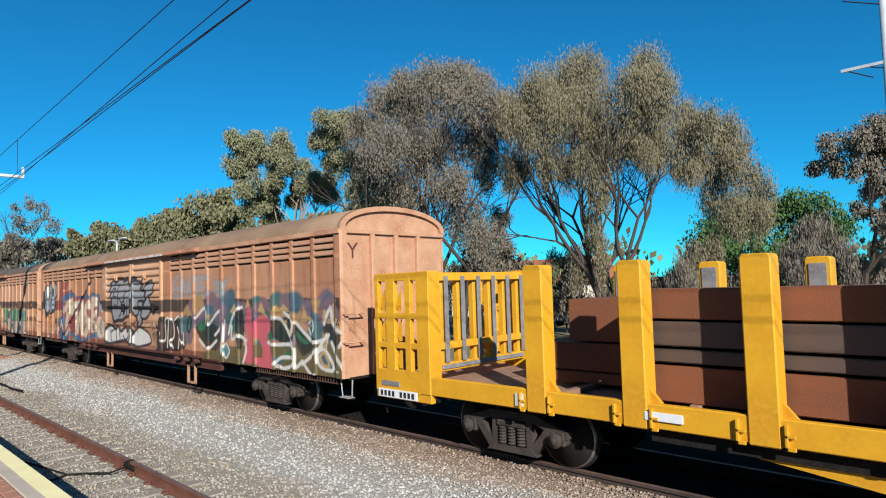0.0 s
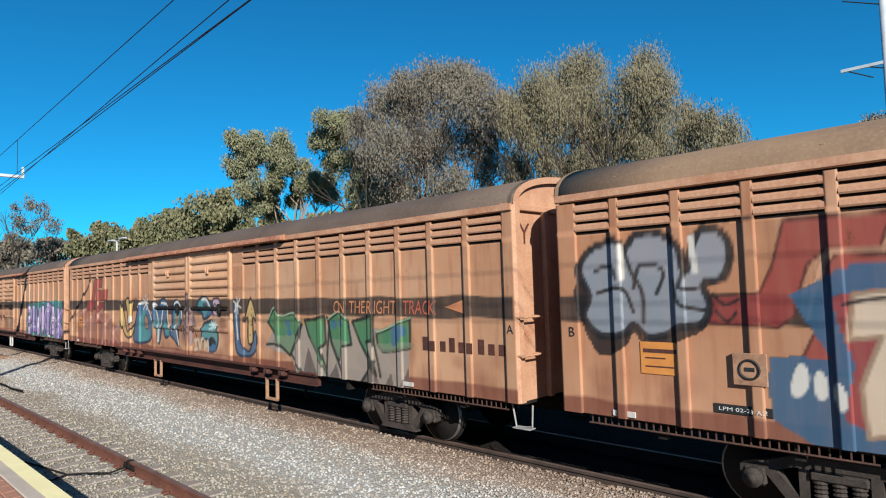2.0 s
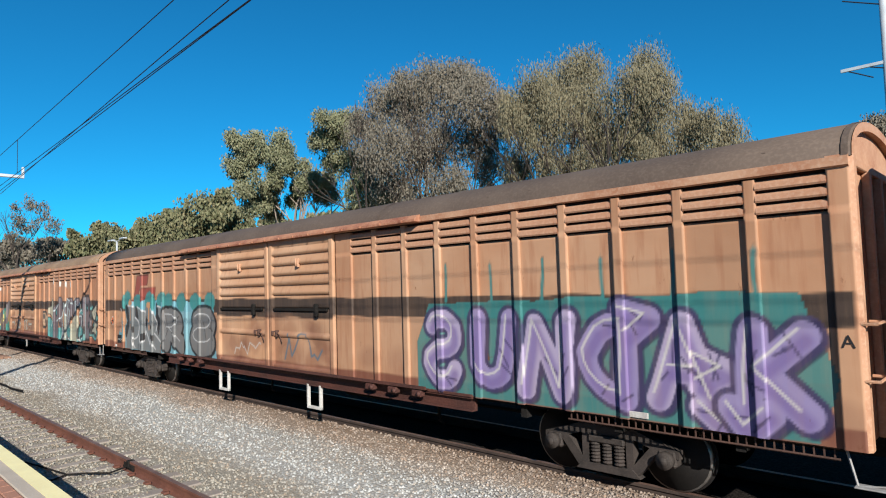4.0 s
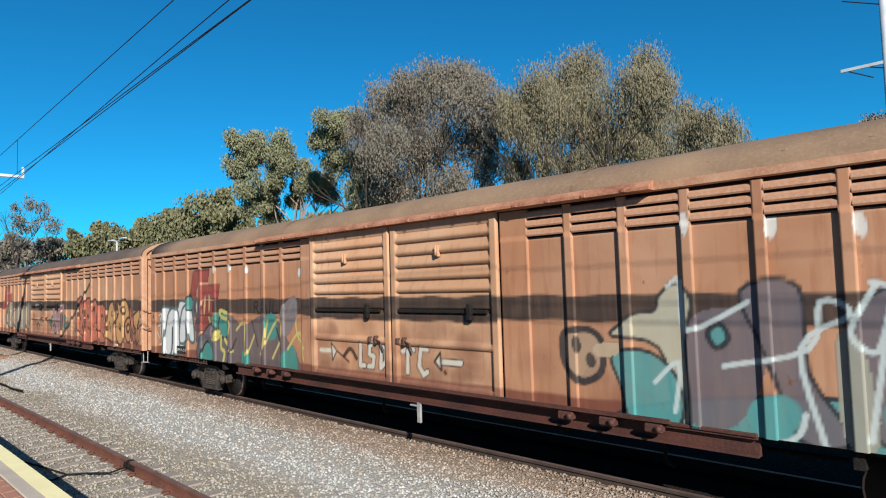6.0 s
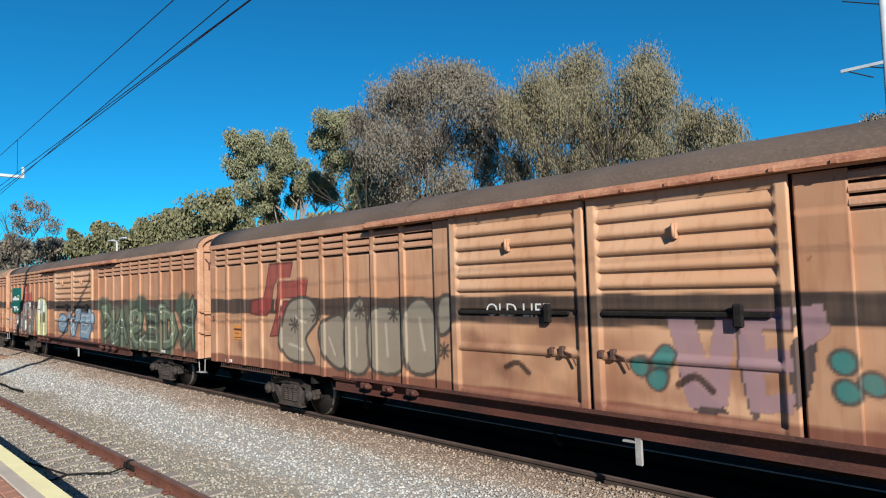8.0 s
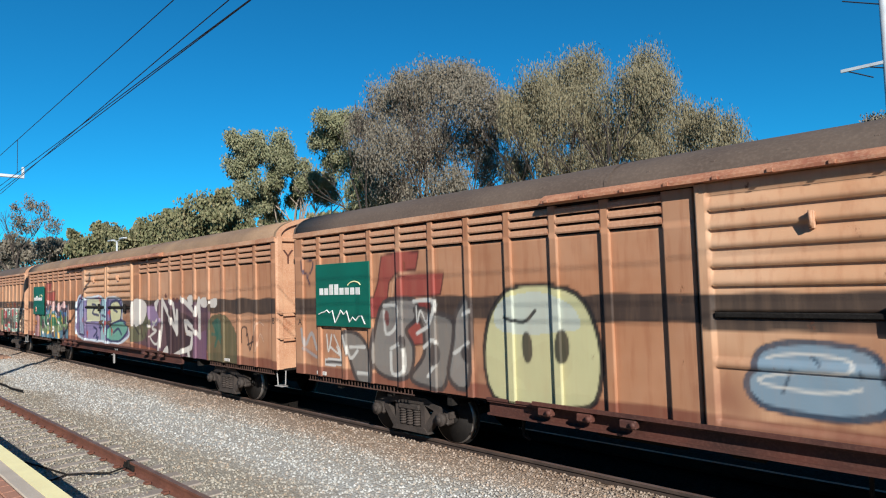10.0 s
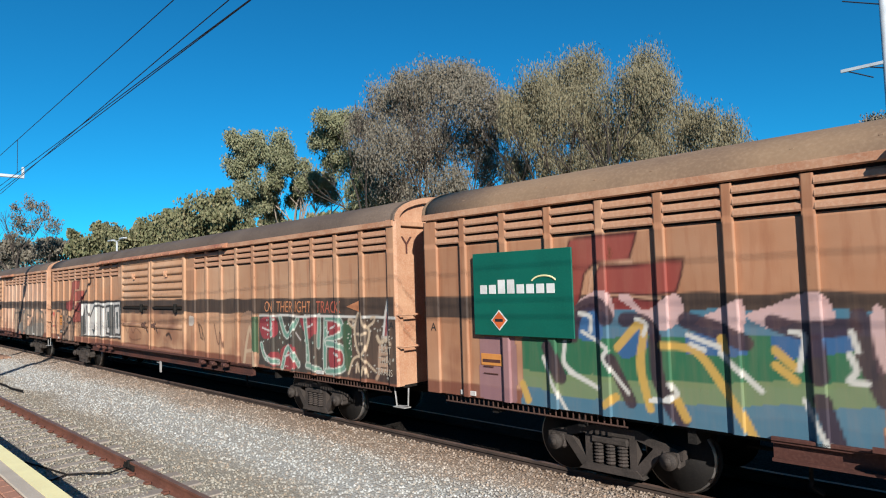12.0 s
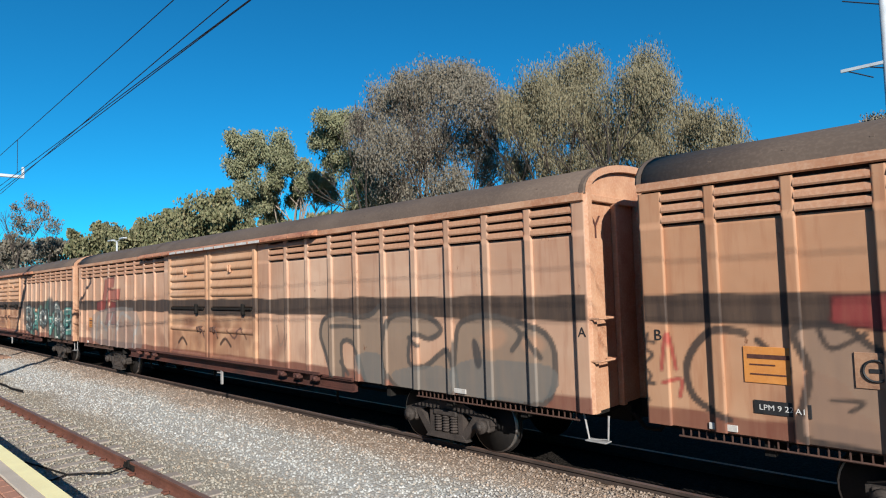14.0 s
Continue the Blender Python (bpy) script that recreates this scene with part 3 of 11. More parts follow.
def tree(label, at, trunk, clumps, count, leaf, droop, leaf_mat, bark, seed, stems=1, r=0.22, depth=4, spread=0.45, gaps=0.5):
    """at: foot of the trunk. trunk: length of the first stretch. clumps: relative to the foot."""
    rng = random.Random(seed)
    thing = empty("tree", label, "tree", at=at)
    tips = []
    for i in range(stems):
        bm = bmesh.new()
        lean = Vector((rng.gauss(0, 0.25 if stems > 1 else 0.08), rng.gauss(0, 0.15), 1))
        foot = Vector((rng.gauss(0, 0.5) if stems > 1 else 0, rng.gauss(0, 0.3) if stems > 1 else 0, -0.3))
        limbs(bm, foot, lean, trunk, r, depth, rng, spread, 0.6, tips)
        part("trunk" if i == 0 else "stem", bm, bark, thing)
    part("crown", foliage(clumps, count, leaf, droop, seed, gaps), leaf_mat, thing)
    return thing


def spot(u, v, d):
    """A place d metres deep along the line of sight at (u, v), in thousandths of the view's half width from its centre."""
    m = STAND.to_3x3()
    half = math.tan(radians(71.54) / 2)
    return EYE + (m @ Vector((u / 1000 * half, v / 1000 * half, -1))) * d


def crown_at(blobs, depth, foot, seed, jitter=0.5):
    """Clumps of a crown given as view blobs (x, y, rx, ry on the 1568 x 882 plan of the view), at a depth, relative to the foot."""
    rng = random.Random(seed)
    half = math.tan(radians(71.54) / 2)
    out = []
    for x, y, rx, ry in blobs:
        d = depth + rng.uniform(-1, 1) * jitter * 3
        p = spot((x - 784) / 0.784, (441 - y) / 0.784, d) - Vector(foot)
        k = d * half / 784
        out.append((p.x, p.y, p.z, rx * k * 0.98, ry * k * 0.98))
    return out


def foot_at(x, depth, z=-0.05):
    p = spot((x - 784) / 0.784, (441 - 545) / 0.784, depth)
    return (p.x, p.y, z)


def trees():
    f = foot_at(1090, 27)
    tree("tall weeping she-oak with grey-olive drooping foliage", f, 3.6,
         crown_at([(950, 165, 42, 48), (1000, 140, 48, 48), (1040, 125, 40, 40), (925, 215, 36, 62), (985, 215, 60, 60), (1050, 190, 50, 60), (1060, 250, 55, 48), (1145, 118, 34, 50), (1120, 160, 40, 50),
                   (1165, 160, 32, 50), (1140, 215, 60, 45), (1110, 250, 50, 35), (1215, 220, 36, 45), (1245, 215, 28, 40), (1190, 255, 45, 35), (1285, 235, 32, 42), (1300, 290, 36, 50), (1250, 285, 40, 40),
                   (1340, 340, 30, 45), (1345, 385, 24, 35), (1300, 370, 26, 45), (1265, 345, 24, 50), (920, 285, 22, 40), (970, 290, 26, 35), (1060, 320, 20, 60), (1050, 400, 15, 60), (1065, 450, 12, 50),
                   (1265, 440, 16, 50), (1000, 300, 18, 40), (1020, 470, 14, 40), (1215, 300, 40, 25), (1150, 280, 40, 22), (1030, 290, 26, 30), (900, 300, 14, 40), (1225, 470, 30, 38), (905, 195, 22, 40)], 27, f, 1),
         170000, 0.062, 0.62, LEAF_SHEOAK, BARK, 11, 5, 0.17, 4, 0.42, 1.7)
    f = foot_at(800, 29)
    tree("broad grey-brown she-oak beside the line", f, 3.8,
         crown_at([(770, 165, 80, 50), (700, 195, 60, 55), (840, 175, 55, 50), (680, 260, 50, 50), (760, 255, 75, 55), (850, 250, 50, 45), (700, 320, 55, 40), (790, 330, 55, 35),
                   (860, 300, 30, 30), (820, 385, 45, 45), (730, 370, 40, 30), (860, 440, 35, 60), (885, 400, 20, 45), (888, 215, 26, 45), (640, 230, 30, 40),
                   (775, 142, 55, 26), (830, 138, 42, 28), (700, 152, 36, 26), (880, 170, 22, 34)], 29, f, 2),
         120000, 0.072, 0.3, LEAF_GREY, BARK, 12, 4, 0.16, 4, 0.42, 1.5)
    f = foot_at(640, 32)
    tree("olive gum tree with a leaning pale trunk", f, 3.6,
         crown_at([(580, 222, 40, 28), (615, 232, 34, 34), (568, 245, 26, 25), (625, 290, 40, 34), (600, 280, 30, 20), (650, 340, 40, 35), (690, 350, 40, 30), (640, 375, 40, 26)], 32, f, 3),
         34000, 0.095, 0.15, LEAF_GUM, BARK_PALE, 13, 1, 0.2, 3, 0.4, 0.6)
    f = foot_at(540, 36)
    tree("rounded olive gum tree with clumped foliage", f, 3.6,
         crown_at([(440, 265, 45, 28), (490, 260, 35, 28), (430, 300, 38, 24), (500, 295, 40, 26), (460, 330, 45, 28), (555, 320, 42, 26), (575, 345, 30, 20), (520, 345, 30, 18), (480, 365, 30, 25), (450, 360, 25, 20)], 36, f, 4),
         52000, 0.10, 0.15, LEAF_GUM, BARK_PALE, 14, 2, 0.17, 3, 0.45, 0.6)
    f = foot_at(1530, 26)
    tree("dark olive gum tree with spreading limbs", f, 3.0,
         crown_at([(1500, 255, 45, 30), (1555, 235, 45, 32), (1600, 270, 60, 50), (1460, 295, 28, 16), (1530, 300, 45, 20), (1570, 330, 50, 25), (1580, 390, 55, 25), (1545, 370, 35, 14), (1600, 420, 60, 30)], 26, f, 5),
         30000, 0.10, 0.15, LEAF_GREY, BARK, 15, 1, 0.2, 3, 0.5, 0.8)
    f = foot_at(1360, 40)
    tree("dense bright green shrub tree", f, 2.0,
         crown_at([(1290, 400, 60, 40), (1350, 385, 50, 40), (1420, 370, 55, 35), (1470, 400, 45, 35), (1320, 450, 70, 35), (1430, 440, 70, 40), (1250, 430, 35, 35), (1380, 490, 120, 30)], 40, f, 6),
         26000, 0.18, 0.1, LEAF_GREEN, BARK, 16, 2, 0.2, 2, 0.5, 1.0)
    f = foot_at(1440, 24)
    tree("small grey weeping she-oak behind the wagons", f, 1.6,
         crown_at([(1445, 410, 35, 28), (1430, 455, 45, 35), (1470, 465, 38, 35), (1410, 490, 30, 25), (1500, 480, 20, 25), (1220, 490, 35, 30), (1330, 490, 30, 28)], 24, f, 7),
         26000, 0.07, 0.8, LEAF_DRY, BARK, 17, 2, 0.08, 3, 0.45, 0.9)
    brush = [(360, 365, 55, 38, 55), (300, 385, 30, 22, 60), (410, 395, 45, 40, 52), (270, 400, 35, 30, 60), (200, 415, 45, 30, 62), (150, 430, 35, 28, 62), (230, 425, 50, 30, 60), (330, 410, 60, 40, 58),
             (100, 440, 45, 28, 66), (30, 440, 45, 32, 70), (470, 405, 45, 30, 50), (-30, 450, 60, 30, 75), (570, 400, 40, 30, 46)]
    for i, (x, y, rx, ry, d) in enumerate(brush):
        f = foot_at(x, d)
        rng = random.Random(40 + i)
        blobs = [(x, y + 10, rx * 0.8, ry * 0.9)] + [(x + rng.uniform(-1, 1) * rx * 0.7, y + rng.uniform(-0.5, 0.9) * ry, rx * rng.uniform(0.3, 0.5), ry * rng.uniform(0.3, 0.5)) for _ in range(7)]
        blobs += [(x, y + ry * 1.6, rx * 0.9, ry * 0.9)]
        tree("olive brush tree in the far row", f, 1.8, crown_at(blobs, d, f, 60 + i), 5500, 0.28, 0.1, (LEAF_GREY if x < 130 else LEAF_HEDGE), BARK, 80 + i, 1, 0.15, 2, 0.4, 0.7)
    f = foot_at(55, 60)
    tree("half-bare brown tree with upright twigs", f, 4.2,
         crown_at([(30, 375, 12, 20), (55, 365, 14, 18), (75, 375, 12, 25), (45, 400, 25, 20), (95, 400, 15, 15)], 60, f, 9),
         1800, 0.16, 0.1, LEAF_DRY, BARK, 19, 2, 0.16, 4, 0.30, 0.5)
    under = [(830, 450, 40, 55, 31, LEAF_GREY), (885, 490, 40, 60, 30, LEAF_GREY), (955, 500, 40, 45, 33, LEAF_GUM), (1020, 520, 50, 36, 32, LEAF_GREY), (1100, 515, 50, 32, 33, LEAF_GUM),
             (1170, 505, 45, 34, 31, LEAF_GREY), (1250, 500, 45, 36, 30, LEAF_DRY), (1330, 500, 45, 30, 32, LEAF_GREEN), (760, 470, 50, 50, 33, LEAF_GUM), (1540, 480, 45, 40, 30, LEAF_GREY), (690, 440, 45, 50, 34, LEAF_GUM),
             (910, 455, 40, 45, 32, LEAF_GREY), (1010, 475, 45, 40, 34, LEAF_GUM), (1200, 470, 40, 40, 30, LEAF_DRY)]
    for i, (x, y, rx, ry, d, leaf) in enumerate(under):
        f = foot_at(x, d)
        rng = random.Random(140 + i)
        blobs = [(x + rng.uniform(-1, 1) * rx * 0.7, y + rng.uniform(-0.6, 1.0) * ry, rx * rng.uniform(0.35, 0.6), ry * rng.uniform(0.35, 0.6)) for _ in range(8)]
        tree("low scrubby bush beside the line", f, 0.9, crown_at(blobs, d, f, 160 + i), 6000, 0.10, 0.4, leaf, BARK, 180 + i, 2, 0.06, 2, 0.5, 0.8)
    # a line of far woods closes the view to the horizon
    bl = []
    for i in range(70):
        bl.append((-420 + i * 9 + random.uniform(-3, 3), 75 + 18 * math.sin(i * 0.7), random.uniform(1.5, 4.5), random.uniform(3, 5), random.uniform(2.5, 4.5)))
    tagged(part("far_woods", foliage(bl, 16000, 0.7, 0.0, 90, 0.5), LEAF_HEDGE), "row of far olive-green trees along the horizon", "woods", kind="stuff")


def street_behind():
    house = empty("house", "cream house with a terracotta roof behind the trees", "house", at=(-31.0, 43.0, -0.05))
    bm = bmesh.new()
    box(bm, -6, 6, -4, 4, 0, 2.7)
    part("wall", bm, HOUSE_WALL, house)
    bm = bmesh.new()
    prism(bm, [(-4.6, 2.65), (4.6, 2.65), (0, 4.6)], "x", -6.5, 6.5)
    part("roof", bm, HOUSE_ROOF, house)
    for i, x in enumerate((-3.5, 0.5, 4.2)):
        win = part("window", box(bmesh.new(), x - 0.8, x + 0.8, -4.06, -3.98, 0.9, 2.1, 0.01), PLATE, house)
        part("pane", box(bmesh.new(), x - 0.7, x + 0.7, -4.08, -4.05, 1.0, 2.0), GLASS, win)
    shed = empty("low_shed", "long low brown shed with a flat roof", "shed", at=(-14.5, 46.0, -0.05))
    part("wall", box(bmesh.new(), -9, 9, -3, 3, 0, 2.6), DECK, shed)
    part("roof", box(bmesh.new(), -9.5, 9.5, -3.6, 3.4, 2.6, 2.85, 0.03), UNDER, shed)
    car = empty("parked_car", "dark blue parked hatchback beside the house", "car", at=(-22.6, 31.2, -0.05))
    bm = bmesh.new()
    prism(bm, [(-2.1, 0.35), (2.05, 0.35), (2.1, 0.75), (1.2, 0.95), (0.5, 1.45), (-1.3, 1.48), (-2.05, 1.0)], "y", -0.85, 0.85)
    bmesh.ops.bevel(bm, geom=bm.edges[:], offset=0.06, segments=2, affect='EDGES')
    part("body", bm, CAR_PAINT, car)
    bm = bmesh.new()
    prism(bm, [(-1.75, 1.0), (1.0, 1.0), (0.48, 1.40), (-1.25, 1.43)], "y", -0.87, -0.845)
    part("side_window", bm, GLASS, car)
    for x in (-1.3, 1.3):
        for y in (-0.82, 0.82):
            bm = bmesh.new()
            bar(bm, (x, y - 0.1, 0.32), (x, y + 0.1, 0.32), 0.32, 14)
            part("wheel", bm, UNDER, car)


def sky_blocking_wall():
    """An added, unseen plain wall closes the station behind the camera and blocks low sky."""
    bm = bmesh.new()
    box(bm, -90, 40, -7.4, -7.0, -0.3, 5.2)
    tagged(part("wall_behind", bm, PAVER), "unseen plain brown brick wall added behind the platform to block sky light", "wall", kind="structure")

# ---- louvre vans ----
LEN, GAP = 21.40, 0.83
PITCH_LEN = LEN + GAP
SILL, PANEL_TOP, LOUVRE_TOP, EAVE = 0.95, 3.27, 3.67, 3.79
Y_RIB, Y_PANEL, Y_DOOR = -1.42, -1.376, -1.455
BAND = (2.12, 2.48)
POST_W, RIB_W = 0.20, 0.125
REAR = -0.08              # rear end of the body
JAMBS = ((7.81, 8.18), (13.04, 13.52))
DOORS = ((8.22, 10.60), (10.66, 13.0))
RIBS = [0.755 + 0.787 * i for i in range(9)] + [14.18 + 0.787 * i for i in range(9)]


def side_segments():
    """Stretches of the side along its length: (name, start, end)."""
    segs = [("corner_post", REAR, POST_W)]
    x = POST_W
    for r in RIBS[:9]:
        segs += [("side_panel", x, r - RIB_W / 2), ("rib", r - RIB_W / 2, r + RIB_W / 2)]
        x = r + RIB_W / 2
    segs += [("side_panel", x, JAMBS[0][0]), ("door_jamb", *JAMBS[0]), ("door", *DOORS[0]), ("door", *DOORS[1]), ("door_jamb", *JAMBS[1])]
    x = JAMBS[1][1]
    for r in RIBS[9:]:
        segs += [("side_panel", x, r - RIB_W / 2), ("rib", r - RIB_W / 2, r + RIB_W / 2)]
        x = r + RIB_W / 2
    segs += [("side_panel", x, LEN - POST_W), ("corner_post", LEN - POST_W, LEN)]
    return segs


def side_depth(x):
    """The side's y at a place along its length."""
    for name, a, b in side_segments():
        if a <= x < b:
            return {"side_panel": Y_PANEL, "door": Y_DOOR + 0.03}.get(name, Y_RIB)
    return Y_RIB


def door_profile():
    """(z, y) up a door leaf: bold horizontal corrugations above and below a flat latch band."""
    zs, ys = [1.0, 1.08], [Y_DOOR, Y_DOOR]

    def waves(lo, hi, n):
        h = (hi - lo) / n
        for i in range(n):
            z = lo + i * h
            for f, y in ((0.03, 0.036), (0.13, 0.036), (0.20, -0.012), (0.42, -0.008), (0.97, 0.036)):
                zs.append(z + f * h)
                ys.append(Y_DOOR + y)
    # a plain lower panel, a ledge and a narrow strip under the latch band
    zs += [1.09, 1.66, 1.68, 1.74, 1.77, 2.04]
    ys += [Y_DOOR + y for y in (0.036, 0.030, -0.010, -0.006, 0.030, 0.026)]
    zs += [2.08, 2.20, 2.21, 2.27, 2.28, 2.50]
    ys += [Y_DOOR + 0.03, Y_DOOR + 0.03, Y_DOOR + 0.06, Y_DOOR + 0.06, Y_DOOR + 0.03, Y_DOOR + 0.03]
    waves(2.52, 3.56, 5)
    zs += [3.58, 3.69]
    ys += [Y_DOOR, Y_DOOR]
    z2, y2 = [zs[0]], [ys[0]]
    for a, b, c, d in zip(zs, zs[1:], ys, ys[1:]):
        n = max(1, int(abs(b - a) / 0.027))
        for i in range(n):
            z2.append(a + (b - a) * (i + 1) / n)
            y2.append(c + (d - c) * (i + 1) / n)
    return np.array(z2), np.array(y2)


STEP = 0.024
ROWS = np.concatenate([np.arange(SILL, 2.56, STEP), np.arange(2.57, PANEL_TOP, 0.05), [PANEL_TOP]])
ROWS_RIB = np.concatenate([ROWS[:-1], np.linspace(PANEL_TOP, LOUVRE_TOP, 8)])
DOOR_Z, DOOR_Y = door_profile()


def seg_grid(name, a, b, step=STEP):
    """Columns (x, y) and rows (z, extra y) of one stretch of the side."""
    n = max(2, int(round((b - a) / step)))
    xs = np.linspace(a, b, n + 1)
    if name == "side_panel":
        return xs, np.full(n + 1, Y_PANEL), ROWS, None
    if name == "door":
        x = np.concatenate([[a], xs, [b]])
        y = np.concatenate([[0.07], np.zeros(n + 1), [0.07]])
        return x, y, DOOR_Z, DOOR_Y
    x = np.concatenate([[a], xs, [b]])
    y = np.concatenate([[Y_PANEL + 0.01], np.full(n + 1, Y_RIB), [Y_PANEL + 0.01]])
    return x, y, ROWS_RIB, None


def grid_mesh(name, cols_x, cols_y, rows, row_y):
    nx, nz = len(cols_x), len(rows)
    v = np.zeros((nz, nx, 3))
    v[..., 0], v[..., 2] = cols_x[None], rows[:, None]
    v[..., 1] = cols_y[None] if row_y is None else cols_y[None] + row_y[:, None]
    if row_y is not None:
        # leaf frame: flat stiles down both edges of the door
        flat = (cols_x - cols_x.min() < 0.13) | (cols_x.max() - cols_x < 0.13)
        v[:, flat, 1] = Y_DOOR - 0.016 + cols_y[flat][None]
    i = np.arange(nz - 1)[:, None] * nx + np.arange(nx - 1)[None]
    q = np.stack([i, i + 1, i + nx + 1, i + nx], -1).reshape(-1, 4)
    return fast_mesh(name, v.reshape(-1, 3), q)


def lin(*c):
    """Linear colour from 0..255 display values."""
    return np.array([(v / 255 / 12.92) if v / 255 < 0.04045 else ((v / 255 + 0.055) / 1.055) ** 2.4 for v in c])


def rounded(pts, closed, n=4):
    """A smooth curve through a few points."""
    k = len(pts)
    out = []
    for i in range(k if closed else k - 1):
        a, b, c, d = (np.array(pts[j % k if closed else min(max(j, 0), k - 1)], float) for j in (i - 1, i, i + 1, i + 2))
        for f in (q / n for q in range(n)):
            out.append(tuple(b + 0.5 * f * (c - a + f * (2 * a - 5 * b + 4 * c - d + f * (3 * (b - c) + d - a)))))
    return out if closed else out + [tuple(pts[-1])]


class Canvas:
    """Spray paint on a van's side: colour and cover at each point (x along the van, z up)."""

    def __init__(self, x, z, seed):
        self.x, self.z = x, z
        self.rgb = np.zeros((len(x), 3))
        self.a = np.zeros(len(x))
        self.rng = random.Random(seed)
        g = np.random.default_rng(seed)
        self.wob = sum(np.sin(x * g.uniform(2, 7) + z * g.uniform(2, 7) + g.uniform(0, 6)) for _ in range(4)) * 0.006
        self.grit = g.random(len(x))

    def lay(self, m, colour, cover=0.95):
        m = np.clip(m, 0, 1) * cover
        colour = np.asarray(colour)
        grey = colour.mean()
        colour = (colour * 0.80 + np.array([grey * 1.12, grey, grey * 0.88]) * 0.20) * 0.81
        self.rgb = self.rgb * (1 - m)[:, None] + np.asarray(colour)[None] * m[:, None]
        # colour under no paint at all takes the new colour straight
        fresh = self.a < 0.02
        self.rgb[fresh] = np.where(m[fresh, None] > 0, colour, self.rgb[fresh])
        self.a = self.a + (1 - self.a) * m

    def stroke(self, pts, width, colour, cover=0.95, soft=0.016):
        pts = np.asarray(pts, float)
        lo, hi = pts.min(0) - width - 0.1, pts.max(0) + width + 0.1
        sel = np.nonzero((self.x > lo[0]) & (self.x < hi[0]) & (self.z > lo[1]) & (self.z < hi[1]))[0]
        if not len(sel):
            return
        px, pz = self.x[sel] + self.wob[sel], self.z[sel] + self.wob[sel]
        best = np.full(len(sel), 9.0)
        for (ax, az), (bx, bz) in zip(pts, pts[1:]):
            dx, dz = bx - ax, bz - az
            t = np.clip(((px - ax) * dx + (pz - az) * dz) / (dx * dx + dz * dz + 1e-9), 0, 1)
            best = np.minimum(best, np.hypot(px - ax - t * dx, pz - az - t * dz))
        m = np.zeros(len(self.x))
        m[sel] = np.clip((width / 2 - best) / soft + 0.5, 0, 1)
        self.lay(m, colour, cover)

    def poly(self, pts, colour, cover=0.9, outline=None, width=0.05):
        pts = np.asarray(pts, float)
        inside = np.zeros(len(self.x), bool)
        px, pz = self.x + self.wob, self.z + self.wob
        for (ax, az), (bx, bz) in zip(pts, np.roll(pts, -1, 0)):
            hit = (az > pz) != (bz > pz)
            inside ^= hit & (px < (bx - ax) * (pz - az) / (bz - az + 1e-12) + ax)
        self.lay(inside.astype(float), colour, cover)
        if outline is not None:
            self.stroke(np.vstack([pts, pts[:1]]), width, outline)

    def form(self, pts, colour, outline=None, width=0.05, cover=0.93, sharp=False):
        """A filled shape, rounded unless it is sharp."""
        self.poly(pts if sharp else rounded(pts, True), colour, cover, outline, width)

    def line(self, pts, width, colour, cover=0.93, sharp=False):
        self.stroke(pts if sharp or len(pts) < 3 else rounded(pts, False), width, colour, cover)

    def blob(self, x, z, rx, rz, colour, cover=0.9, soft=0.15):
        d = np.hypot((self.x + self.wob * 3 - x) / rx, (self.z + self.wob * 3 - z) / rz)
        self.lay((1 - d) / soft + 0.5, colour, cover)

    def cloud(self, x0, x1, z0, z1, colours, n=14, size=0.3, cover=0.85, soft=0.3):
        """Patchy fill of blobs behind lettering."""
        for _ in range(n):
            s = size * self.rng.uniform(0.6, 1.3)
            self.blob(self.rng.uniform(x0, x1), self.rng.uniform(z0, z1), s, s * self.rng.uniform(0.6, 1.0), self.rng.choice(colours), cover, soft)

    def dots(self, x0, x1, z0, z1, colour, n, r=0.02):
        for _ in range(n):
            self.blob(self.rng.uniform(x0, x1), self.rng.uniform(z0, z1), r, r, colour, 0.9, 0.5)


def arc(cx, cz, rx, rz, a0, a1, n=9):
    return [(cx + rx * math.cos(radians(a0 + (a1 - a0) * i / n)), cz + rz * math.sin(radians(a0 + (a1 - a0) * i / n))) for i in range(n + 1)]


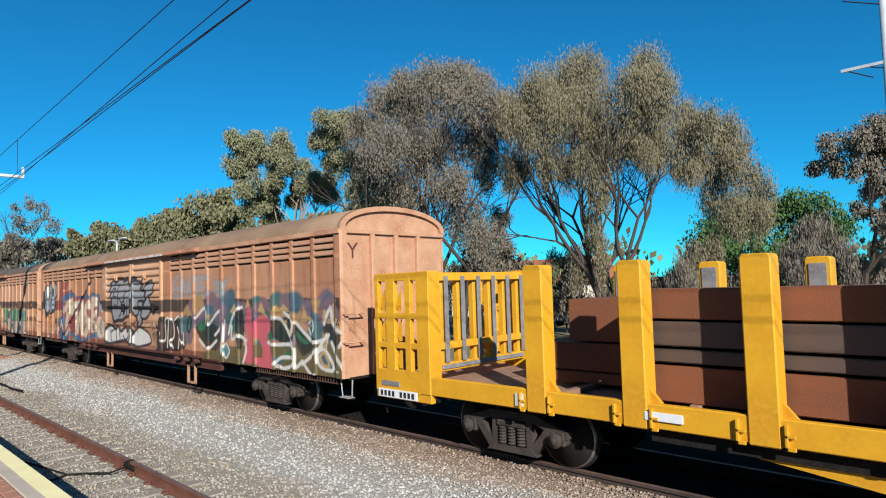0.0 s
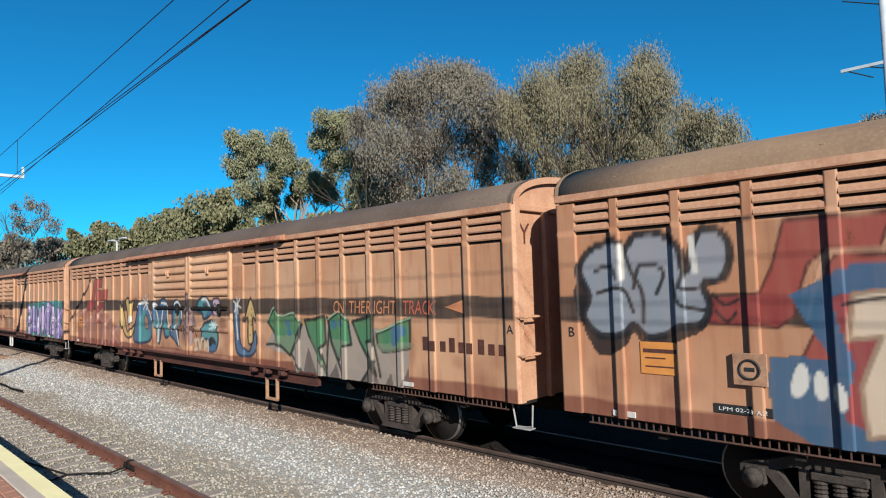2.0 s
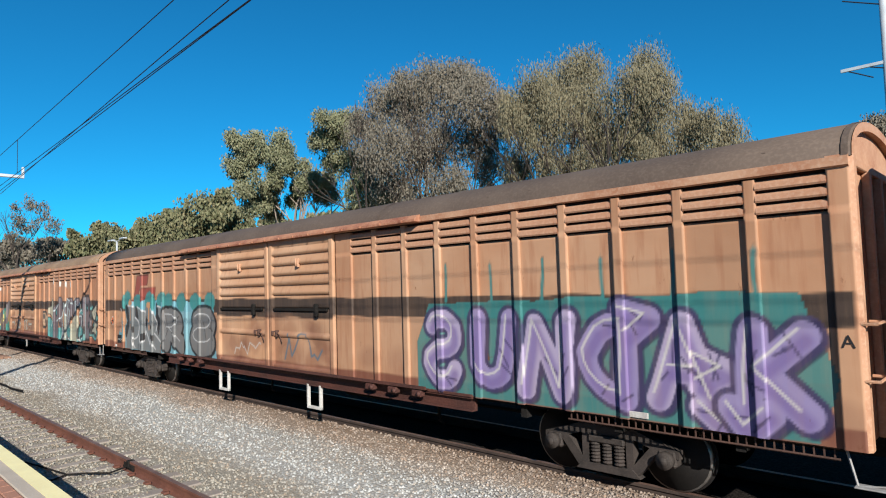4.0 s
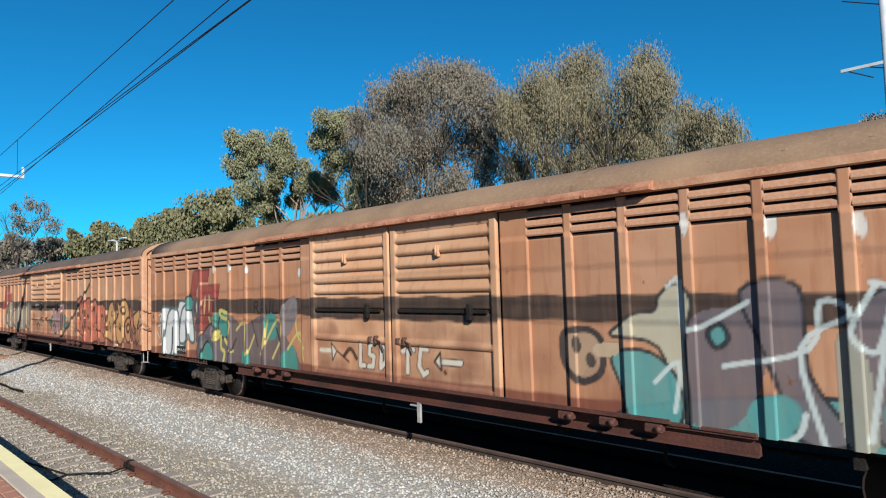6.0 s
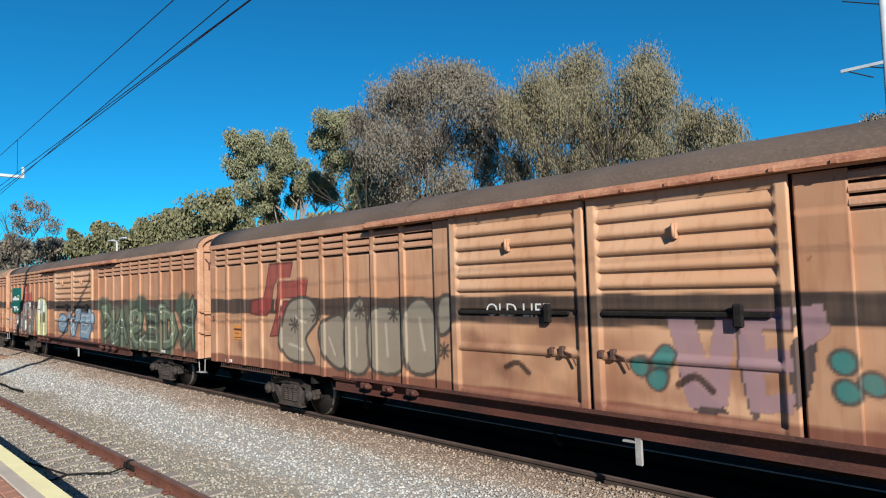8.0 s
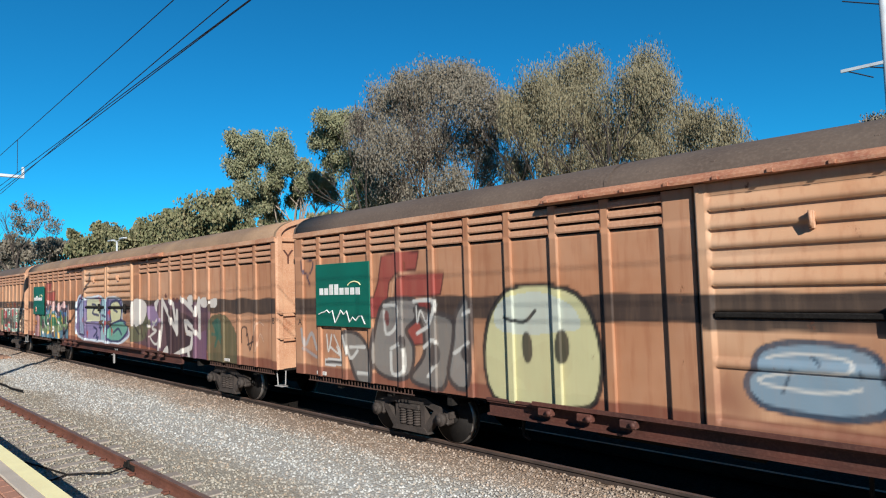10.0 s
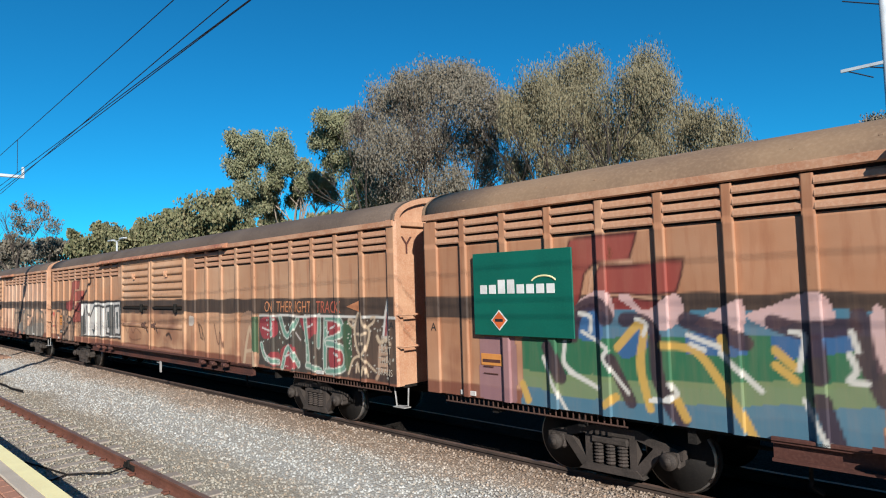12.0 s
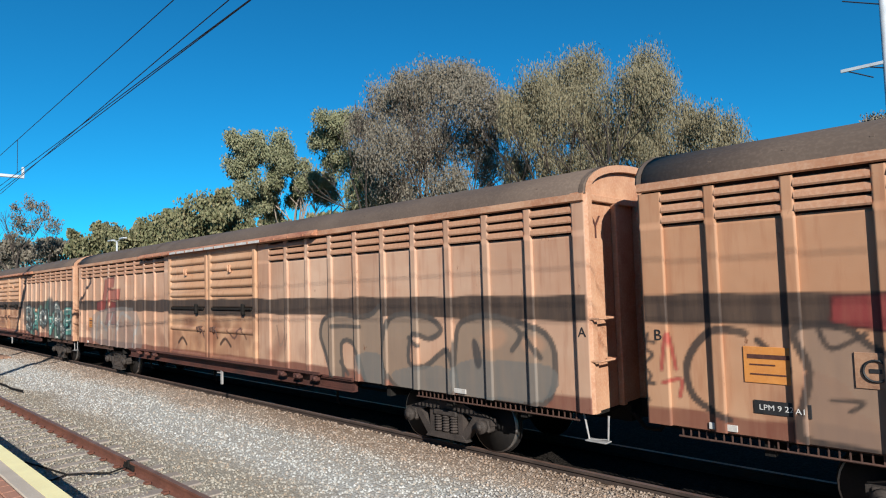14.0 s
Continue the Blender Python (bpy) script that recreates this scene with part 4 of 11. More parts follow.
# letter-like stroke forms in a unit box
FORMS = {
    "P": [[(0.15, 0), (0.2, 1)], arc(0.35, 0.7, 0.45, 0.28, 110, -110)],
    "R": [[(0.15, 0), (0.15, 1)], arc(0.3, 0.72, 0.45, 0.26, 110, -100), [(0.35, 0.45), (0.9, 0)]],
    "S": [arc(0.5, 0.74, 0.36, 0.25, 30, 250) + arc(0.5, 0.25, 0.38, 0.25, 80, -160)],
    "E": [[(0.85, 0.98), (0.2, 0.95), (0.15, 0.03), (0.9, 0.05)], [(0.2, 0.5), (0.7, 0.55)]],
    "N": [[(0.1, 0), (0.15, 1), (0.8, 0.05), (0.9, 1)]],
    "M": [[(0.05, 0), (0.15, 1), (0.5, 0.3), (0.85, 1), (0.95, 0)]],
    "A": [[(0.05, 0), (0.5, 1), (0.95, 0)], [(0.28, 0.38), (0.75, 0.4)]],
    "O": [arc(0.5, 0.5, 0.36, 0.42, 0, 360, 14)],
    "C": [arc(0.55, 0.5, 0.4, 0.42, 50, 310, 12)],
    "U": [[(0.1, 1), (0.12, 0.4)] + arc(0.5, 0.38, 0.38, 0.34, 180, 360) + [(0.9, 1)]],
    "K": [[(0.15, 0), (0.15, 1)], [(0.85, 1), (0.25, 0.5), (0.9, 0)]],
    "T": [[(0.0, 0.95), (1.0, 0.98)], [(0.5, 0.95), (0.48, 0)]],
    "I": [[(0.5, 0), (0.5, 1)]],
    "D": [[(0.15, 0.02), (0.15, 0.98)] + arc(0.2, 0.5, 0.65, 0.46, 90, -90) + [(0.15, 0.02)]],
    "Z": [[(0.1, 0.95), (0.9, 0.95), (0.1, 0.05), (0.95, 0.05)]],
    "B": [[(0.15, 0), (0.15, 1)] + arc(0.3, 0.76, 0.4, 0.23, 90, -90) + arc(0.3, 0.27, 0.5, 0.26, 90, -90) + [(0.15, 0.01)]],
    "G": [arc(0.5, 0.5, 0.4, 0.42, 50, 340, 12) + [(0.9, 0.45), (0.55, 0.45)]],
    "W": [[(0.02, 1), (0.25, 0.02), (0.5, 0.7), (0.75, 0.02), (0.98, 1)]],
    "X": [[(0.1, 0), (0.9, 1)], [(0.1, 1), (0.9, 0)]],
    "Y": [[(0.1, 1), (0.5, 0.5), (0.9, 1)], [(0.5, 0.5), (0.5, 0)]],
    "V": [[(0.05, 1), (0.5, 0.02), (0.95, 1)]],
    "L": [[(0.2, 1), (0.2, 0.05), (0.9, 0.05)]],
    "H": [[(0.12, 0), (0.12, 1)], [(0.88, 0), (0.88, 1)], [(0.12, 0.5), (0.88, 0.5)]],
    "~": [[(0, 0.2), (0.3, 0.9), (0.5, 0.2), (0.75, 0.85), (1, 0.1)]],
    "<": [[(0.9, 1), (0.1, 0.55), (0.9, 0.4), (0.3, 0)], [(0.0, 0.2), (0.5, 0.9)]],
}


def piece(cv, forms, x0, x1, z0, z1, fill, line, weight=0.2, edge=0.06, shine=None, halo=None, halo_w=0.12, slant=0.0, wild=0.06, cover=0.92, fill2=None, block=0.05, plain=False):
    """A row of sprayed letter forms: halo, outline, fill and shine."""
    n = len(forms)
    w = (x1 - x0) / n * 1.06
    x0 -= (x1 - x0) * 0.02
    rows = []
    for i, ch in enumerate(forms):
        if ch == " ":
            continue
        zz0, zz1 = z0 + cv.rng.uniform(0, wild) * 1.5, z1 - cv.rng.uniform(0, wild) * 1.5
        tilt = slant + cv.rng.uniform(-wild, wild)
        # flipped forms keep the rhythm of lettering without spelling anything
        flip_x = not plain and cv.rng.random() < 0.55
        flip_z = not plain and cv.rng.random() < 0.5
        shift = 0 if plain else cv.rng.uniform(-0.06, 0.06)
        for line_pts in FORMS[ch]:
            pts = []
            for px, pz in line_pts:
                px, pz = (1 - px if flip_x else px) + shift, 1 - pz if flip_z else pz
                pz2 = zz0 + weight / 2 + pz * (zz1 - zz0 - weight)
                px2 = x0 + i * w + weight / 2 + px * (w - weight * 0.8) + tilt * (pz - 0.5) + cv.rng.uniform(-wild, wild) * 0.35
                pts.append((px2, pz2))
            rows.append((i, pts))
            if not plain and weight < 0.4 and cv.rng.random() < 0.6:
                (ax, az), (bx, bz) = pts[-2], pts[-1]
                d = math.hypot(bx - ax, bz - az) + 1e-6
                ux, uz = (bx - ax) / d, (bz - az) / d
                k = weight * cv.rng.uniform(0.8, 1.5)
                tip = (bx + ux * k, min(max(bz + uz * k, z0), z1))
                rows.append((i, [(bx - uz * k * 0.5, bz + ux * k * 0.5), tip, (bx + uz * k * 0.5, bz - ux * k * 0.5)]))
    if line is not None and block:
        for _, pts in rows:
            cv.stroke([(a + block, b - block * 0.8) for a, b in pts], weight + edge * 1.4, np.asarray(line) * 0.6, cover * 0.9)
    if halo is not None:
        for _, pts in rows:
            cv.stroke(pts, weight + edge * 2 + halo_w * 2, halo, cover, 0.06)
    for i in sorted({r[0] for r in rows}):
        mine = [p for k, p in rows if k == i]
        if line is not None:
            for pts in mine:
                cv.stroke(pts, weight + edge * 2.6, line, cover)
        colour = fill[i % len(fill)] if isinstance(fill, list) else fill
        if colour is not None:
            for pts in mine:
                cv.stroke(pts, weight, colour, cover)
            if fill2 is not None:
                for pts in mine:
                    low = [(a, b - weight * 0.22) for a, b in pts]
                    cv.stroke(low, weight * 0.5, fill2[i % len(fill2)], 0.75, 0.08)
            for pts in mine:
                if line is not None and len(pts) > 1:
                    for _ in range(3):
                        k = cv.rng.randrange(len(pts) - 1)
                        (ax, az), (bx, bz) = pts[k], pts[k + 1]
                        f = cv.rng.uniform(0.2, 0.8)
                        px, pz = ax + (bx - ax) * f, az + (bz - az) * f
                        dx, dz = cv.rng.uniform(-1, 1) * weight * 0.55, cv.rng.uniform(-1, 1) * weight * 0.55
                        cv.stroke([(px - dx, pz - dz), (px + dx * 0.4, pz + dz)], 0.028, line, 0.85)
        if shine is not None:
            for pts in mine:
                cv.stroke([(a - weight * 0.22, b + weight * 0.2) for a, b in pts], 0.03, shine, 0.8)


def scribble(cv, x, z, w, h, colour, n=5, width=0.03):
    pts = [(x, z)]
    for i in range(n * 3):
        pts.append((x + w * (i + 1) / (n * 3) + cv.rng.uniform(-0.06, 0.06), z + cv.rng.uniform(0, h)))
    cv.stroke(pts, width, colour, 0.85)


def red_mark(cv, x=1.88, cover=0.85):
    """The faded red block mark painted on each van."""
    red, dark = lin(150, 42, 42), lin(84, 36, 32)
    for outline in ([(0.0, 2.43), (0.51, 2.46), (0.66, 2.75), (0.77, 3.2), (1.18, 3.23), (1.72, 3.22), (1.62, 2.91), (1.12, 2.87), (0.97, 2.74), (0.85, 2.24), (0.66, 2.09), (-0.04, 2.14)],
                    [(0.8, 1.66), (1.04, 2.11), (1.14, 2.73), (1.24, 2.83), (2.28, 2.85), (2.18, 2.49), (1.33, 2.47), (1.22, 2.07), (1.99, 2.04), (2.01, 1.69)],
                    [(1.35, 2.42), (2.01, 2.41), (1.98, 2.08), (1.25, 2.09)]):
        cv.poly([(x + a, b) for a, b in outline], red, cover, dark, 0.03)
    for path in ([(0.98, 2.22), (1.08, 2.73), (1.16, 2.84), (1.65, 2.88)], [(1.22, 2.07), (1.32, 2.45), (2.02, 2.44)]):
        cv.stroke([(x + a, b) for a, b in path], 0.035, lin(205, 150, 115), 0.8)


def arch(n=16, w=1.42, rise=0.50, z0=EAVE):
    """The roof's outline across the van."""
    pts = []
    for i in range(n + 1):
        a = math.pi * (1 - i / n)
        y = w * math.cos(a)
        pts.append((y, z0 + rise * (math.sin(a) ** 0.9)))
    return pts


def van_roof():
    bm = bmesh.new()
    outer, inner = arch(), arch(16, 1.38, 0.46)
    xs = [REAR - 0.03 + (LEN - REAR + 0.05) * i / 14 for i in range(15)]
    rings = [[bm.verts.new((x, y, z + 0.004 * math.sin(i * 2.1 + y * 4))) for y, z in outer] for i, x in enumerate(xs)]
    for r0, r1 in zip(rings, rings[1:]):
        for i in range(16):
            bm.faces.new((r0[i], r1[i], r1[i + 1], r0[i + 1])).smooth = True
    lo = [[bm.verts.new((x, y, z)) for y, z in inner] for x in (xs[0], xs[-1])]
    for ring, inn in ((rings[0], lo[0]), (rings[-1], lo[1])):
        for i in range(16):
            bm.faces.new((ring[i], ring[i + 1], inn[i + 1], inn[i]))
    # seams and bolt heads along the sheets
    for i in range(1, 28):
        x = i * LEN / 28
        for side in (-1, 1):
            box(bm, x - 0.025, x + 0.025, side * 1.345 - 0.02, side * 1.345 + 0.02, EAVE + 0.11, EAVE + 0.165, 0.008)
    for x in (REAR + 0.02, 7.1, 14.3, LEN - 0.03):
        a, b = arch(16, 1.43, 0.512), arch(16, 1.43, 0.512)
        r0 = [bm.verts.new((x - 0.03, y, z)) for y, z in a]
        r1 = [bm.verts.new((x + 0.03, y, z)) for y, z in b]
        for i in range(16):
            bm.faces.new((r0[i], r1[i], r1[i + 1], r0[i + 1]))
    bmesh.ops.recalc_face_normals(bm, faces=bm.faces[:])
    return bm


def end_wall():
    """One end of a van, facing +x at x = 0: wall, arched head, beam and frame."""
    bm = bmesh.new()
    outline = [(-1.40, SILL)] + [(y * 0.985, z) for y, z in arch(16, 1.42, 0.49)] + [(1.40, SILL)]
    prism(bm, outline, "x", -0.06, -0.04)
    # rim of the arch
    a, b = arch(16, 1.42, 0.50), arch(16, 1.30, 0.40, EAVE)
    lo = [bm.verts.new((0.03, y, z)) for y, z in a]
    hi = [bm.verts.new((0.03, y, z)) for y, z in b]
    back = [bm.verts.new((-0.04, y, z)) for y, z in b]
    for i in range(16):
        bm.faces.new((lo[i], lo[i + 1], hi[i + 1], hi[i]))
        bm.faces.new((hi[i], hi[i + 1], back[i + 1], back[i]))
    return bm


def end_beam():
    return box(bmesh.new(), -0.04, 0.02, -1.40, 1.40, EAVE - 0.09, EAVE + 0.0, 0.01)


def end_rib():
    return box(bmesh.new(), -0.04, 0.045, -0.05, 0.05, SILL, EAVE - 0.09, 0.012)


def end_corner():
    bm = bmesh.new()
    prism(bm, [(-0.20, -1.418), (0.0, -1.418), (0.035, -1.38), (0.035, -1.27), (-0.05, -1.27), (-0.05, -1.30), (-0.20, -1.30)], "z", SILL, EAVE + 0.02)
    return bm


def louvre_slat(w):
    """One sloping slat, w wide."""
    bm = bmesh.new()
    prism(bm, [(-0.045, 0.0), (-0.055, 0.02), (-0.045, 0.075), (0.0, 0.105), (0.012, 0.095), (-0.025, 0.06), (-0.03, 0.02)], "x", 0.0, w)
    return bm


def bogie_frame():
    """A cast side frame with two openings, spring nest and axle boxes, outline in (x, z)."""
    bm = bmesh.new()
    y0, y1 = -0.07, 0.07
    top = [(-0.96, 0.56), (-0.62, 0.66), (-0.40, 0.74), (0.40, 0.74), (0.62, 0.66), (0.96, 0.56), (0.96, 0.46), (0.66, 0.53), (0.36, 0.62), (-0.36, 0.62), (-0.66, 0.53), (-0.96, 0.46)]
    prism(bm, top, "y", y0, y1)
    for s in (-1, 1):
        diag = [(s * 0.74, 0.55), (s * 0.60, 0.56), (s * 0.30, 0.22), (s * 0.42, 0.16)]
        prism(bm, diag if s > 0 else diag[::-1], "y", y0, y1)
        post = [(s * 0.37, 0.66), (s * 0.27, 0.66), (s * 0.27, 0.2), (s * 0.37, 0.2)]
        prism(bm, post if s > 0 else post[::-1], "y", y0, y1)
        box(bm, s * 0.81 - 0.12, s * 0.81 + 0.12, -0.09, 0.09, 0.35, 0.56, 0.03)
        bar(bm, (s * 0.81, -0.17, 0.445), (s * 0.81, -0.08, 0.445), 0.105, 14)
        bar(bm, (s * 0.81, -0.20, 0.445), (s * 0.81, -0.16, 0.445), 0.055, 10)
    prism(bm, [(-0.46, 0.14), (0.46, 0.14), (0.36, 0.24), (-0.36, 0.24)], "y", y0 - 0.02, y1)
    return bm


def coil_spring():
    """One coil spring, turned about its axis."""
    bm = bmesh.new()
    rings = []
    for i in range(13):
        r = 0.075 if i % 2 else 0.05
        rings.append([bm.verts.new((r * math.cos(2 * math.pi * j / 10), -0.05 + r * math.sin(2 * math.pi * j / 10), 0.25 + i * 0.022)) for j in range(10)])
    for p, q in zip(rings, rings[1:]):
        for j in range(10):
            bm.faces.new((p[j], p[(j + 1) % 10], q[(j + 1) % 10], q[j]))
    return bm


def spring_cap():
    return box(bmesh.new(), -0.26, 0.26, -0.11, 0.08, 0.51, 0.61, 0.02)


def bogie_bolster():
    bm = bmesh.new()
    box(bm, -0.22, 0.22, -0.95, 0.95, 0.50, 0.80, 0.03)
    box(bm, -0.35, 0.35, -0.35, 0.35, 0.78, 0.90, 0.02)
    for s in (-1, 1):
        box(bm, s * 0.36 - 0.04, s * 0.36 + 0.04, -0.85, 0.85, 0.30, 0.40, 0.01)
    return bm


def axle():
    return bar(bmesh.new(), (0, -1.0, 0), (0, 1.0, 0), 0.075, 10)


def wheel():
    """A wheel on its axle, flange to the inside (towards +y), about y = 0."""
    bm = bmesh.new()
    for a, b, r, m in ((0.04, 0.07, 0.475, 0), (-0.06, 0.04, 0.445, 1), (-0.067, -0.055, 0.425, 0), (-0.11, -0.06, 0.12, 0)):
        bar(bm, (0, a, 0), (0, b, 0), r, 28, mat=m)
    return bm


def make_bogie(parent, x, half=0.81):
    bog = new("bogie")
    bog.parent = parent
    bog.location = (x, 0, 0)
    for s in (-1, 1):
        turned = pose(0, s * 1.0, 0, 0, 0, 0 if s < 0 else 180)
        part("side_frame", shared("side_frame", bogie_frame, BOGIE), None, bog, m=turned)
        part("spring_cap", shared("spring_cap", spring_cap, BOGIE), None, bog, m=turned)
        for k in (-0.17, 0.0, 0.17):
            part("coil_spring", shared("coil_spring", coil_spring, BOGIE), None, bog, m=turned @ pose(k, 0, 0))
    part("bolster", shared("bolster", bogie_bolster, UNDER), None, bog)
    sets = []
    for s in (-1, 1):
        w = part("wheelset", shared("wheelset", axle, WHEEL), None, parent, m=pose(x + s * half, 0, 0.445))
        for side in (-1, 1):
            part("wheel", shared("wheel", wheel, [WHEEL, TREAD]), None, w, m=pose(0, side * 0.755, 0, 0, 0, 0 if side < 0 else 180))
        sets.append(w)
    return sets


def underframe():
    bm = bmesh.new()
    box(bm, 0.05, LEN - 0.05, -0.30, 0.30, 0.66, 0.95)
    box(bm, 0.05, LEN - 0.05, -1.30, 1.30, 0.90, 0.99)
    for x in np.linspace(1.2, LEN - 1.2, 14):
        box(bm, x - 0.05, x + 0.05, -1.28, 1.28, 0.74, 0.92)
    return bm


def brake_gear():
    bm = bmesh.new()
    bar(bm, (6.4, -0.55, 0.66), (7.6, -0.55, 0.66), 0.20, 14)
    box(bm, 8.2, 8.6, -0.75, -0.45, 0.50, 0.86, 0.03)
    bar(bm, (4.4, -0.35, 0.58), (17.0, -0.35, 0.58), 0.03, 6)
    bar(bm, (4.6, 0.45, 0.55), (16.8, 0.45, 0.55), 0.03, 6)
    box(bm, 12.3, 13.6, -0.7, 0.1, 0.48, 0.80, 0.03)
    for x in (5.2, 9.6, 15.1):
        bar(bm, (x, -0.8, 0.9), (x, -0.8, 0.36), 0.025, 6)
        bar(bm, (x, -0.8, 0.36), (x + 0.12, -0.8, 0.30), 0.03, 6)
    return bm


def brake_pipe_fence():
    """Short verticals hung under the sill at a van's end."""
    bm = bmesh.new()
    x0, x1, y = 0.0, 3.1, -1.33
    bar(bm, (x0, y, 0.94), (x1, y, 0.94), 0.012, 5)
    bar(bm, (x0, y, 0.83), (x1, y, 0.83), 0.014, 5)
    n = int((x1 - x0) / 0.09)
    for i in range(n):
        x = x0 + (i + 0.5) * (x1 - x0) / n
        bar(bm, (x, y, 0.84), (x, y, 0.94), 0.010, 4)
    return bm


def sill_beam():
    """Red sole bar below the doors, with the lower door rail."""
    bm = bmesh.new()
    prism(bm, [(-1.40, 0.95), (-1.40, 0.92), (-1.34, 0.92), (-1.34, 0.76), (-1.40, 0.76), (-1.40, 0.73), (-1.28, 0.73), (-1.28, 0.97)], "x", 5.0, 16.4)
    box(bm, 5.0, 16.4, -1.42, -1.30, 0.945, 0.985, 0.006)
    return bm


def door_rail():
    bm = bmesh.new()
    prism(bm, [(-1.43, 0.985), (-1.52, 0.985), (-1.52, 1.035), (-1.49, 1.035), (-1.49, 1.0), (-1.43, 1.0)], "x", 5.9, 15.5)
    for x in (6.1, 6.7, 7.3, 14.1, 14.7, 15.3):
        box(bm, x - 0.11, x + 0.11, -1.53, -1.42, 0.86, 0.965, 0.015)
        bar(bm, (x + 0.07, -1.56, 0.91), (x + 0.07, -1.50, 0.91), 0.04, 10)
    return bm


def gutter():
    bm = bmesh.new()
    prism(bm, [(-1.42, 3.685), (-1.455, 3.70), (-1.455, 3.79), (-1.40, 3.80), (-1.39, 3.69)], "x", REAR, LEN)
    return bm


def door_track():
    """Rusty hood over the doors and the panels beside them."""
    bm = bmesh.new()
    prism(bm, [(-1.44, 3.70), (-1.58, 3.70), (-1.58, 3.735), (-1.50, 3.80), (-1.44, 3.82)], "x", 6.2, 15.42)
    for i in range(17):
        x = 6.3 + i * 0.55
        box(bm, x - 0.03, x + 0.03, -1.60, -1.575, 3.70, 3.745, 0.004)
    return bm


def step_loop(tall=0.42, wide=0.42, r=0.028):
    bm = bmesh.new()
    for a, b in (((0, 0), (0, -tall)), ((wide, 0), (wide, -tall)), ((0, -tall), (wide, -tall))):
        xa, xb = sorted((a[0], b[0]))
        za, zb = sorted((a[1], b[1]))
        box(bm, xa - r, xb + r, -0.03, 0.03, za - r, zb + r, 0.006)
    return bm


def hanger():
    """A short flat hanger under the sill."""
    bm = bmesh.new()
    box(bm, -0.045, 0.045, -0.02, 0.02, -0.32, 0.02, 0.008)
    box(bm, -0.20, -0.03, -0.03, 0.02, -0.06, -0.035, 0.004)
    return bm


def corner_step():
    bm = bmesh.new()
    tube(bm, [(0.36, 0, 0.0), (0.34, 0, -0.30), (0.08, -0.02, -0.33), (0.0, 0, 0.0)], 0.014, 6)
    box(bm, 0.06, 0.36, -0.10, 0.05, -0.335, -0.32, 0.004)
    return bm


def end_rung():
    return tube(bmesh.new(), [(0.0, -1.40, 0), (0.13, -1.40, 0), (0.13, -0.98, 0), (0.0, -0.98, 0)], 0.016, 6)


def coupler():
    bm = bmesh.new()
    box(bm, 0.0, 0.34, -0.10, 0.10, 0.70, 0.95, 0.02)
    box(bm, 0.28, 0.44, -0.16, 0.12, 0.66, 0.98, 0.04)
    tube(bm, [(0.0, -0.35, 0.8), (0.18, -0.36, 0.62), (0.36, -0.30, 0.60), (0.42, -0.2, 0.72)], 0.03, 6)
    return bm


def latch_bar():
    bm = bmesh.new()
    box(bm, 0.15, 2.12, Y_DOOR - 0.012, Y_DOOR + 0.03, 2.205, 2.265, 0.01)
    box(bm, 1.75, 1.86, Y_DOOR - 0.07, Y_DOOR, 2.10, 2.36, 0.02)
    return bm


def door_handle():
    bm = bmesh.new()
    box(bm, -0.028, 0.028, Y_DOOR - 0.035, Y_DOOR + 0.02, 3.10, 3.28, 0.008)
    bar(bm, (0, Y_DOOR - 0.06, 3.12), (0, Y_DOOR - 0.06, 3.28), 0.022, 8)
    return bm


def door_lock():
    bm = bmesh.new()
    box(bm, -0.035, 0.035, Y_DOOR - 0.045, Y_DOOR + 0.04, 1.66, 1.80, 0.012)
    tube(bm, [(0.03, Y_DOOR - 0.03, 1.74), (0.16, Y_DOOR - 0.04, 1.70), (0.22, Y_DOOR - 0.03, 1.56)], 0.012, 6)
    return bm


def lock_keeper():
    bm = bmesh.new()
    box(bm, -0.20, -0.13, Y_DOOR - 0.04, Y_DOOR + 0.04, 1.68, 1.78, 0.012)
    return bm


def text_on_side(parent, name, text, x, z, height, material, label, stretch=1.0, slant=0.0, fit=None):
    """Lettering that follows panels and ribs: the letters are cut where the side steps."""
    curve = bpy.data.curves.new(name, 'FONT')
    curve.body, curve.size, curve.resolution_u, curve.shear = text, height / 0.72, 3, slant
    holder = bpy.data.objects.new(name, curve)
    scene.collection.objects.link(holder)
    data = bpy.data.meshes.new_from_object(holder.evaluated_get(bpy.context.evaluated_depsgraph_get()))
    bpy.data.objects.remove(holder)
    bpy.data.curves.remove(curve)
    bm = bmesh.new()
    bm.from_mesh(data)
    bpy.data.meshes.remove(data)
    if fit:
        stretch = fit / max(v.co.x for v in bm.verts)
    for v in bm.verts:
        v.co = (x + v.co.x * stretch, 0, z + v.co.y)
    xs = [v.co.x for v in bm.verts]
    for _, a, b in side_segments():
        for cut in (a, b):
            if min(xs) < cut < max(xs):
                bmesh.ops.bisect_plane(bm, geom=bm.verts[:] + bm.edges[:] + bm.faces[:], plane_co=(cut, 0, 0), plane_no=(1, 0, 0))
    steps = [e for e in bm.edges if any(abs(e.verts[0].co.x - c) < 1e-4 and abs(e.verts[1].co.x - c) < 1e-4 for _, a, b in side_segments() for c in (a, b))]
    bmesh.ops.split_edges(bm, edges=steps)
    for f in bm.faces:
        y = side_depth(f.calc_center_median().x) - 0.006
        for v in f.verts:
            v.co.y = y
    return part(name, bm, material, parent, label)


VANS = []
WHEELSETS = []


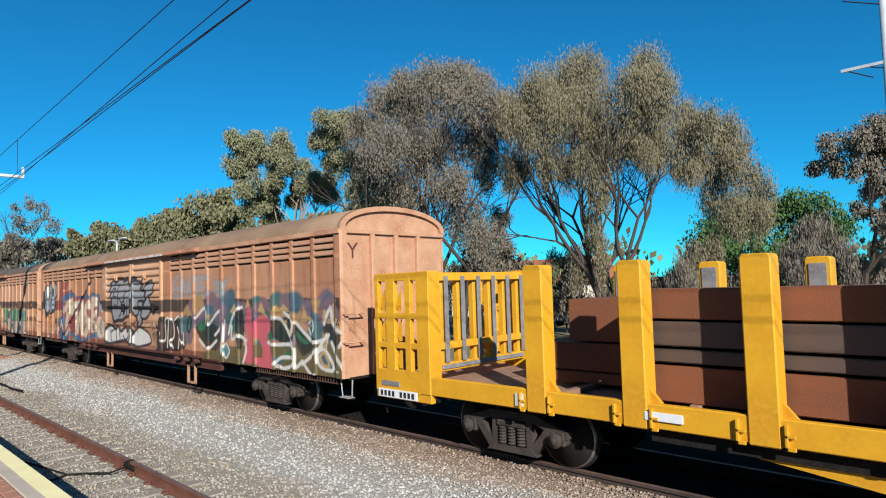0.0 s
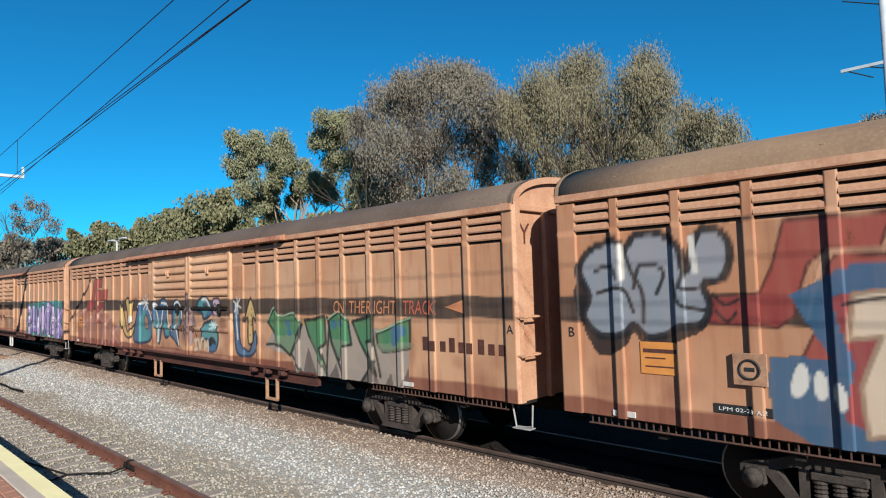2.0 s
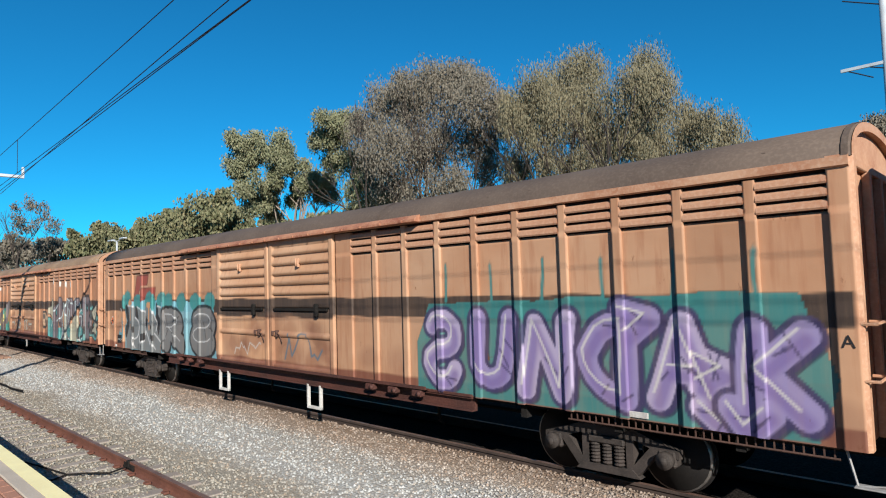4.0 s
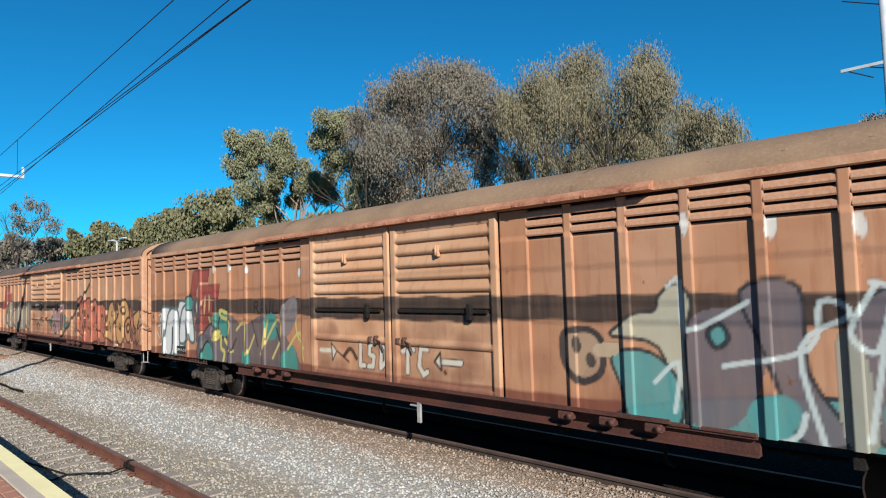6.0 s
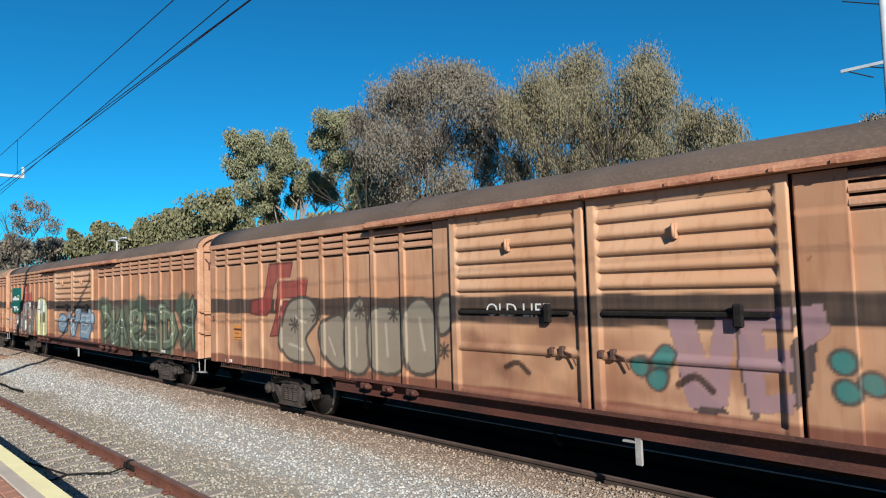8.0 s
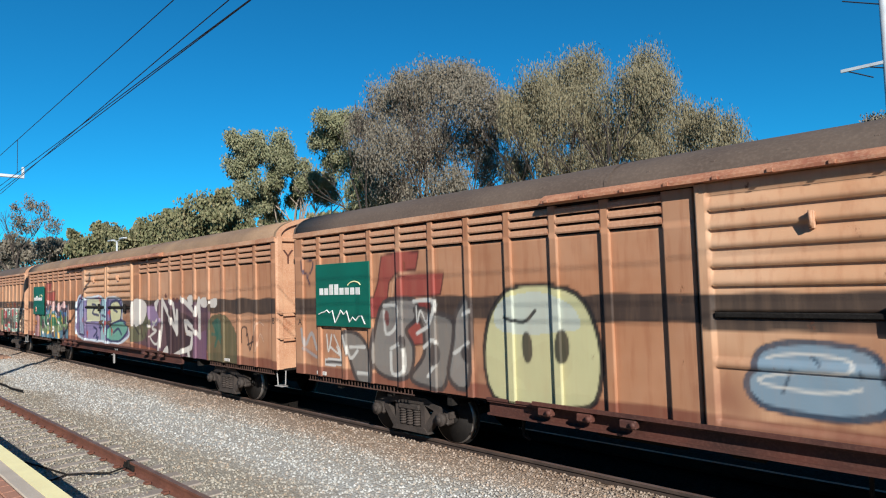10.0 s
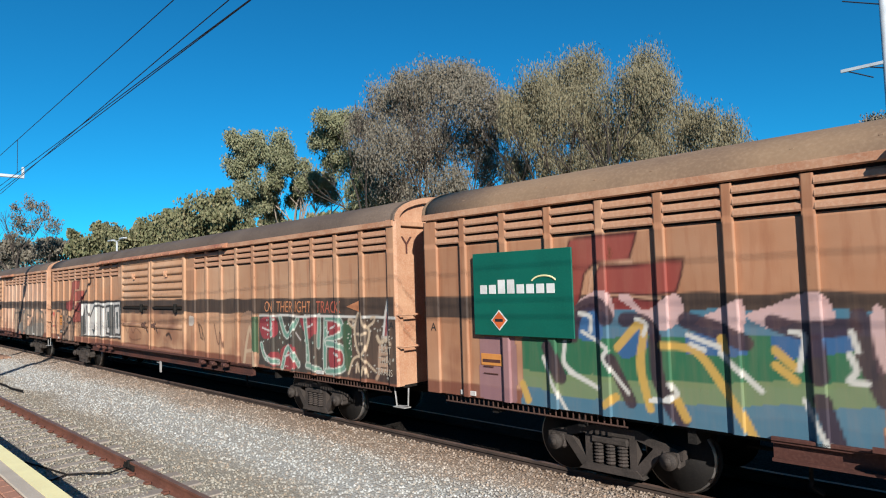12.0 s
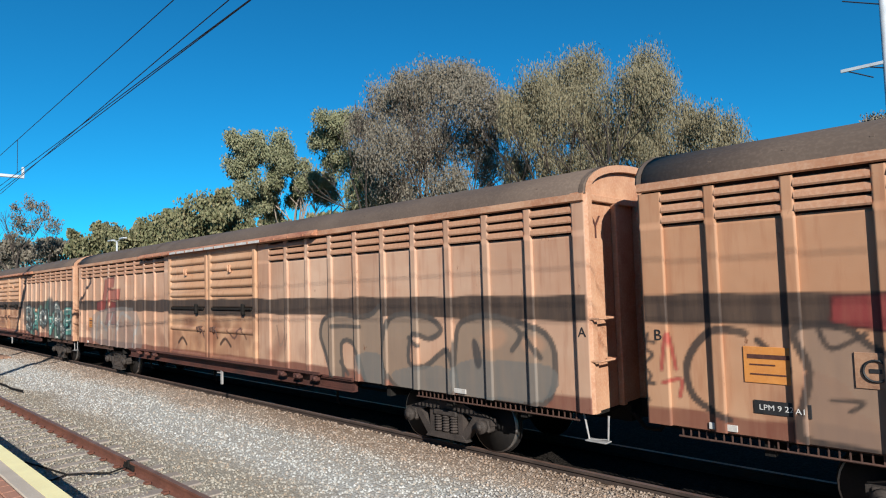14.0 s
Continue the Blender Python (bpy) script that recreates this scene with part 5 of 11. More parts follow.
def build_van(number, label, mural, roof, extras=None):
    van = empty("louvre_van", label, "freight wagon", "louvre vans in the train")
    paint = {1: VAN_BROWN, 4: VAN_BROWN, 6: VAN_BROWN, 7: VAN_BROWN, 8: VAN, 9: VAN_PALE, 10: VAN_PALE}.get(number, VAN)
    # sides
    segs = side_segments()
    grids = [seg_grid(*s, STEP if number < 10 else 0.06) for s in segs]
    px = np.concatenate([np.tile(g[0], len(g[2])) for g in grids])
    pz = np.concatenate([np.repeat(g[2], len(g[0])) for g in grids])
    cv = Canvas(px, pz, 100 + number)
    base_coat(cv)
    mural(cv)
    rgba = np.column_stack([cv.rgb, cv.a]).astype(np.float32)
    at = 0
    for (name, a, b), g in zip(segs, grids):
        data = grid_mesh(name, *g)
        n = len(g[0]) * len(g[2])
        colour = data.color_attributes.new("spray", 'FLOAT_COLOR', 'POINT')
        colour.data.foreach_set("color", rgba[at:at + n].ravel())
        at += n
        ob = part(name, data, VAN_DOOR if name == "door" else paint, van)
        if name == "door":
            part("latch_bar", shared("latch_bar", latch_bar, UNDER), None, ob, "black latch bar", pose(a, 0, 0))
            part("door_handle", shared("door_handle", door_handle, TRIM), None, ob, m=pose(a + 1.15, 0, 0))
            spot = pose(a + (2.0 if a < 10 else 0.3), 0, 0)
            part("lock", shared("door_lock", door_lock, LOCK), None, ob, "rusty lock", m=spot)
            part("lock_keeper", shared("lock_keeper", lock_keeper, LOCK), None, ob, "rusty keeper plate", m=spot)
        if name == "side_panel":
            for k in range(3):
                part("louvre", shared("louvre_%.2f" % (b - a), lambda: louvre_slat(b - a), TRIM), None, van, m=pose(a, -1.375, PANEL_TOP + 0.02 + 0.128 * k))
    # dark sheet behind the slats: the recess's shade is put into its colour
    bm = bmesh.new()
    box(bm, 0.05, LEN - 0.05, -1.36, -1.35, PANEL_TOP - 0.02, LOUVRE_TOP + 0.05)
    part("vent_backing", bm, RECESS_SHADE, van)
    bm = bmesh.new()
    box(bm, 0.02, LEN - 0.02, 1.36, 1.40, SILL, EAVE)
    for r in RIBS:
        box(bm, r - RIB_W / 2, r + RIB_W / 2, 1.40, 1.42, SILL, LOUVRE_TOP)
    part("far_side", bm, TRIM, van)
    # an added dark box fills the unseen inside of the van
    part("inner_lining", shared("inner_lining", lambda: box(bmesh.new(), 0.1, LEN - 0.1, -1.34, 1.34, 1.0, 3.75), RECESS_SHADE), None, van)
    part("roof", shared("roof_" + roof.name, van_roof, roof), None, van)
    part("gutter", shared("gutter", gutter, TRIM), None, van, "pale gutter along the eave")
    part("door_track", shared("door_track", door_track, RUST_RAIL), None, van, "rusty hood over the sliding doors")
    part("sill", shared("sill", sill_beam, RED_SILL), None, van, "oxide red sole bar")
    part("door_rail", shared("door_rail", door_rail, RED_SILL), None, van, "red lower door rail with rollers")
    part("underframe", shared("underframe", underframe, UNDER), None, van)
    part("brake_gear", shared("brake_gear", brake_gear, UNDER), None, van)
    for x in (0.25, LEN - 3.35):
        part("brake_rigging", shared("brake_rigging", brake_pipe_fence, LOCK), None, van, m=pose(x, 0, 0))
    for s, flip in ((LEN, 0), (REAR, 180)):
        end = part("end_wall", shared("end_wall", end_wall, TRIM), None, van, "pale end wall with an arched head", pose(s, 0, 0, 0, 0, flip))
        part("end_beam", shared("end_beam", end_beam, TRIM), None, end)
        for y in (-0.62, 0.0, 0.62):
            part("end_rib", shared("end_rib", end_rib, TRIM), None, end, m=pose(0, y, 0))
        for z in (1.62, 2.16):
            part("rung", shared("end_rung", end_rung, TRIM), None, end, m=pose(0, 0, z))
        part("coupler", shared("coupler", coupler, UNDER), None, van, m=pose(s, 0, 0, 0, 0, flip))
    part("corner", shared("corner", end_corner, TRIM), None, van, m=pose(LEN, 0, 0))
    white = STEP_WHITE if number == 3 else STEP_TAN if number < 3 else GALV_DULL
    for x in {1: (8.3, 14.6), 2: (8.25, 14.5), 3: (8.2, 12.0)}.get(number, (11.2,)):
        part("step", shared("step" + white.name + str(number > 3), step_loop if number < 4 else hanger, white), None, van, m=pose(x, -1.38, 0.73))
    part("corner_step", shared("corner_step", corner_step, GALV_DULL), None, van, m=pose(LEN - 0.2, -1.30, 0.93))
    for c in (2.95, LEN - 2.95):
        WHEELSETS.extend(make_bogie(van, c))
    if extras:
        extras(van)
    # end letter and data panels
    VANS.append((van, number))
    return van


def base_coat(cv):
    """The dark stripe along the van and the oxide red foot of the side."""
    z = cv.z + cv.wob
    low = np.where((cv.x > DOORS[0][0]) & (cv.x < DOORS[1][1]), 2.06, BAND[0])
    band = np.clip((z - low) / 0.02, 0, 1) * np.clip((BAND[1] - z) / 0.02, 0, 1)
    ends = np.clip((cv.x - REAR) / 0.02, 0, 1) * np.clip((LEN - 0.02 - cv.x) / 0.02, 0, 1)
    cv.lay(band * ends, lin(52, 46, 44), 0.93)
    cv.lay(np.clip((1.16 - z) / 0.03, 0, 1), lin(110, 42, 34), 0.75)
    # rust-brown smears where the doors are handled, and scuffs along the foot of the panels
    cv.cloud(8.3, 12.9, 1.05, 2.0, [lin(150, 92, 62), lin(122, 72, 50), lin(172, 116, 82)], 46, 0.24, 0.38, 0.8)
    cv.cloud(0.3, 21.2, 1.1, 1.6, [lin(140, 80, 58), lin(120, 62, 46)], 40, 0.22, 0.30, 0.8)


BLACK, WHITE, GREY = lin(30, 30, 34), lin(208, 204, 196), lin(120, 118, 116)
TEAL, RED, CREAM = lin(30, 130, 135), lin(165, 45, 48), lin(205, 178, 148)


def mural_1(cv):
    red_mark(cv)
    cv.form([(2.69, 2.46), (3.27, 2.74), (4.36, 2.79), (4.83, 2.65), (5.8, 2.63), (5.87, 2.74), (6.37, 2.67), (6.4, 2.77), (7.48, 2.66), (7.4, 2.34), (7.31, 1.91), (7.47, 1.85), (7.43, 1.17), (6.64, 1.17), (6.02, 1.03), (5.58, 0.92), (4.97, 0.98), (4.03, 1.16), (3.57, 0.96), (2.88, 0.92), (2.46, 1.16), (2.44, 1.79), (3.03, 1.81)], lin(34, 92, 128), None, 0.078, sharp=True)
    cv.form([(3.05, 2.42), (4.35, 2.63), (5.73, 2.53), (6.45, 2.58), (7.25, 2.5), (7.17, 1.96), (7.04, 1.36), (6.43, 1.26), (5.65, 1.07), (4.76, 1.23), (3.95, 1.3), (3.44, 1.1), (3.1, 1.22), (3.23, 1.78)], lin(150, 50, 48), None, 0.078, sharp=True)
    cv.form([(3.21, 2.42), (4.27, 2.6), (4.45, 2.05), (4.19, 1.9), (3.98, 1.97), (3.87, 1.51), (3.95, 1.3), (3.29, 1.08), (3.26, 1.55), (3.43, 2.03), (3.19, 2.02)], lin(206, 184, 158), lin(150, 122, 98), 0.046, sharp=True)
    cv.form([(4.34, 2.41), (5.12, 2.51), (5.15, 2.31), (4.96, 2.2), (5.06, 1.26), (4.76, 1.2), (4.65, 2.06), (4.37, 2.12)], lin(206, 184, 158), lin(150, 122, 98), 0.046, sharp=True)
    cv.form([(5.1, 2.07), (5.35, 2.24), (5.36, 2.44), (5.63, 2.47), (5.61, 1.38), (5.66, 1.16), (5.4, 1.23), (5.14, 1.47), (5.05, 1.8)], lin(206, 184, 158), lin(150, 122, 98), 0.046, sharp=True)
    cv.form([(5.72, 2.34), (5.98, 2.47), (6.33, 2.52), (6.49, 2.34), (6.42, 2.13), (6.14, 2.16), (5.96, 2.12), (6.07, 1.97), (6.41, 1.81), (6.45, 1.58), (6.26, 1.27), (5.84, 1.09), (5.66, 1.2), (5.74, 1.46), (5.99, 1.6), (5.72, 1.77), (5.65, 2.08)], lin(206, 184, 158), lin(150, 122, 98), 0.046, sharp=True)
    cv.form([(6.51, 2.64), (7.23, 2.56), (7.17, 2.26), (6.85, 2.23), (6.89, 2.12), (7.16, 2.15), (7.12, 1.91), (6.72, 1.8), (7.11, 1.74), (7.19, 1.42), (6.75, 1.32), (6.43, 1.34), (6.44, 1.99)], lin(206, 184, 158), lin(150, 122, 98), 0.046, sharp=True)
    cv.form([(7.21, 1.86), (7.47, 1.86), (7.44, 1.3), (7.22, 1.22)], lin(206, 184, 158), lin(150, 122, 98), 0.046, sharp=True)
    cv.form([(3.58, 2.15), (3.91, 2.23), (3.9, 2.04), (3.62, 1.95)], lin(150, 50, 48), None, 0.078)
    cv.form([(5.27, 1.94), (5.37, 1.98), (5.35, 1.62), (5.24, 1.74)], lin(150, 50, 48), None, 0.078)
    cv.form([(6.8, 2.2), (6.92, 2.2), (6.92, 2.06), (6.8, 2.05)], lin(150, 50, 48), None, 0.078)
    cv.form([(6.66, 1.65), (6.96, 1.62), (6.9, 1.42), (6.65, 1.42)], lin(176, 120, 100), None, 0.078)
    cv.blob(2.7, 1.55, 0.07, 0.15, WHITE, 0.9, 0.15)
    cv.blob(2.88, 1.51, 0.07, 0.15, WHITE, 0.9, 0.15)
    cv.blob(3.07, 1.44, 0.07, 0.15, WHITE, 0.9, 0.15)
    cv.blob(4.45, 1.01, 0.06, 0.08, WHITE, 0.9, 0.15)
    cv.blob(4.61, 1.03, 0.06, 0.08, WHITE, 0.9, 0.15)
    cv.line([(4.46, 2.23), (4.73, 2.2)], 0.035, BLACK)
    cv.line([(4.59, 2.2), (4.58, 2.02)], 0.035, BLACK)
    cv.line([(4.72, 1.92), (4.71, 1.68)], 0.035, BLACK)
    cv.line([(4.82, 1.58), (4.86, 1.48)], 0.035, BLACK)
    cv.line([(3.15, 2.34), (3.5, 2.4)], 0.035, BLACK)
    cv.line([(6.71, 1.6), (6.91, 1.45), (7.28, 1.49)], 0.035, BLACK)
    cv.form([(5.78, 1.9), (5.89, 1.65), (5.83, 1.46), (5.65, 1.64)], lin(176, 150, 128), lin(140, 90, 80), 0.031)
    cv.form([(7.22, 1.9), (8.05, 1.75), (8.15, 1.28), (7.24, 1.23)], lin(206, 184, 158), None, 0.078)
    cv.line([(7.4, 1.56), (7.6, 1.8), (7.79, 1.58), (7.6, 1.33), (7.4, 1.56)], 0.07, lin(120, 104, 96))
    cv.line([(7.51, 1.56), (7.61, 1.69), (7.7, 1.56), (7.6, 1.45), (7.51, 1.56)], 0.042, lin(120, 104, 96))
    cv.line([(7.39, 2.38), (7.43, 2.1), (7.55, 2.34), (7.61, 2.07), (7.76, 2.22), (7.89, 2.1)], 0.042, WHITE)
    cv.form([(7.93, 3.06), (8.3, 3.03), (8.28, 2.78), (7.94, 2.79)], lin(206, 176, 146), None, 0.078, cover=0.7)
    cv.form([(0.2, 2.63), (0.22, 2.16), (0.47, 1.73), (0.78, 1.78), (0.94, 2.0), (1.11, 1.8), (1.5, 1.92), (1.83, 2.12), (1.66, 2.53), (0.83, 2.76)], BLACK, None, 0.078)
    cv.form([(0.2, 2.78), (0.37, 3.03), (0.7, 3.15), (0.88, 3.05), (1.0, 3.18), (1.29, 3.21), (1.56, 3.02), (1.62, 2.73), (1.76, 3.14), (1.98, 3.17), (2.11, 2.96), (2.04, 2.65), (1.82, 2.58), (1.87, 2.34), (1.77, 2.12), (1.51, 2.08), (1.37, 2.0), (1.12, 1.97), (0.95, 2.1), (0.79, 1.96), (0.48, 1.95), (0.26, 2.19), (0.34, 2.45)], lin(132, 142, 154), BLACK, 0.093)
    cv.line([(0.85, 3.05), (0.94, 2.75), (1.08, 2.48), (1.09, 2.14)], 0.049, BLACK)
    cv.line([(1.62, 2.73), (1.53, 2.54), (1.73, 2.53)], 0.049, BLACK)
    cv.line([(0.44, 2.77), (0.68, 2.83), (0.75, 2.69)], 0.049, BLACK)
    cv.line([(0.46, 2.48), (0.82, 2.55), (0.96, 2.27)], 0.049, BLACK)
    cv.line([(0.97, 2.55), (1.06, 2.82), (1.34, 2.74), (1.25, 2.47)], 0.049, BLACK)
    cv.line([(1.47, 2.6), (1.52, 2.34), (1.81, 2.28)], 0.049, BLACK)
    cv.line([(0.81, 3.07), (0.83, 2.69)], 0.07, WHITE)
    cv.line([(1.69, 3.11), (1.74, 2.72)], 0.07, WHITE)
    cv.line([(1.72, 3.47), (1.83, 3.26), (1.97, 3.47), (2.08, 3.26), (2.23, 3.44), (2.28, 3.28), (2.62, 3.38)], 0.042, BLACK)
    cv.line([(1.91, 2.47), (2.03, 2.34), (2.18, 2.4)], 0.035, BLACK)
    cv.line([(1.93, 2.28), (2.05, 2.16), (2.14, 2.25)], 0.035, BLACK)
    cv.form([(8.71, 2.76), (8.76, 2.97), (9.07, 3.13), (9.32, 3.04), (9.56, 3.16), (9.88, 3.15), (10.06, 3.08), (10.36, 3.12), (10.46, 2.94), (10.72, 2.89), (10.7, 2.51), (10.48, 2.43), (10.46, 1.99), (10.12, 1.94), (9.81, 1.84), (9.42, 1.83), (9.04, 1.78), (8.83, 2.03), (8.77, 2.48)], lin(140, 144, 150), BLACK, 0.124)
    cv.form([(10.65, 3.04), (10.79, 3.15), (10.99, 3.13), (11.07, 2.95), (11.45, 3.02), (11.53, 3.0), (11.45, 1.71), (11.15, 1.74), (10.98, 2.01), (10.85, 2.46), (10.7, 2.51)], lin(140, 144, 150), BLACK, 0.124)
    cv.line([(9.27, 2.81), (9.02, 2.85), (9.01, 2.61), (9.32, 2.54), (9.28, 2.27), (9.07, 2.34)], 0.07, BLACK)
    cv.line([(9.55, 2.99), (9.4, 2.67), (9.65, 2.4), (9.91, 2.47), (10.08, 2.77)], 0.07, BLACK)
    cv.line([(9.65, 2.4), (9.67, 2.08), (9.5, 1.95)], 0.07, BLACK)
    cv.line([(9.91, 2.47), (10.01, 2.16), (9.88, 2.0)], 0.07, BLACK)
    cv.line([(10.42, 2.76), (10.66, 2.75), (10.65, 2.52)], 0.07, BLACK)
    cv.line([(10.21, 2.46), (10.15, 2.04)], 0.07, BLACK)
    cv.line([(11.52, 2.79), (11.25, 2.67), (11.33, 2.5), (11.0, 2.43)], 0.07, BLACK)
    cv.line([(11.02, 2.4), (11.27, 2.18), (11.48, 2.13)], 0.07, BLACK)
    cv.form([(8.23, 1.25), (8.37, 1.58), (8.77, 1.65), (9.2, 1.54), (9.41, 1.65), (9.67, 1.48), (9.98, 1.6), (10.19, 1.62), (10.24, 1.5), (10.55, 1.64), (10.8, 1.5), (10.76, 1.21), (10.52, 1.09), (10.08, 1.19), (9.58, 1.16), (9.04, 1.09), (8.43, 1.06)], lin(204, 202, 198), BLACK, 0.109)
    cv.form([(10.84, 1.42), (11.05, 1.57), (11.28, 1.54), (11.45, 1.64), (11.42, 1.14), (11.07, 1.14), (10.88, 1.17)], lin(204, 202, 198), BLACK, 0.109)
    cv.line([(8.69, 1.5), (8.75, 1.16)], 0.063, BLACK)
    cv.line([(9.2, 1.51), (9.25, 1.15)], 0.063, BLACK)
    cv.line([(9.51, 1.56), (9.56, 1.25)], 0.063, BLACK)
    cv.line([(8.76, 1.44), (9.06, 1.53)], 0.063, BLACK)
    cv.line([(9.85, 1.34), (10.08, 1.22), (10.29, 1.33)], 0.063, BLACK)
    cv.line([(10.27, 1.47), (10.31, 1.21)], 0.063, BLACK)
    cv.line([(10.57, 1.53), (10.55, 1.27)], 0.063, BLACK)
    cv.line([(11.13, 1.47), (11.15, 1.26)], 0.063, BLACK)
    cv.form([(11.68, 2.85), (11.91, 2.96), (12.29, 3.03), (12.38, 2.82), (12.27, 2.66), (12.0, 2.54), (12.15, 2.26), (11.98, 2.01), (11.64, 1.91), (11.36, 1.99), (11.55, 2.34), (11.78, 2.55)], lin(140, 144, 150), BLACK, 0.093)
    cv.form([(10.71, 3.02), (11.34, 3.04), (11.42, 2.77), (11.68, 2.72), (11.67, 2.46), (11.13, 2.42), (11.18, 2.07), (10.8, 2.02), (10.7, 2.61)], lin(140, 144, 150), BLACK, 0.078)
    cv.form([(10.78, 1.44), (11.16, 1.63), (11.51, 1.61), (11.95, 1.51), (12.14, 1.36), (12.1, 1.2), (11.38, 1.09), (10.77, 1.12)], lin(204, 202, 198), BLACK, 0.078)
    cv.line([(12.17, 1.69), (12.28, 1.77), (12.38, 1.68), (12.22, 1.59)], 0.042, BLACK)
    cv.line([(12.43, 1.62), (12.53, 1.78), (12.63, 1.67)], 0.042, BLACK)
    cv.line([(12.27, 1.45), (12.39, 1.54), (12.36, 1.38)], 0.042, BLACK)
    cv.line([(12.47, 1.43), (12.57, 1.55), (12.66, 1.42)], 0.042, BLACK)
    cv.form([(12.56, 1.39), (12.73, 1.95), (13.15, 2.0), (13.45, 1.9), (13.74, 1.98), (14.21, 2.03), (14.3, 1.66), (14.46, 1.41), (14.34, 1.16), (13.86, 1.07), (13.19, 1.04), (12.69, 0.94)], BLACK, None, 0.078)
    cv.line([(12.9, 1.53), (12.85, 1.34), (13.21, 1.37), (13.19, 1.93), (13.58, 1.9), (13.68, 1.48), (13.46, 1.32), (13.62, 1.15)], 0.063, WHITE)
    cv.line([(13.7, 1.91), (14.06, 2.03), (14.27, 1.8), (14.28, 1.26)], 0.063, WHITE)
    cv.line([(13.89, 1.71), (14.07, 1.44), (14.31, 1.26)], 0.063, WHITE)
    cv.line([(13.41, 1.9), (13.33, 1.16)], 0.063, WHITE)
    cv.line([(14.04, 1.65), (13.94, 1.15)], 0.063, WHITE)
    cv.line([(14.54, 2.31), (14.57, 2.08), (14.68, 2.27), (14.78, 2.21), (14.91, 2.31), (15.04, 2.25)], 0.042, lin(200, 180, 160))
    cv.line([(14.04, 3.1), (13.67, 2.96), (13.65, 2.57), (14.03, 2.61)], 0.143, lin(140, 146, 152), cover=0.75)
    cv.line([(13.66, 2.77), (13.94, 2.79)], 0.143, lin(140, 146, 152), cover=0.75)
    cv.line([(14.16, 2.55), (14.29, 2.99), (14.4, 2.58)], 0.143, lin(140, 146, 152), cover=0.75)
    cv.line([(14.52, 2.57), (14.58, 3.01), (14.8, 2.6), (14.85, 2.99)], 0.143, lin(140, 146, 152), cover=0.75)
    cv.line([(14.92, 2.97), (15.27, 3.06)], 0.143, lin(140, 146, 152), cover=0.75)
    cv.line([(15.11, 2.97), (15.11, 2.59)], 0.143, lin(140, 146, 152), cover=0.75)
    cv.line([(15.78, 2.99), (15.39, 3.02), (15.24, 2.59), (15.82, 2.63)], 0.143, lin(140, 146, 152), cover=0.75)
    cv.line([(15.35, 2.8), (15.72, 2.76)], 0.143, lin(140, 146, 152), cover=0.75)
    cv.line([(16.29, 2.9), (16.09, 2.85), (16.08, 2.63), (16.23, 2.65)], 0.143, lin(140, 146, 152), cover=0.75)
    cv.line([(16.32, 2.56), (16.39, 2.89), (16.45, 2.67), (16.53, 2.88), (16.58, 2.57)], 0.143, lin(140, 146, 152), cover=0.75)
    cv.line([(16.78, 2.9), (16.64, 2.82), (16.64, 2.6), (16.77, 2.61)], 0.143, lin(140, 146, 152), cover=0.75)
    cv.cloud(14.3, 21.2, 1.5, 2.4, [lin(170, 128, 76), lin(48, 92, 112), lin(112, 92, 110), lin(56, 100, 104), lin(122, 92, 104)], 90, 0.26, 0.95)
    cv.form([(14.56, 1.88), (14.67, 2.01), (14.76, 1.89), (14.68, 1.62), (14.55, 1.68)], lin(40, 110, 104), BLACK, 0.062)
    cv.form([(15.64, 1.15), (15.63, 0.81), (17.21, 0.86), (18.86, 0.92), (20.49, 0.95), (21.51, 0.95), (21.54, 1.56), (20.94, 1.59), (19.56, 1.5), (17.69, 1.41)], lin(94, 88, 52), None, 0.078)
    cv.form([(18.92, 2.21), (18.99, 2.35), (19.16, 2.24), (19.3, 2.35), (19.62, 2.17), (19.32, 2.19)], lin(190, 150, 84), None, 0.078, sharp=True)
    cv.form([(19.99, 1.99), (20.06, 2.31), (20.21, 2.07), (20.42, 2.09), (20.37, 2.0)], lin(190, 150, 84), None, 0.078, sharp=True)
    cv.form([(20.72, 1.97), (20.8, 2.28), (20.92, 2.19), (20.81, 2.06)], lin(190, 150, 84), None, 0.078, sharp=True)
    cv.form([(21.06, 2.33), (21.24, 2.45), (21.11, 2.16), (21.5, 1.88), (21.46, 1.8), (21.06, 2.03)], lin(190, 150, 84), None, 0.078, sharp=True)
    cv.form([(16.95, 2.19), (17.12, 2.35), (17.31, 2.22), (17.15, 2.07)], lin(190, 150, 84), None, 0.078, sharp=True)
    cv.form([(17.66, 2.26), (17.78, 2.49), (17.91, 2.32)], lin(190, 150, 84), None, 0.078, sharp=True)
    cv.form([(18.22, 2.18), (18.36, 2.4), (18.55, 2.15), (18.67, 2.02)], lin(190, 150, 84), None, 0.078, sharp=True)
    cv.form([(15.04, 1.74), (15.67, 1.87), (16.33, 1.79), (16.49, 1.41), (16.03, 1.19), (15.35, 1.44)], lin(30, 42, 40), None, 0.078)
    cv.form([(18.91, 2.05), (19.37, 2.07), (19.69, 1.93), (19.69, 1.54), (19.34, 1.48), (18.89, 1.63), (18.62, 1.64), (18.84, 1.84)], lin(30, 42, 40), None, 0.078)
    cv.form([(19.74, 1.93), (20.17, 1.76), (20.53, 1.65), (20.48, 1.51), (20.15, 1.34), (20.0, 1.3), (19.82, 1.5)], lin(30, 42, 40), None, 0.078)
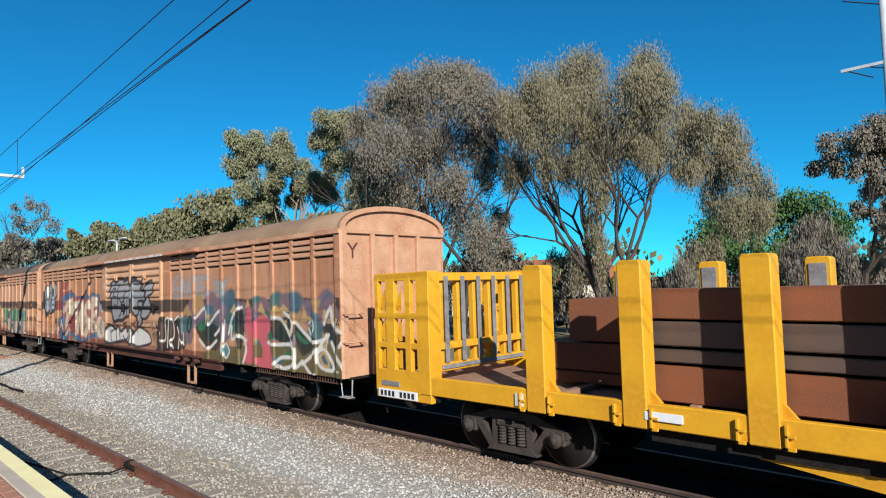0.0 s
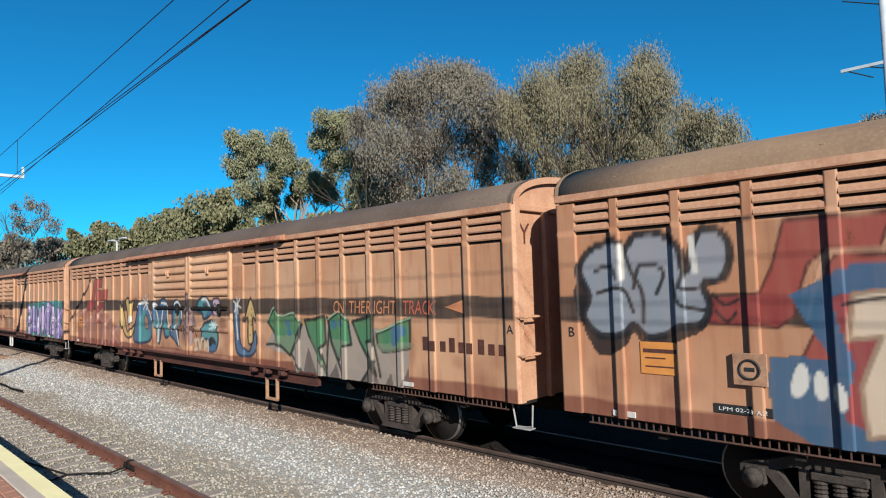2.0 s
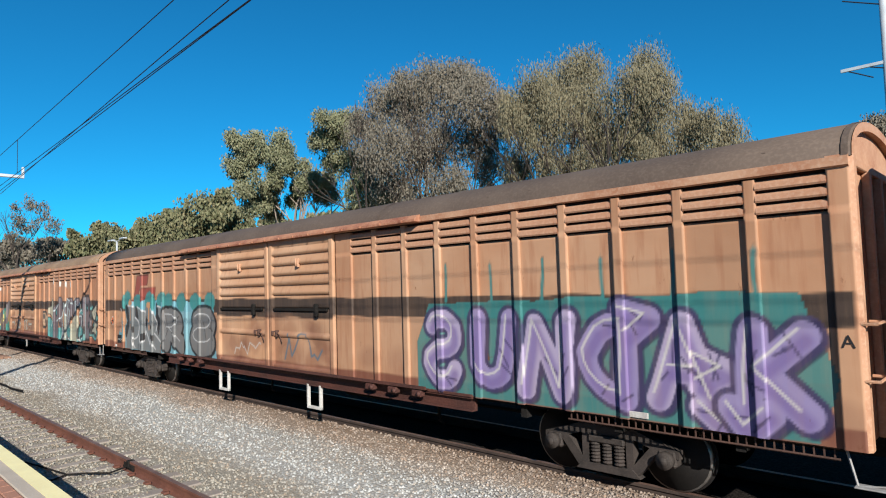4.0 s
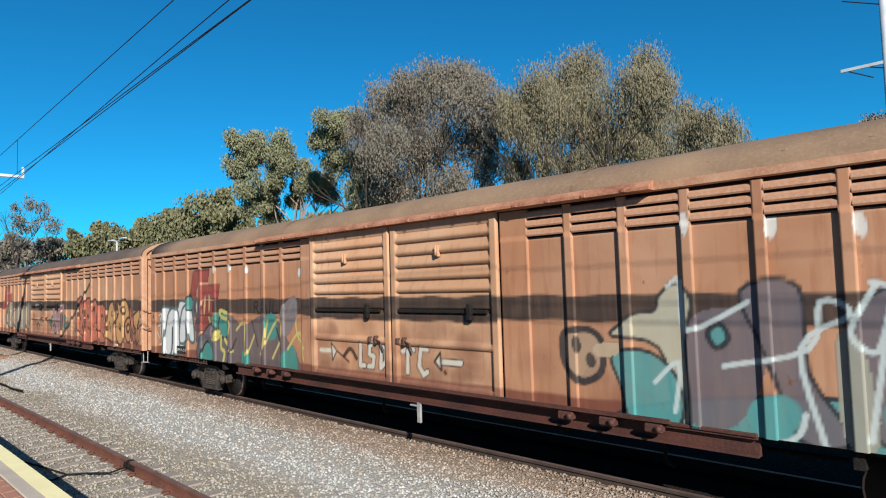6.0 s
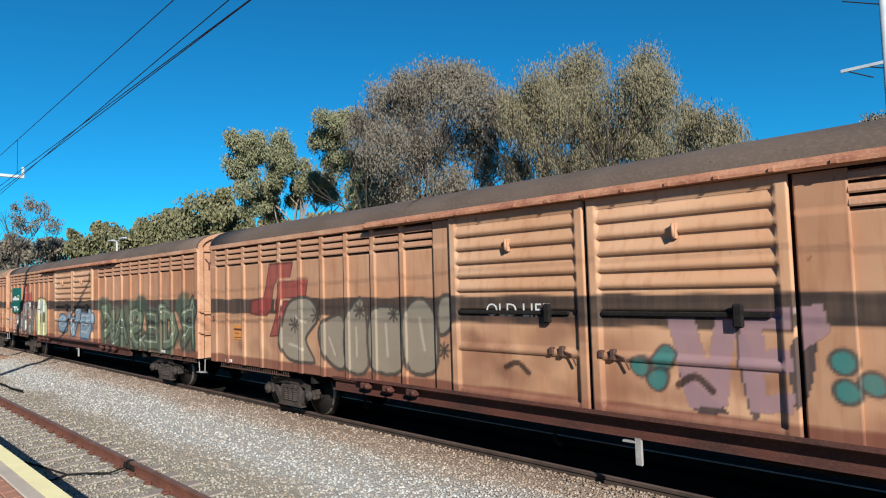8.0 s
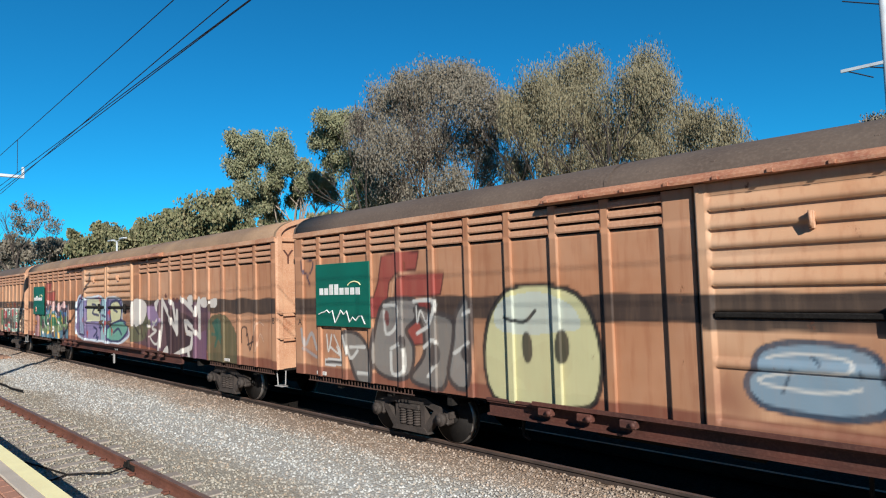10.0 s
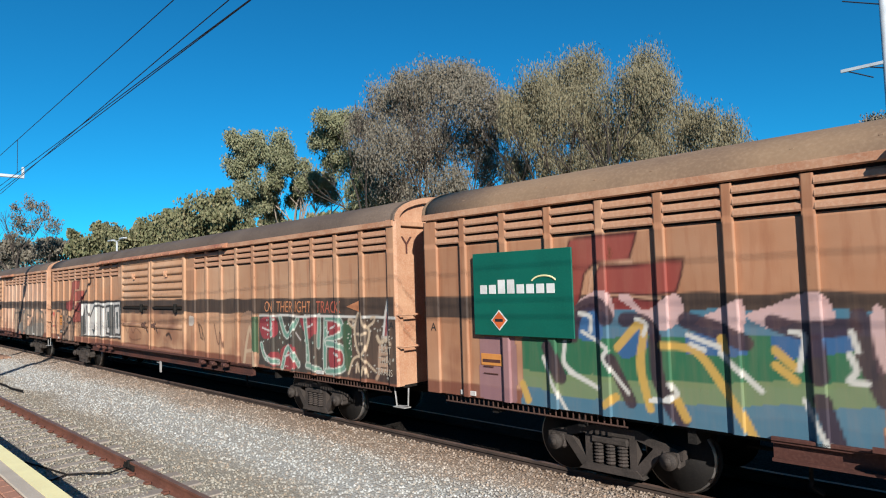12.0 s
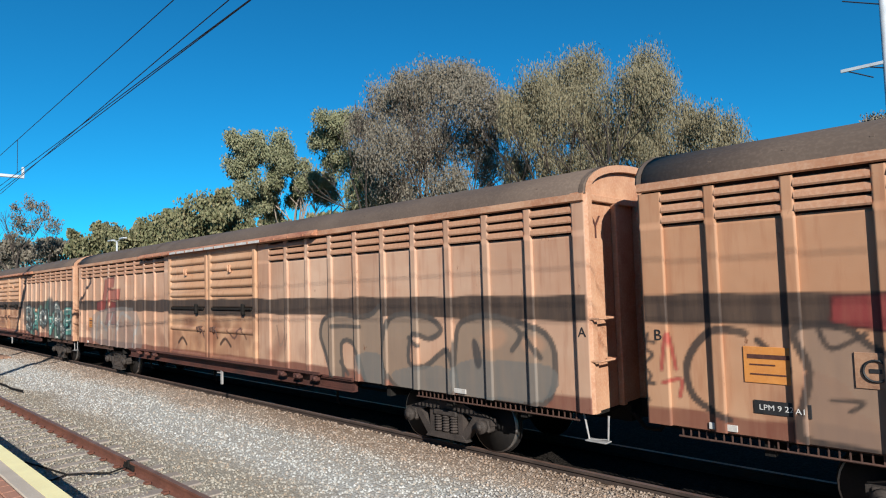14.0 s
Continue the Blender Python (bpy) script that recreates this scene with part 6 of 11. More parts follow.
    cv.form([(20.76, 1.93), (20.93, 2.06), (21.08, 1.9), (21.19, 1.78), (21.5, 1.78), (21.29, 1.58), (21.13, 1.52), (20.95, 1.72), (20.79, 1.75)], lin(30, 42, 40), None, 0.078)
    cv.form([(17.27, 2.19), (17.51, 2.26), (17.6, 1.78), (17.46, 1.3), (17.28, 1.59)], lin(30, 42, 40), None, 0.078)
    cv.form([(17.81, 2.32), (17.94, 2.2), (18.03, 1.86), (18.09, 1.58), (18.03, 1.07), (17.82, 0.99), (17.57, 1.14), (17.74, 1.62), (17.63, 1.79), (17.72, 2.08)], lin(206, 72, 92), None, 0.078)
    cv.form([(18.11, 1.95), (18.41, 2.09), (18.85, 1.95), (18.77, 1.73), (18.61, 1.56), (18.82, 1.44), (18.87, 0.92), (18.26, 0.93), (18.1, 1.13), (18.37, 1.16), (18.44, 1.38), (18.29, 1.59), (18.12, 1.64)], lin(206, 72, 92), None, 0.078)
    cv.form([(18.65, 1.67), (18.84, 1.79), (18.89, 1.6), (18.7, 1.56)], lin(28, 110, 74), None, 0.078)
    cv.form([(19.83, 1.79), (20.28, 1.56), (20.06, 1.56), (19.83, 1.68)], lin(28, 110, 74), None, 0.078)
    cv.form([(19.22, 1.19), (19.45, 1.37), (19.62, 1.39), (19.55, 1.27), (19.24, 1.12)], lin(28, 110, 74), None, 0.078)
    cv.form([(15.15, 1.82), (15.62, 2.0), (15.66, 1.77), (15.3, 1.65)], lin(28, 110, 74), None, 0.078)
    cv.form([(16.93, 1.75), (17.14, 1.98), (17.09, 1.64)], lin(28, 110, 74), None, 0.078)
    cv.form([(20.56, 1.38), (20.73, 1.46), (20.93, 1.37), (21.08, 1.18), (21.01, 1.06), (20.71, 1.09), (20.57, 1.2)], lin(40, 92, 118), WHITE, 0.078)
    cv.line([(20.62, 1.3), (20.77, 1.4), (20.94, 1.16), (20.75, 1.14), (20.62, 1.3)], 0.07, lin(190, 150, 84))
    cv.form([(18.93, 1.19), (19.19, 1.24), (19.24, 1.12), (18.98, 1.04)], lin(40, 92, 118), None, 0.078)
    cv.form([(16.57, 1.26), (16.7, 1.4), (16.87, 1.22), (16.69, 1.05)], lin(60, 130, 140), WHITE, 0.046)
    cv.line([(15.05, 1.99), (15.53, 2.24), (15.73, 2.11), (15.67, 1.83)], 0.077, lin(208, 206, 200))
    cv.line([(15.81, 1.84), (16.39, 2.18), (16.42, 1.8), (16.14, 1.59)], 0.077, lin(208, 206, 200))
    cv.line([(16.84, 1.63), (17.07, 2.07), (17.35, 2.23), (17.51, 2.26)], 0.077, lin(208, 206, 200))
    cv.line([(16.64, 1.93), (16.58, 1.48), (16.48, 1.16)], 0.077, lin(208, 206, 200))
    cv.line([(17.01, 1.82), (17.0, 1.51), (17.32, 1.62), (17.69, 1.5)], 0.077, lin(208, 206, 200))
    cv.line([(18.85, 2.05), (19.26, 2.01), (19.66, 1.53)], 0.077, lin(208, 206, 200))
    cv.line([(19.32, 2.17), (19.7, 1.98), (19.63, 1.7)], 0.077, lin(208, 206, 200))
    cv.line([(18.67, 1.51), (18.88, 1.47), (19.66, 1.48), (19.74, 1.06), (20.0, 1.18)], 0.077, lin(208, 206, 200))
    cv.line([(19.79, 1.98), (20.17, 1.74), (20.44, 1.59), (20.78, 1.66), (20.87, 1.76)], 0.077, lin(208, 206, 200))
    cv.line([(19.99, 1.12), (20.14, 1.2), (20.51, 1.42), (20.69, 1.52)], 0.077, lin(208, 206, 200))
    cv.line([(20.04, 1.14), (20.31, 0.94), (20.49, 0.95)], 0.077, lin(208, 206, 200))
    cv.line([(20.8, 1.97), (21.0, 2.28), (21.08, 1.98), (21.34, 1.81), (21.5, 1.8)], 0.077, lin(208, 206, 200))
    cv.line([(20.95, 1.76), (20.74, 1.62), (20.56, 1.42)], 0.077, lin(208, 206, 200))
    cv.line([(21.04, 1.62), (21.2, 1.4), (21.53, 1.08)], 0.077, lin(208, 206, 200))
    cv.line([(21.5, 1.76), (21.32, 1.54)], 0.077, lin(208, 206, 200))
    cv.line([(15.24, 1.43), (15.74, 1.23), (16.22, 1.46)], 0.077, lin(208, 206, 200))
    cv.line([(17.62, 1.49), (17.68, 1.26), (17.56, 1.02)], 0.077, lin(208, 206, 200))
    cv.line([(19.04, 1.02), (19.32, 1.0), (19.67, 1.09)], 0.077, lin(208, 206, 200))
    cv.line([(18.92, 1.06), (19.22, 1.22), (19.65, 1.24)], 0.077, lin(208, 206, 200))
    cv.line([(20.25, 1.95), (20.41, 2.03), (20.47, 1.87), (20.35, 1.72), (20.25, 1.86)], 0.035, WHITE)
    cv.line([(20.32, 1.93), (20.43, 1.89)], 0.028, WHITE)
    cv.line([(20.95, 1.76), (20.85, 1.45), (21.11, 1.14), (21.3, 1.08)], 0.035, WHITE)
    cv.blob(19.39, 1.97, 0.06, 0.05, lin(190, 150, 84), 0.9, 0.15)
    cv.blob(19.57, 1.77, 0.06, 0.05, lin(190, 150, 84), 0.9, 0.15)
    cv.blob(20.97, 2.04, 0.06, 0.05, lin(190, 150, 84), 0.9, 0.15)
    cv.blob(21.37, 1.67, 0.06, 0.05, lin(190, 150, 84), 0.9, 0.15)
    cv.blob(20.78, 1.53, 0.06, 0.05, lin(190, 150, 84), 0.9, 0.15)


def mural_2(cv):
    red_mark(cv)
    cv.form([(0.89, 1.89), (1.18, 2.12), (1.96, 2.23), (2.83, 2.14), (3.54, 2.2), (5.18, 1.52), (5.47, 0.9), (4.49, 0.87), (2.0, 0.96), (0.96, 1.03)], lin(128, 52, 46), None, 0.078, cover=0.6)
    cv.line([(1.79, 2.15), (0.98, 1.84), (1.34, 1.59), (1.95, 1.87)], 0.187, lin(176, 120, 104), cover=0.6)
    cv.line([(1.34, 1.48), (2.09, 1.02)], 0.187, lin(176, 120, 104), cover=0.6)
    cv.line([(1.96, 1.97), (2.25, 1.13), (2.67, 1.99), (2.93, 1.04)], 0.187, lin(176, 120, 104), cover=0.6)
    cv.line([(2.96, 1.76), (3.67, 2.11), (3.56, 1.05)], 0.187, lin(176, 120, 104), cover=0.6)
    cv.line([(3.82, 1.12), (3.91, 1.71), (4.36, 1.94), (3.97, 1.53), (4.26, 1.11)], 0.187, lin(176, 120, 104), cover=0.6)
    cv.line([(4.59, 1.86), (4.34, 1.46), (4.97, 1.59), (5.18, 1.44)], 0.187, lin(176, 120, 104), cover=0.6)
    cv.line([(4.73, 1.15), (5.08, 1.51), (5.41, 0.9)], 0.187, lin(176, 120, 104), cover=0.6)
    cv.line([(3.11, 1.95), (3.52, 1.78)], 0.187, lin(176, 120, 104), cover=0.6)
    cv.line([(1.88, 2.18), (0.89, 1.89), (1.34, 1.48), (2.03, 1.82), (1.85, 1.41)], 0.042, lin(196, 160, 140), cover=0.7)
    cv.line([(2.17, 1.22), (2.44, 1.94), (2.71, 1.17)], 0.042, lin(196, 160, 140), cover=0.7)
    cv.line([(3.01, 1.19), (3.18, 1.96), (3.66, 2.01), (3.62, 0.96)], 0.042, lin(196, 160, 140), cover=0.7)
    cv.line([(3.89, 1.08), (3.98, 1.71), (4.77, 1.96), (5.19, 1.68), (4.74, 1.41), (5.17, 1.11)], 0.042, lin(196, 160, 140), cover=0.7)
    cv.form([(5.43, 2.42), (5.72, 2.02), (5.98, 1.49), (6.52, 1.68), (6.69, 1.76), (6.33, 1.33), (5.83, 1.33), (5.5, 1.62), (5.38, 2.01)], lin(196, 160, 92), BLACK, 0.07)
    cv.form([(5.83, 2.49), (6.21, 2.53), (6.25, 2.38), (6.51, 2.45), (6.41, 2.12), (6.33, 1.78), (6.06, 1.73), (5.96, 2.11)], lin(200, 164, 90), BLACK, 0.062)
    cv.form([(6.04, 1.94), (6.34, 1.98), (6.33, 1.78), (6.08, 1.74)], lin(220, 214, 196), None, 0.078)
    cv.line([(6.51, 2.41), (6.69, 2.52), (6.73, 2.45)], 0.028, BLACK)
    cv.line([(6.46, 2.23), (6.63, 2.3)], 0.028, BLACK)
    cv.form([(6.52, 1.25), (6.69, 1.85), (6.93, 2.28), (7.5, 2.41), (7.85, 2.19), (8.07, 1.96), (8.17, 1.67), (8.01, 1.33), (7.61, 1.21), (6.93, 1.18)], lin(38, 98, 138), lin(26, 52, 74), 0.078)
    cv.form([(6.95, 1.6), (7.15, 2.06), (7.41, 2.22), (7.48, 2.07), (7.39, 1.75), (7.63, 1.58), (7.87, 1.65), (7.97, 1.42), (7.61, 1.26), (7.02, 1.25)], lin(52, 140, 146), None, 0.078)
    cv.form([(7.4, 1.94), (7.56, 2.01), (7.7, 1.83), (7.69, 1.64), (7.47, 1.63)], lin(160, 120, 96), BLACK, 0.031)
    cv.line([(6.84, 2.25), (7.07, 2.35), (7.37, 2.38)], 0.063, WHITE)
    cv.line([(7.61, 2.22), (7.89, 2.13), (8.05, 1.9)], 0.063, WHITE)
    cv.line([(7.27, 2.54), (7.73, 2.22)], 0.042, WHITE)
    cv.line([(7.73, 2.56), (7.32, 2.19)], 0.042, WHITE)
    cv.line([(7.51, 2.63), (7.53, 2.16)], 0.042, WHITE)
    cv.line([(7.16, 2.41), (7.82, 2.36)], 0.042, WHITE)
    cv.form([(8.16, 2.35), (8.49, 2.38), (8.44, 2.09), (8.77, 2.46), (9.16, 2.4), (9.2, 1.83), (9.37, 1.52), (9.05, 1.42), (8.88, 1.87), (8.72, 1.36), (8.58, 1.24), (8.39, 1.68), (8.29, 1.85)], lin(38, 98, 138), lin(26, 52, 74), 0.078)
    cv.form([(8.32, 1.79), (8.47, 1.94), (8.75, 1.87), (8.58, 1.35), (8.42, 1.57)], lin(52, 140, 146), None, 0.078)
    cv.form([(8.94, 1.88), (9.26, 1.78), (9.42, 1.47), (9.12, 1.53)], lin(52, 140, 146), None, 0.078)
    cv.form([(9.55, 2.11), (9.65, 2.4), (9.93, 2.46), (10.17, 2.27), (10.17, 1.93), (10.0, 1.67), (9.95, 1.26), (9.65, 1.39), (9.37, 1.52), (9.56, 1.8)], lin(38, 98, 138), lin(26, 52, 74), 0.078)
    cv.form([(9.72, 2.11), (9.92, 2.19), (10.05, 2.07), (10.01, 1.77), (9.78, 1.7), (9.68, 1.85)], lin(52, 140, 146), None, 0.078)
    cv.form([(9.77, 2.04), (9.94, 2.07), (9.96, 1.87), (9.82, 1.78)], lin(176, 128, 98), None, 0.078)
    cv.line([(8.49, 2.32), (8.31, 2.35), (8.58, 1.92), (8.51, 1.29)], 0.063, WHITE)
    cv.line([(8.8, 2.37), (9.16, 2.35)], 0.063, WHITE)
    cv.line([(8.89, 2.15), (8.8, 1.7)], 0.063, WHITE)
    cv.line([(9.22, 2.29), (9.26, 1.89), (9.49, 1.64)], 0.063, WHITE)
    cv.line([(9.7, 2.35), (9.93, 2.42), (10.14, 2.22), (10.15, 1.97)], 0.063, WHITE)
    cv.line([(9.79, 1.76), (9.93, 1.41), (9.98, 1.27)], 0.063, WHITE)
    cv.line([(8.63, 1.69), (8.58, 1.29)], 0.063, WHITE)
    cv.form([(10.51, 2.59), (10.61, 2.56), (10.6, 2.23), (10.72, 1.99), (10.62, 1.75), (10.52, 1.84), (10.57, 2.28)], lin(142, 116, 122), BLACK, 0.046)
    cv.form([(10.8, 2.09), (10.96, 2.05), (10.99, 1.82), (10.85, 1.68), (10.85, 1.35), (10.76, 1.3), (10.76, 1.76)], lin(142, 116, 122), None, 0.078)
    cv.line([(10.35, 2.22), (10.55, 2.25)], 0.077, lin(120, 98, 104))
    cv.line([(10.26, 2.08), (10.32, 1.79), (10.23, 1.49)], 0.077, lin(120, 98, 104))
    cv.line([(10.57, 1.7), (10.54, 1.28)], 0.077, lin(120, 98, 104))
    cv.line([(10.43, 1.98), (10.57, 1.85)], 0.077, lin(120, 98, 104))
    cv.line([(10.74, 2.23), (10.87, 2.09), (11.07, 1.74)], 0.077, lin(120, 98, 104))
    cv.line([(10.37, 1.79), (10.56, 1.66)], 0.077, lin(120, 98, 104))
    cv.line([(10.33, 1.93), (10.44, 1.7), (10.33, 1.45)], 0.077, lin(120, 98, 104))
    cv.line([(10.4, 2.25), (10.54, 2.16), (10.74, 2.28)], 0.049, BLACK)
    cv.line([(10.11, 1.77), (10.32, 1.74), (10.61, 1.56)], 0.042, BLACK)
    cv.form([(11.1, 2.19), (11.18, 2.42), (11.41, 2.51), (11.69, 2.5), (11.91, 2.33), (11.94, 2.16), (11.78, 2.03), (11.5, 1.98), (11.43, 2.11), (11.27, 2.17)], lin(52, 140, 146), lin(26, 52, 74), 0.078)
    cv.form([(11.65, 2.41), (11.87, 2.37), (11.92, 2.14), (11.7, 2.03), (11.57, 2.07), (11.75, 2.2)], lin(38, 98, 138), None, 0.078)
    cv.form([(11.45, 2.37), (11.68, 2.35), (11.66, 2.24), (11.48, 2.28)], lin(60, 62, 70), None, 0.078)
    cv.line([(11.41, 2.46), (11.65, 2.46), (11.83, 2.28)], 0.07, WHITE)
    cv.form([(11.5, 1.85), (11.73, 1.9), (11.96, 1.92), (12.2, 1.81), (12.28, 1.58), (12.24, 1.34), (12.06, 1.2), (11.77, 1.2), (11.71, 1.48), (11.43, 1.41), (11.36, 1.58)], lin(52, 140, 146), lin(26, 52, 74), 0.078)
    cv.form([(11.71, 1.44), (12.01, 1.51), (12.21, 1.41), (12.13, 1.22), (11.81, 1.2)], lin(38, 98, 138), None, 0.078)
    cv.form([(11.75, 1.44), (11.9, 1.55), (12.08, 1.52), (12.17, 1.37), (12.0, 1.39), (11.85, 1.29)], lin(34, 34, 40), None, 0.078)
    cv.line([(11.82, 1.83), (12.23, 1.83)], 0.042, lin(190, 220, 216))
    cv.line([(12.03, 1.96), (12.03, 1.7)], 0.042, lin(190, 220, 216))
    cv.line([(11.92, 1.91), (12.16, 1.75)], 0.042, lin(190, 220, 216))
    cv.line([(11.89, 1.73), (12.19, 1.93)], 0.042, lin(190, 220, 216))
    cv.form([(12.01, 2.43), (12.1, 2.5), (12.3, 2.49), (12.4, 2.37), (12.35, 2.13), (12.18, 2.05), (12.04, 2.08), (12.01, 2.25)], lin(186, 156, 176), lin(60, 50, 60), 0.062)
    cv.line([(12.05, 2.31), (12.13, 2.37), (12.21, 2.31), (12.33, 2.31)], 0.042, BLACK)
    cv.line([(12.12, 2.21), (12.22, 2.15), (12.3, 2.21)], 0.042, BLACK)
    cv.form([(12.0, 2.06), (12.35, 2.05), (12.34, 1.93), (12.03, 1.94)], lin(196, 150, 120), None, 0.078)
    cv.line([(10.96, 1.41), (11.12, 1.43)], 0.084, lin(196, 176, 150))
    cv.line([(11.03, 1.42), (11.02, 1.19)], 0.084, lin(196, 176, 150))
    cv.line([(10.96, 1.18), (11.11, 1.2)], 0.084, lin(196, 176, 150))
    cv.line([(11.19, 1.43), (11.26, 1.2), (11.35, 1.43), (11.44, 1.46)], 0.084, lin(196, 176, 150))
    cv.line([(11.52, 1.19), (11.55, 1.42), (11.62, 1.26), (11.73, 1.44), (11.73, 1.19)], 0.084, lin(196, 176, 150))
    cv.form([(13.07, 2.42), (13.33, 2.18), (13.39, 1.45), (13.73, 1.28), (13.99, 1.73), (14.16, 1.51), (13.82, 1.18), (13.23, 1.2), (13.1, 1.76)], lin(38, 98, 138), lin(26, 52, 74), 0.062)
    cv.line([(13.18, 2.34), (13.26, 1.53)], 0.056, WHITE)
    cv.line([(13.07, 2.42), (13.43, 2.26)], 0.035, WHITE)
    cv.line([(13.39, 2.48), (13.11, 2.17)], 0.035, WHITE)
    cv.line([(13.24, 2.52), (13.29, 2.13)], 0.035, WHITE)
    cv.form([(13.81, 2.49), (14.06, 1.96), (13.88, 2.03), (13.91, 1.53), (13.69, 1.48), (13.67, 2.02), (13.52, 1.98)], lin(200, 166, 96), BLACK, 0.062)
    cv.blob(13.82, 2.22, 0.02, 0.025, BLACK, 0.9, 0.15)
    cv.blob(13.82, 2.07, 0.02, 0.025, BLACK, 0.9, 0.15)
    cv.blob(13.81, 1.87, 0.02, 0.025, BLACK, 0.9, 0.15)
    cv.blob(13.8, 1.68, 0.02, 0.025, BLACK, 0.9, 0.15)
    cv.form([(14.45, 1.43), (14.8, 1.8), (15.81, 1.93), (17.58, 1.99), (18.4, 1.92), (19.15, 1.99), (19.08, 0.94), (18.4, 0.92), (16.61, 0.86), (15.71, 0.86), (15.47, 1.25)], lin(150, 140, 130), None, 0.078, sharp=True)
    cv.form([(15.93, 0.98), (16.11, 1.49), (16.42, 0.95)], lin(94, 84, 82), None, 0.078, sharp=True)
    cv.form([(17.79, 0.92), (18.13, 1.31), (18.3, 0.97)], lin(94, 84, 82), None, 0.078, sharp=True)
    cv.form([(18.46, 0.93), (18.64, 1.18), (18.69, 0.93)], lin(94, 84, 82), None, 0.078, sharp=True)
    cv.form([(18.9, 0.96), (19.11, 1.33), (19.09, 0.96)], lin(94, 84, 82), None, 0.078, sharp=True)
    cv.form([(16.81, 0.94), (17.06, 1.23), (17.16, 0.95)], lin(94, 84, 82), None, 0.078, sharp=True)
    cv.form([(14.55, 1.97), (14.8, 2.25), (15.06, 2.08), (15.57, 2.16), (15.86, 1.97), (15.79, 1.63), (15.42, 1.27), (15.01, 1.5), (14.8, 1.75)], lin(48, 124, 80), lin(34, 42, 40), 0.062, sharp=True)
    cv.form([(16.0, 2.03), (16.41, 2.06), (16.67, 2.1), (16.73, 1.61), (16.54, 1.48), (16.77, 0.96), (16.5, 1.29), (16.13, 1.73)], lin(48, 124, 80), lin(34, 42, 40), 0.062, sharp=True)
    cv.form([(16.79, 2.02), (17.15, 2.2), (17.44, 2.06), (17.53, 1.6), (17.21, 1.54), (17.15, 1.3), (16.89, 1.65)], lin(48, 124, 80), lin(34, 42, 40), 0.062, sharp=True)
    cv.form([(17.58, 2.03), (18.18, 2.16), (18.19, 1.71), (17.97, 1.67), (18.23, 1.08), (17.78, 1.67)], lin(48, 124, 80), lin(34, 42, 40), 0.062, sharp=True)
    cv.form([(18.28, 1.85), (18.63, 1.93), (19.15, 2.11), (19.12, 1.6), (18.44, 1.53), (18.3, 1.65)], lin(48, 124, 80), lin(34, 42, 40), 0.062, sharp=True)
    cv.form([(14.79, 1.6), (15.43, 1.29), (15.79, 1.63), (15.65, 1.71)], lin(120, 136, 112), None, 0.078, cover=0.6)
    cv.form([(16.21, 1.66), (16.7, 1.12), (16.77, 0.96)], lin(120, 136, 112), None, 0.078, cover=0.6)
    cv.form([(16.89, 1.66), (17.49, 1.63), (17.19, 1.52), (17.15, 1.31)], lin(120, 136, 112), None, 0.078, cover=0.6)
    cv.form([(18.3, 1.66), (19.13, 1.69), (19.12, 1.6), (18.44, 1.53)], lin(120, 136, 112), None, 0.078, cover=0.6)
    cv.line([(15.48, 1.3), (15.9, 0.93)], 0.063, lin(34, 42, 40))
    cv.line([(16.89, 1.63), (17.25, 1.04)], 0.063, lin(34, 42, 40))
    cv.line([(18.19, 1.68), (18.34, 1.07)], 0.063, lin(34, 42, 40))
    cv.line([(17.79, 0.92), (18.17, 1.32)], 0.063, lin(34, 42, 40))
    cv.line([(14.49, 1.47), (14.95, 1.48), (15.42, 1.27)], 0.063, lin(34, 42, 40))
    cv.line([(15.42, 1.27), (15.9, 1.93)], 0.063, lin(34, 42, 40))
    cv.line([(16.75, 2.08), (16.82, 1.89), (16.73, 0.95)], 0.063, lin(34, 42, 40))
    cv.blob(15.37, 1.95, 0.1, 0.09, lin(34, 100, 136), 0.9, 0.15)
    cv.blob(15.41, 1.77, 0.1, 0.09, lin(34, 100, 136), 0.9, 0.15)
    cv.blob(16.95, 1.92, 0.1, 0.09, lin(34, 100, 136), 0.9, 0.15)
    cv.blob(17.22, 1.98, 0.1, 0.09, lin(34, 100, 136), 0.9, 0.15)
    cv.blob(18.74, 1.85, 0.1, 0.09, lin(34, 100, 136), 0.9, 0.15)
    cv.blob(18.9, 1.84, 0.1, 0.09, lin(34, 100, 136), 0.9, 0.15)
    cv.blob(18.78, 1.74, 0.1, 0.09, lin(34, 100, 136), 0.9, 0.15)
    cv.line([(14.55, 1.99), (14.8, 2.27), (15.06, 2.09), (15.57, 2.17), (15.86, 1.99)], 0.028, lin(150, 190, 150))
    cv.line([(16.79, 2.04), (17.15, 2.21), (17.44, 2.07)], 0.028, lin(150, 190, 150))
    cv.line([(18.28, 1.87), (18.63, 1.95), (19.15, 2.12)], 0.028, lin(150, 190, 150))


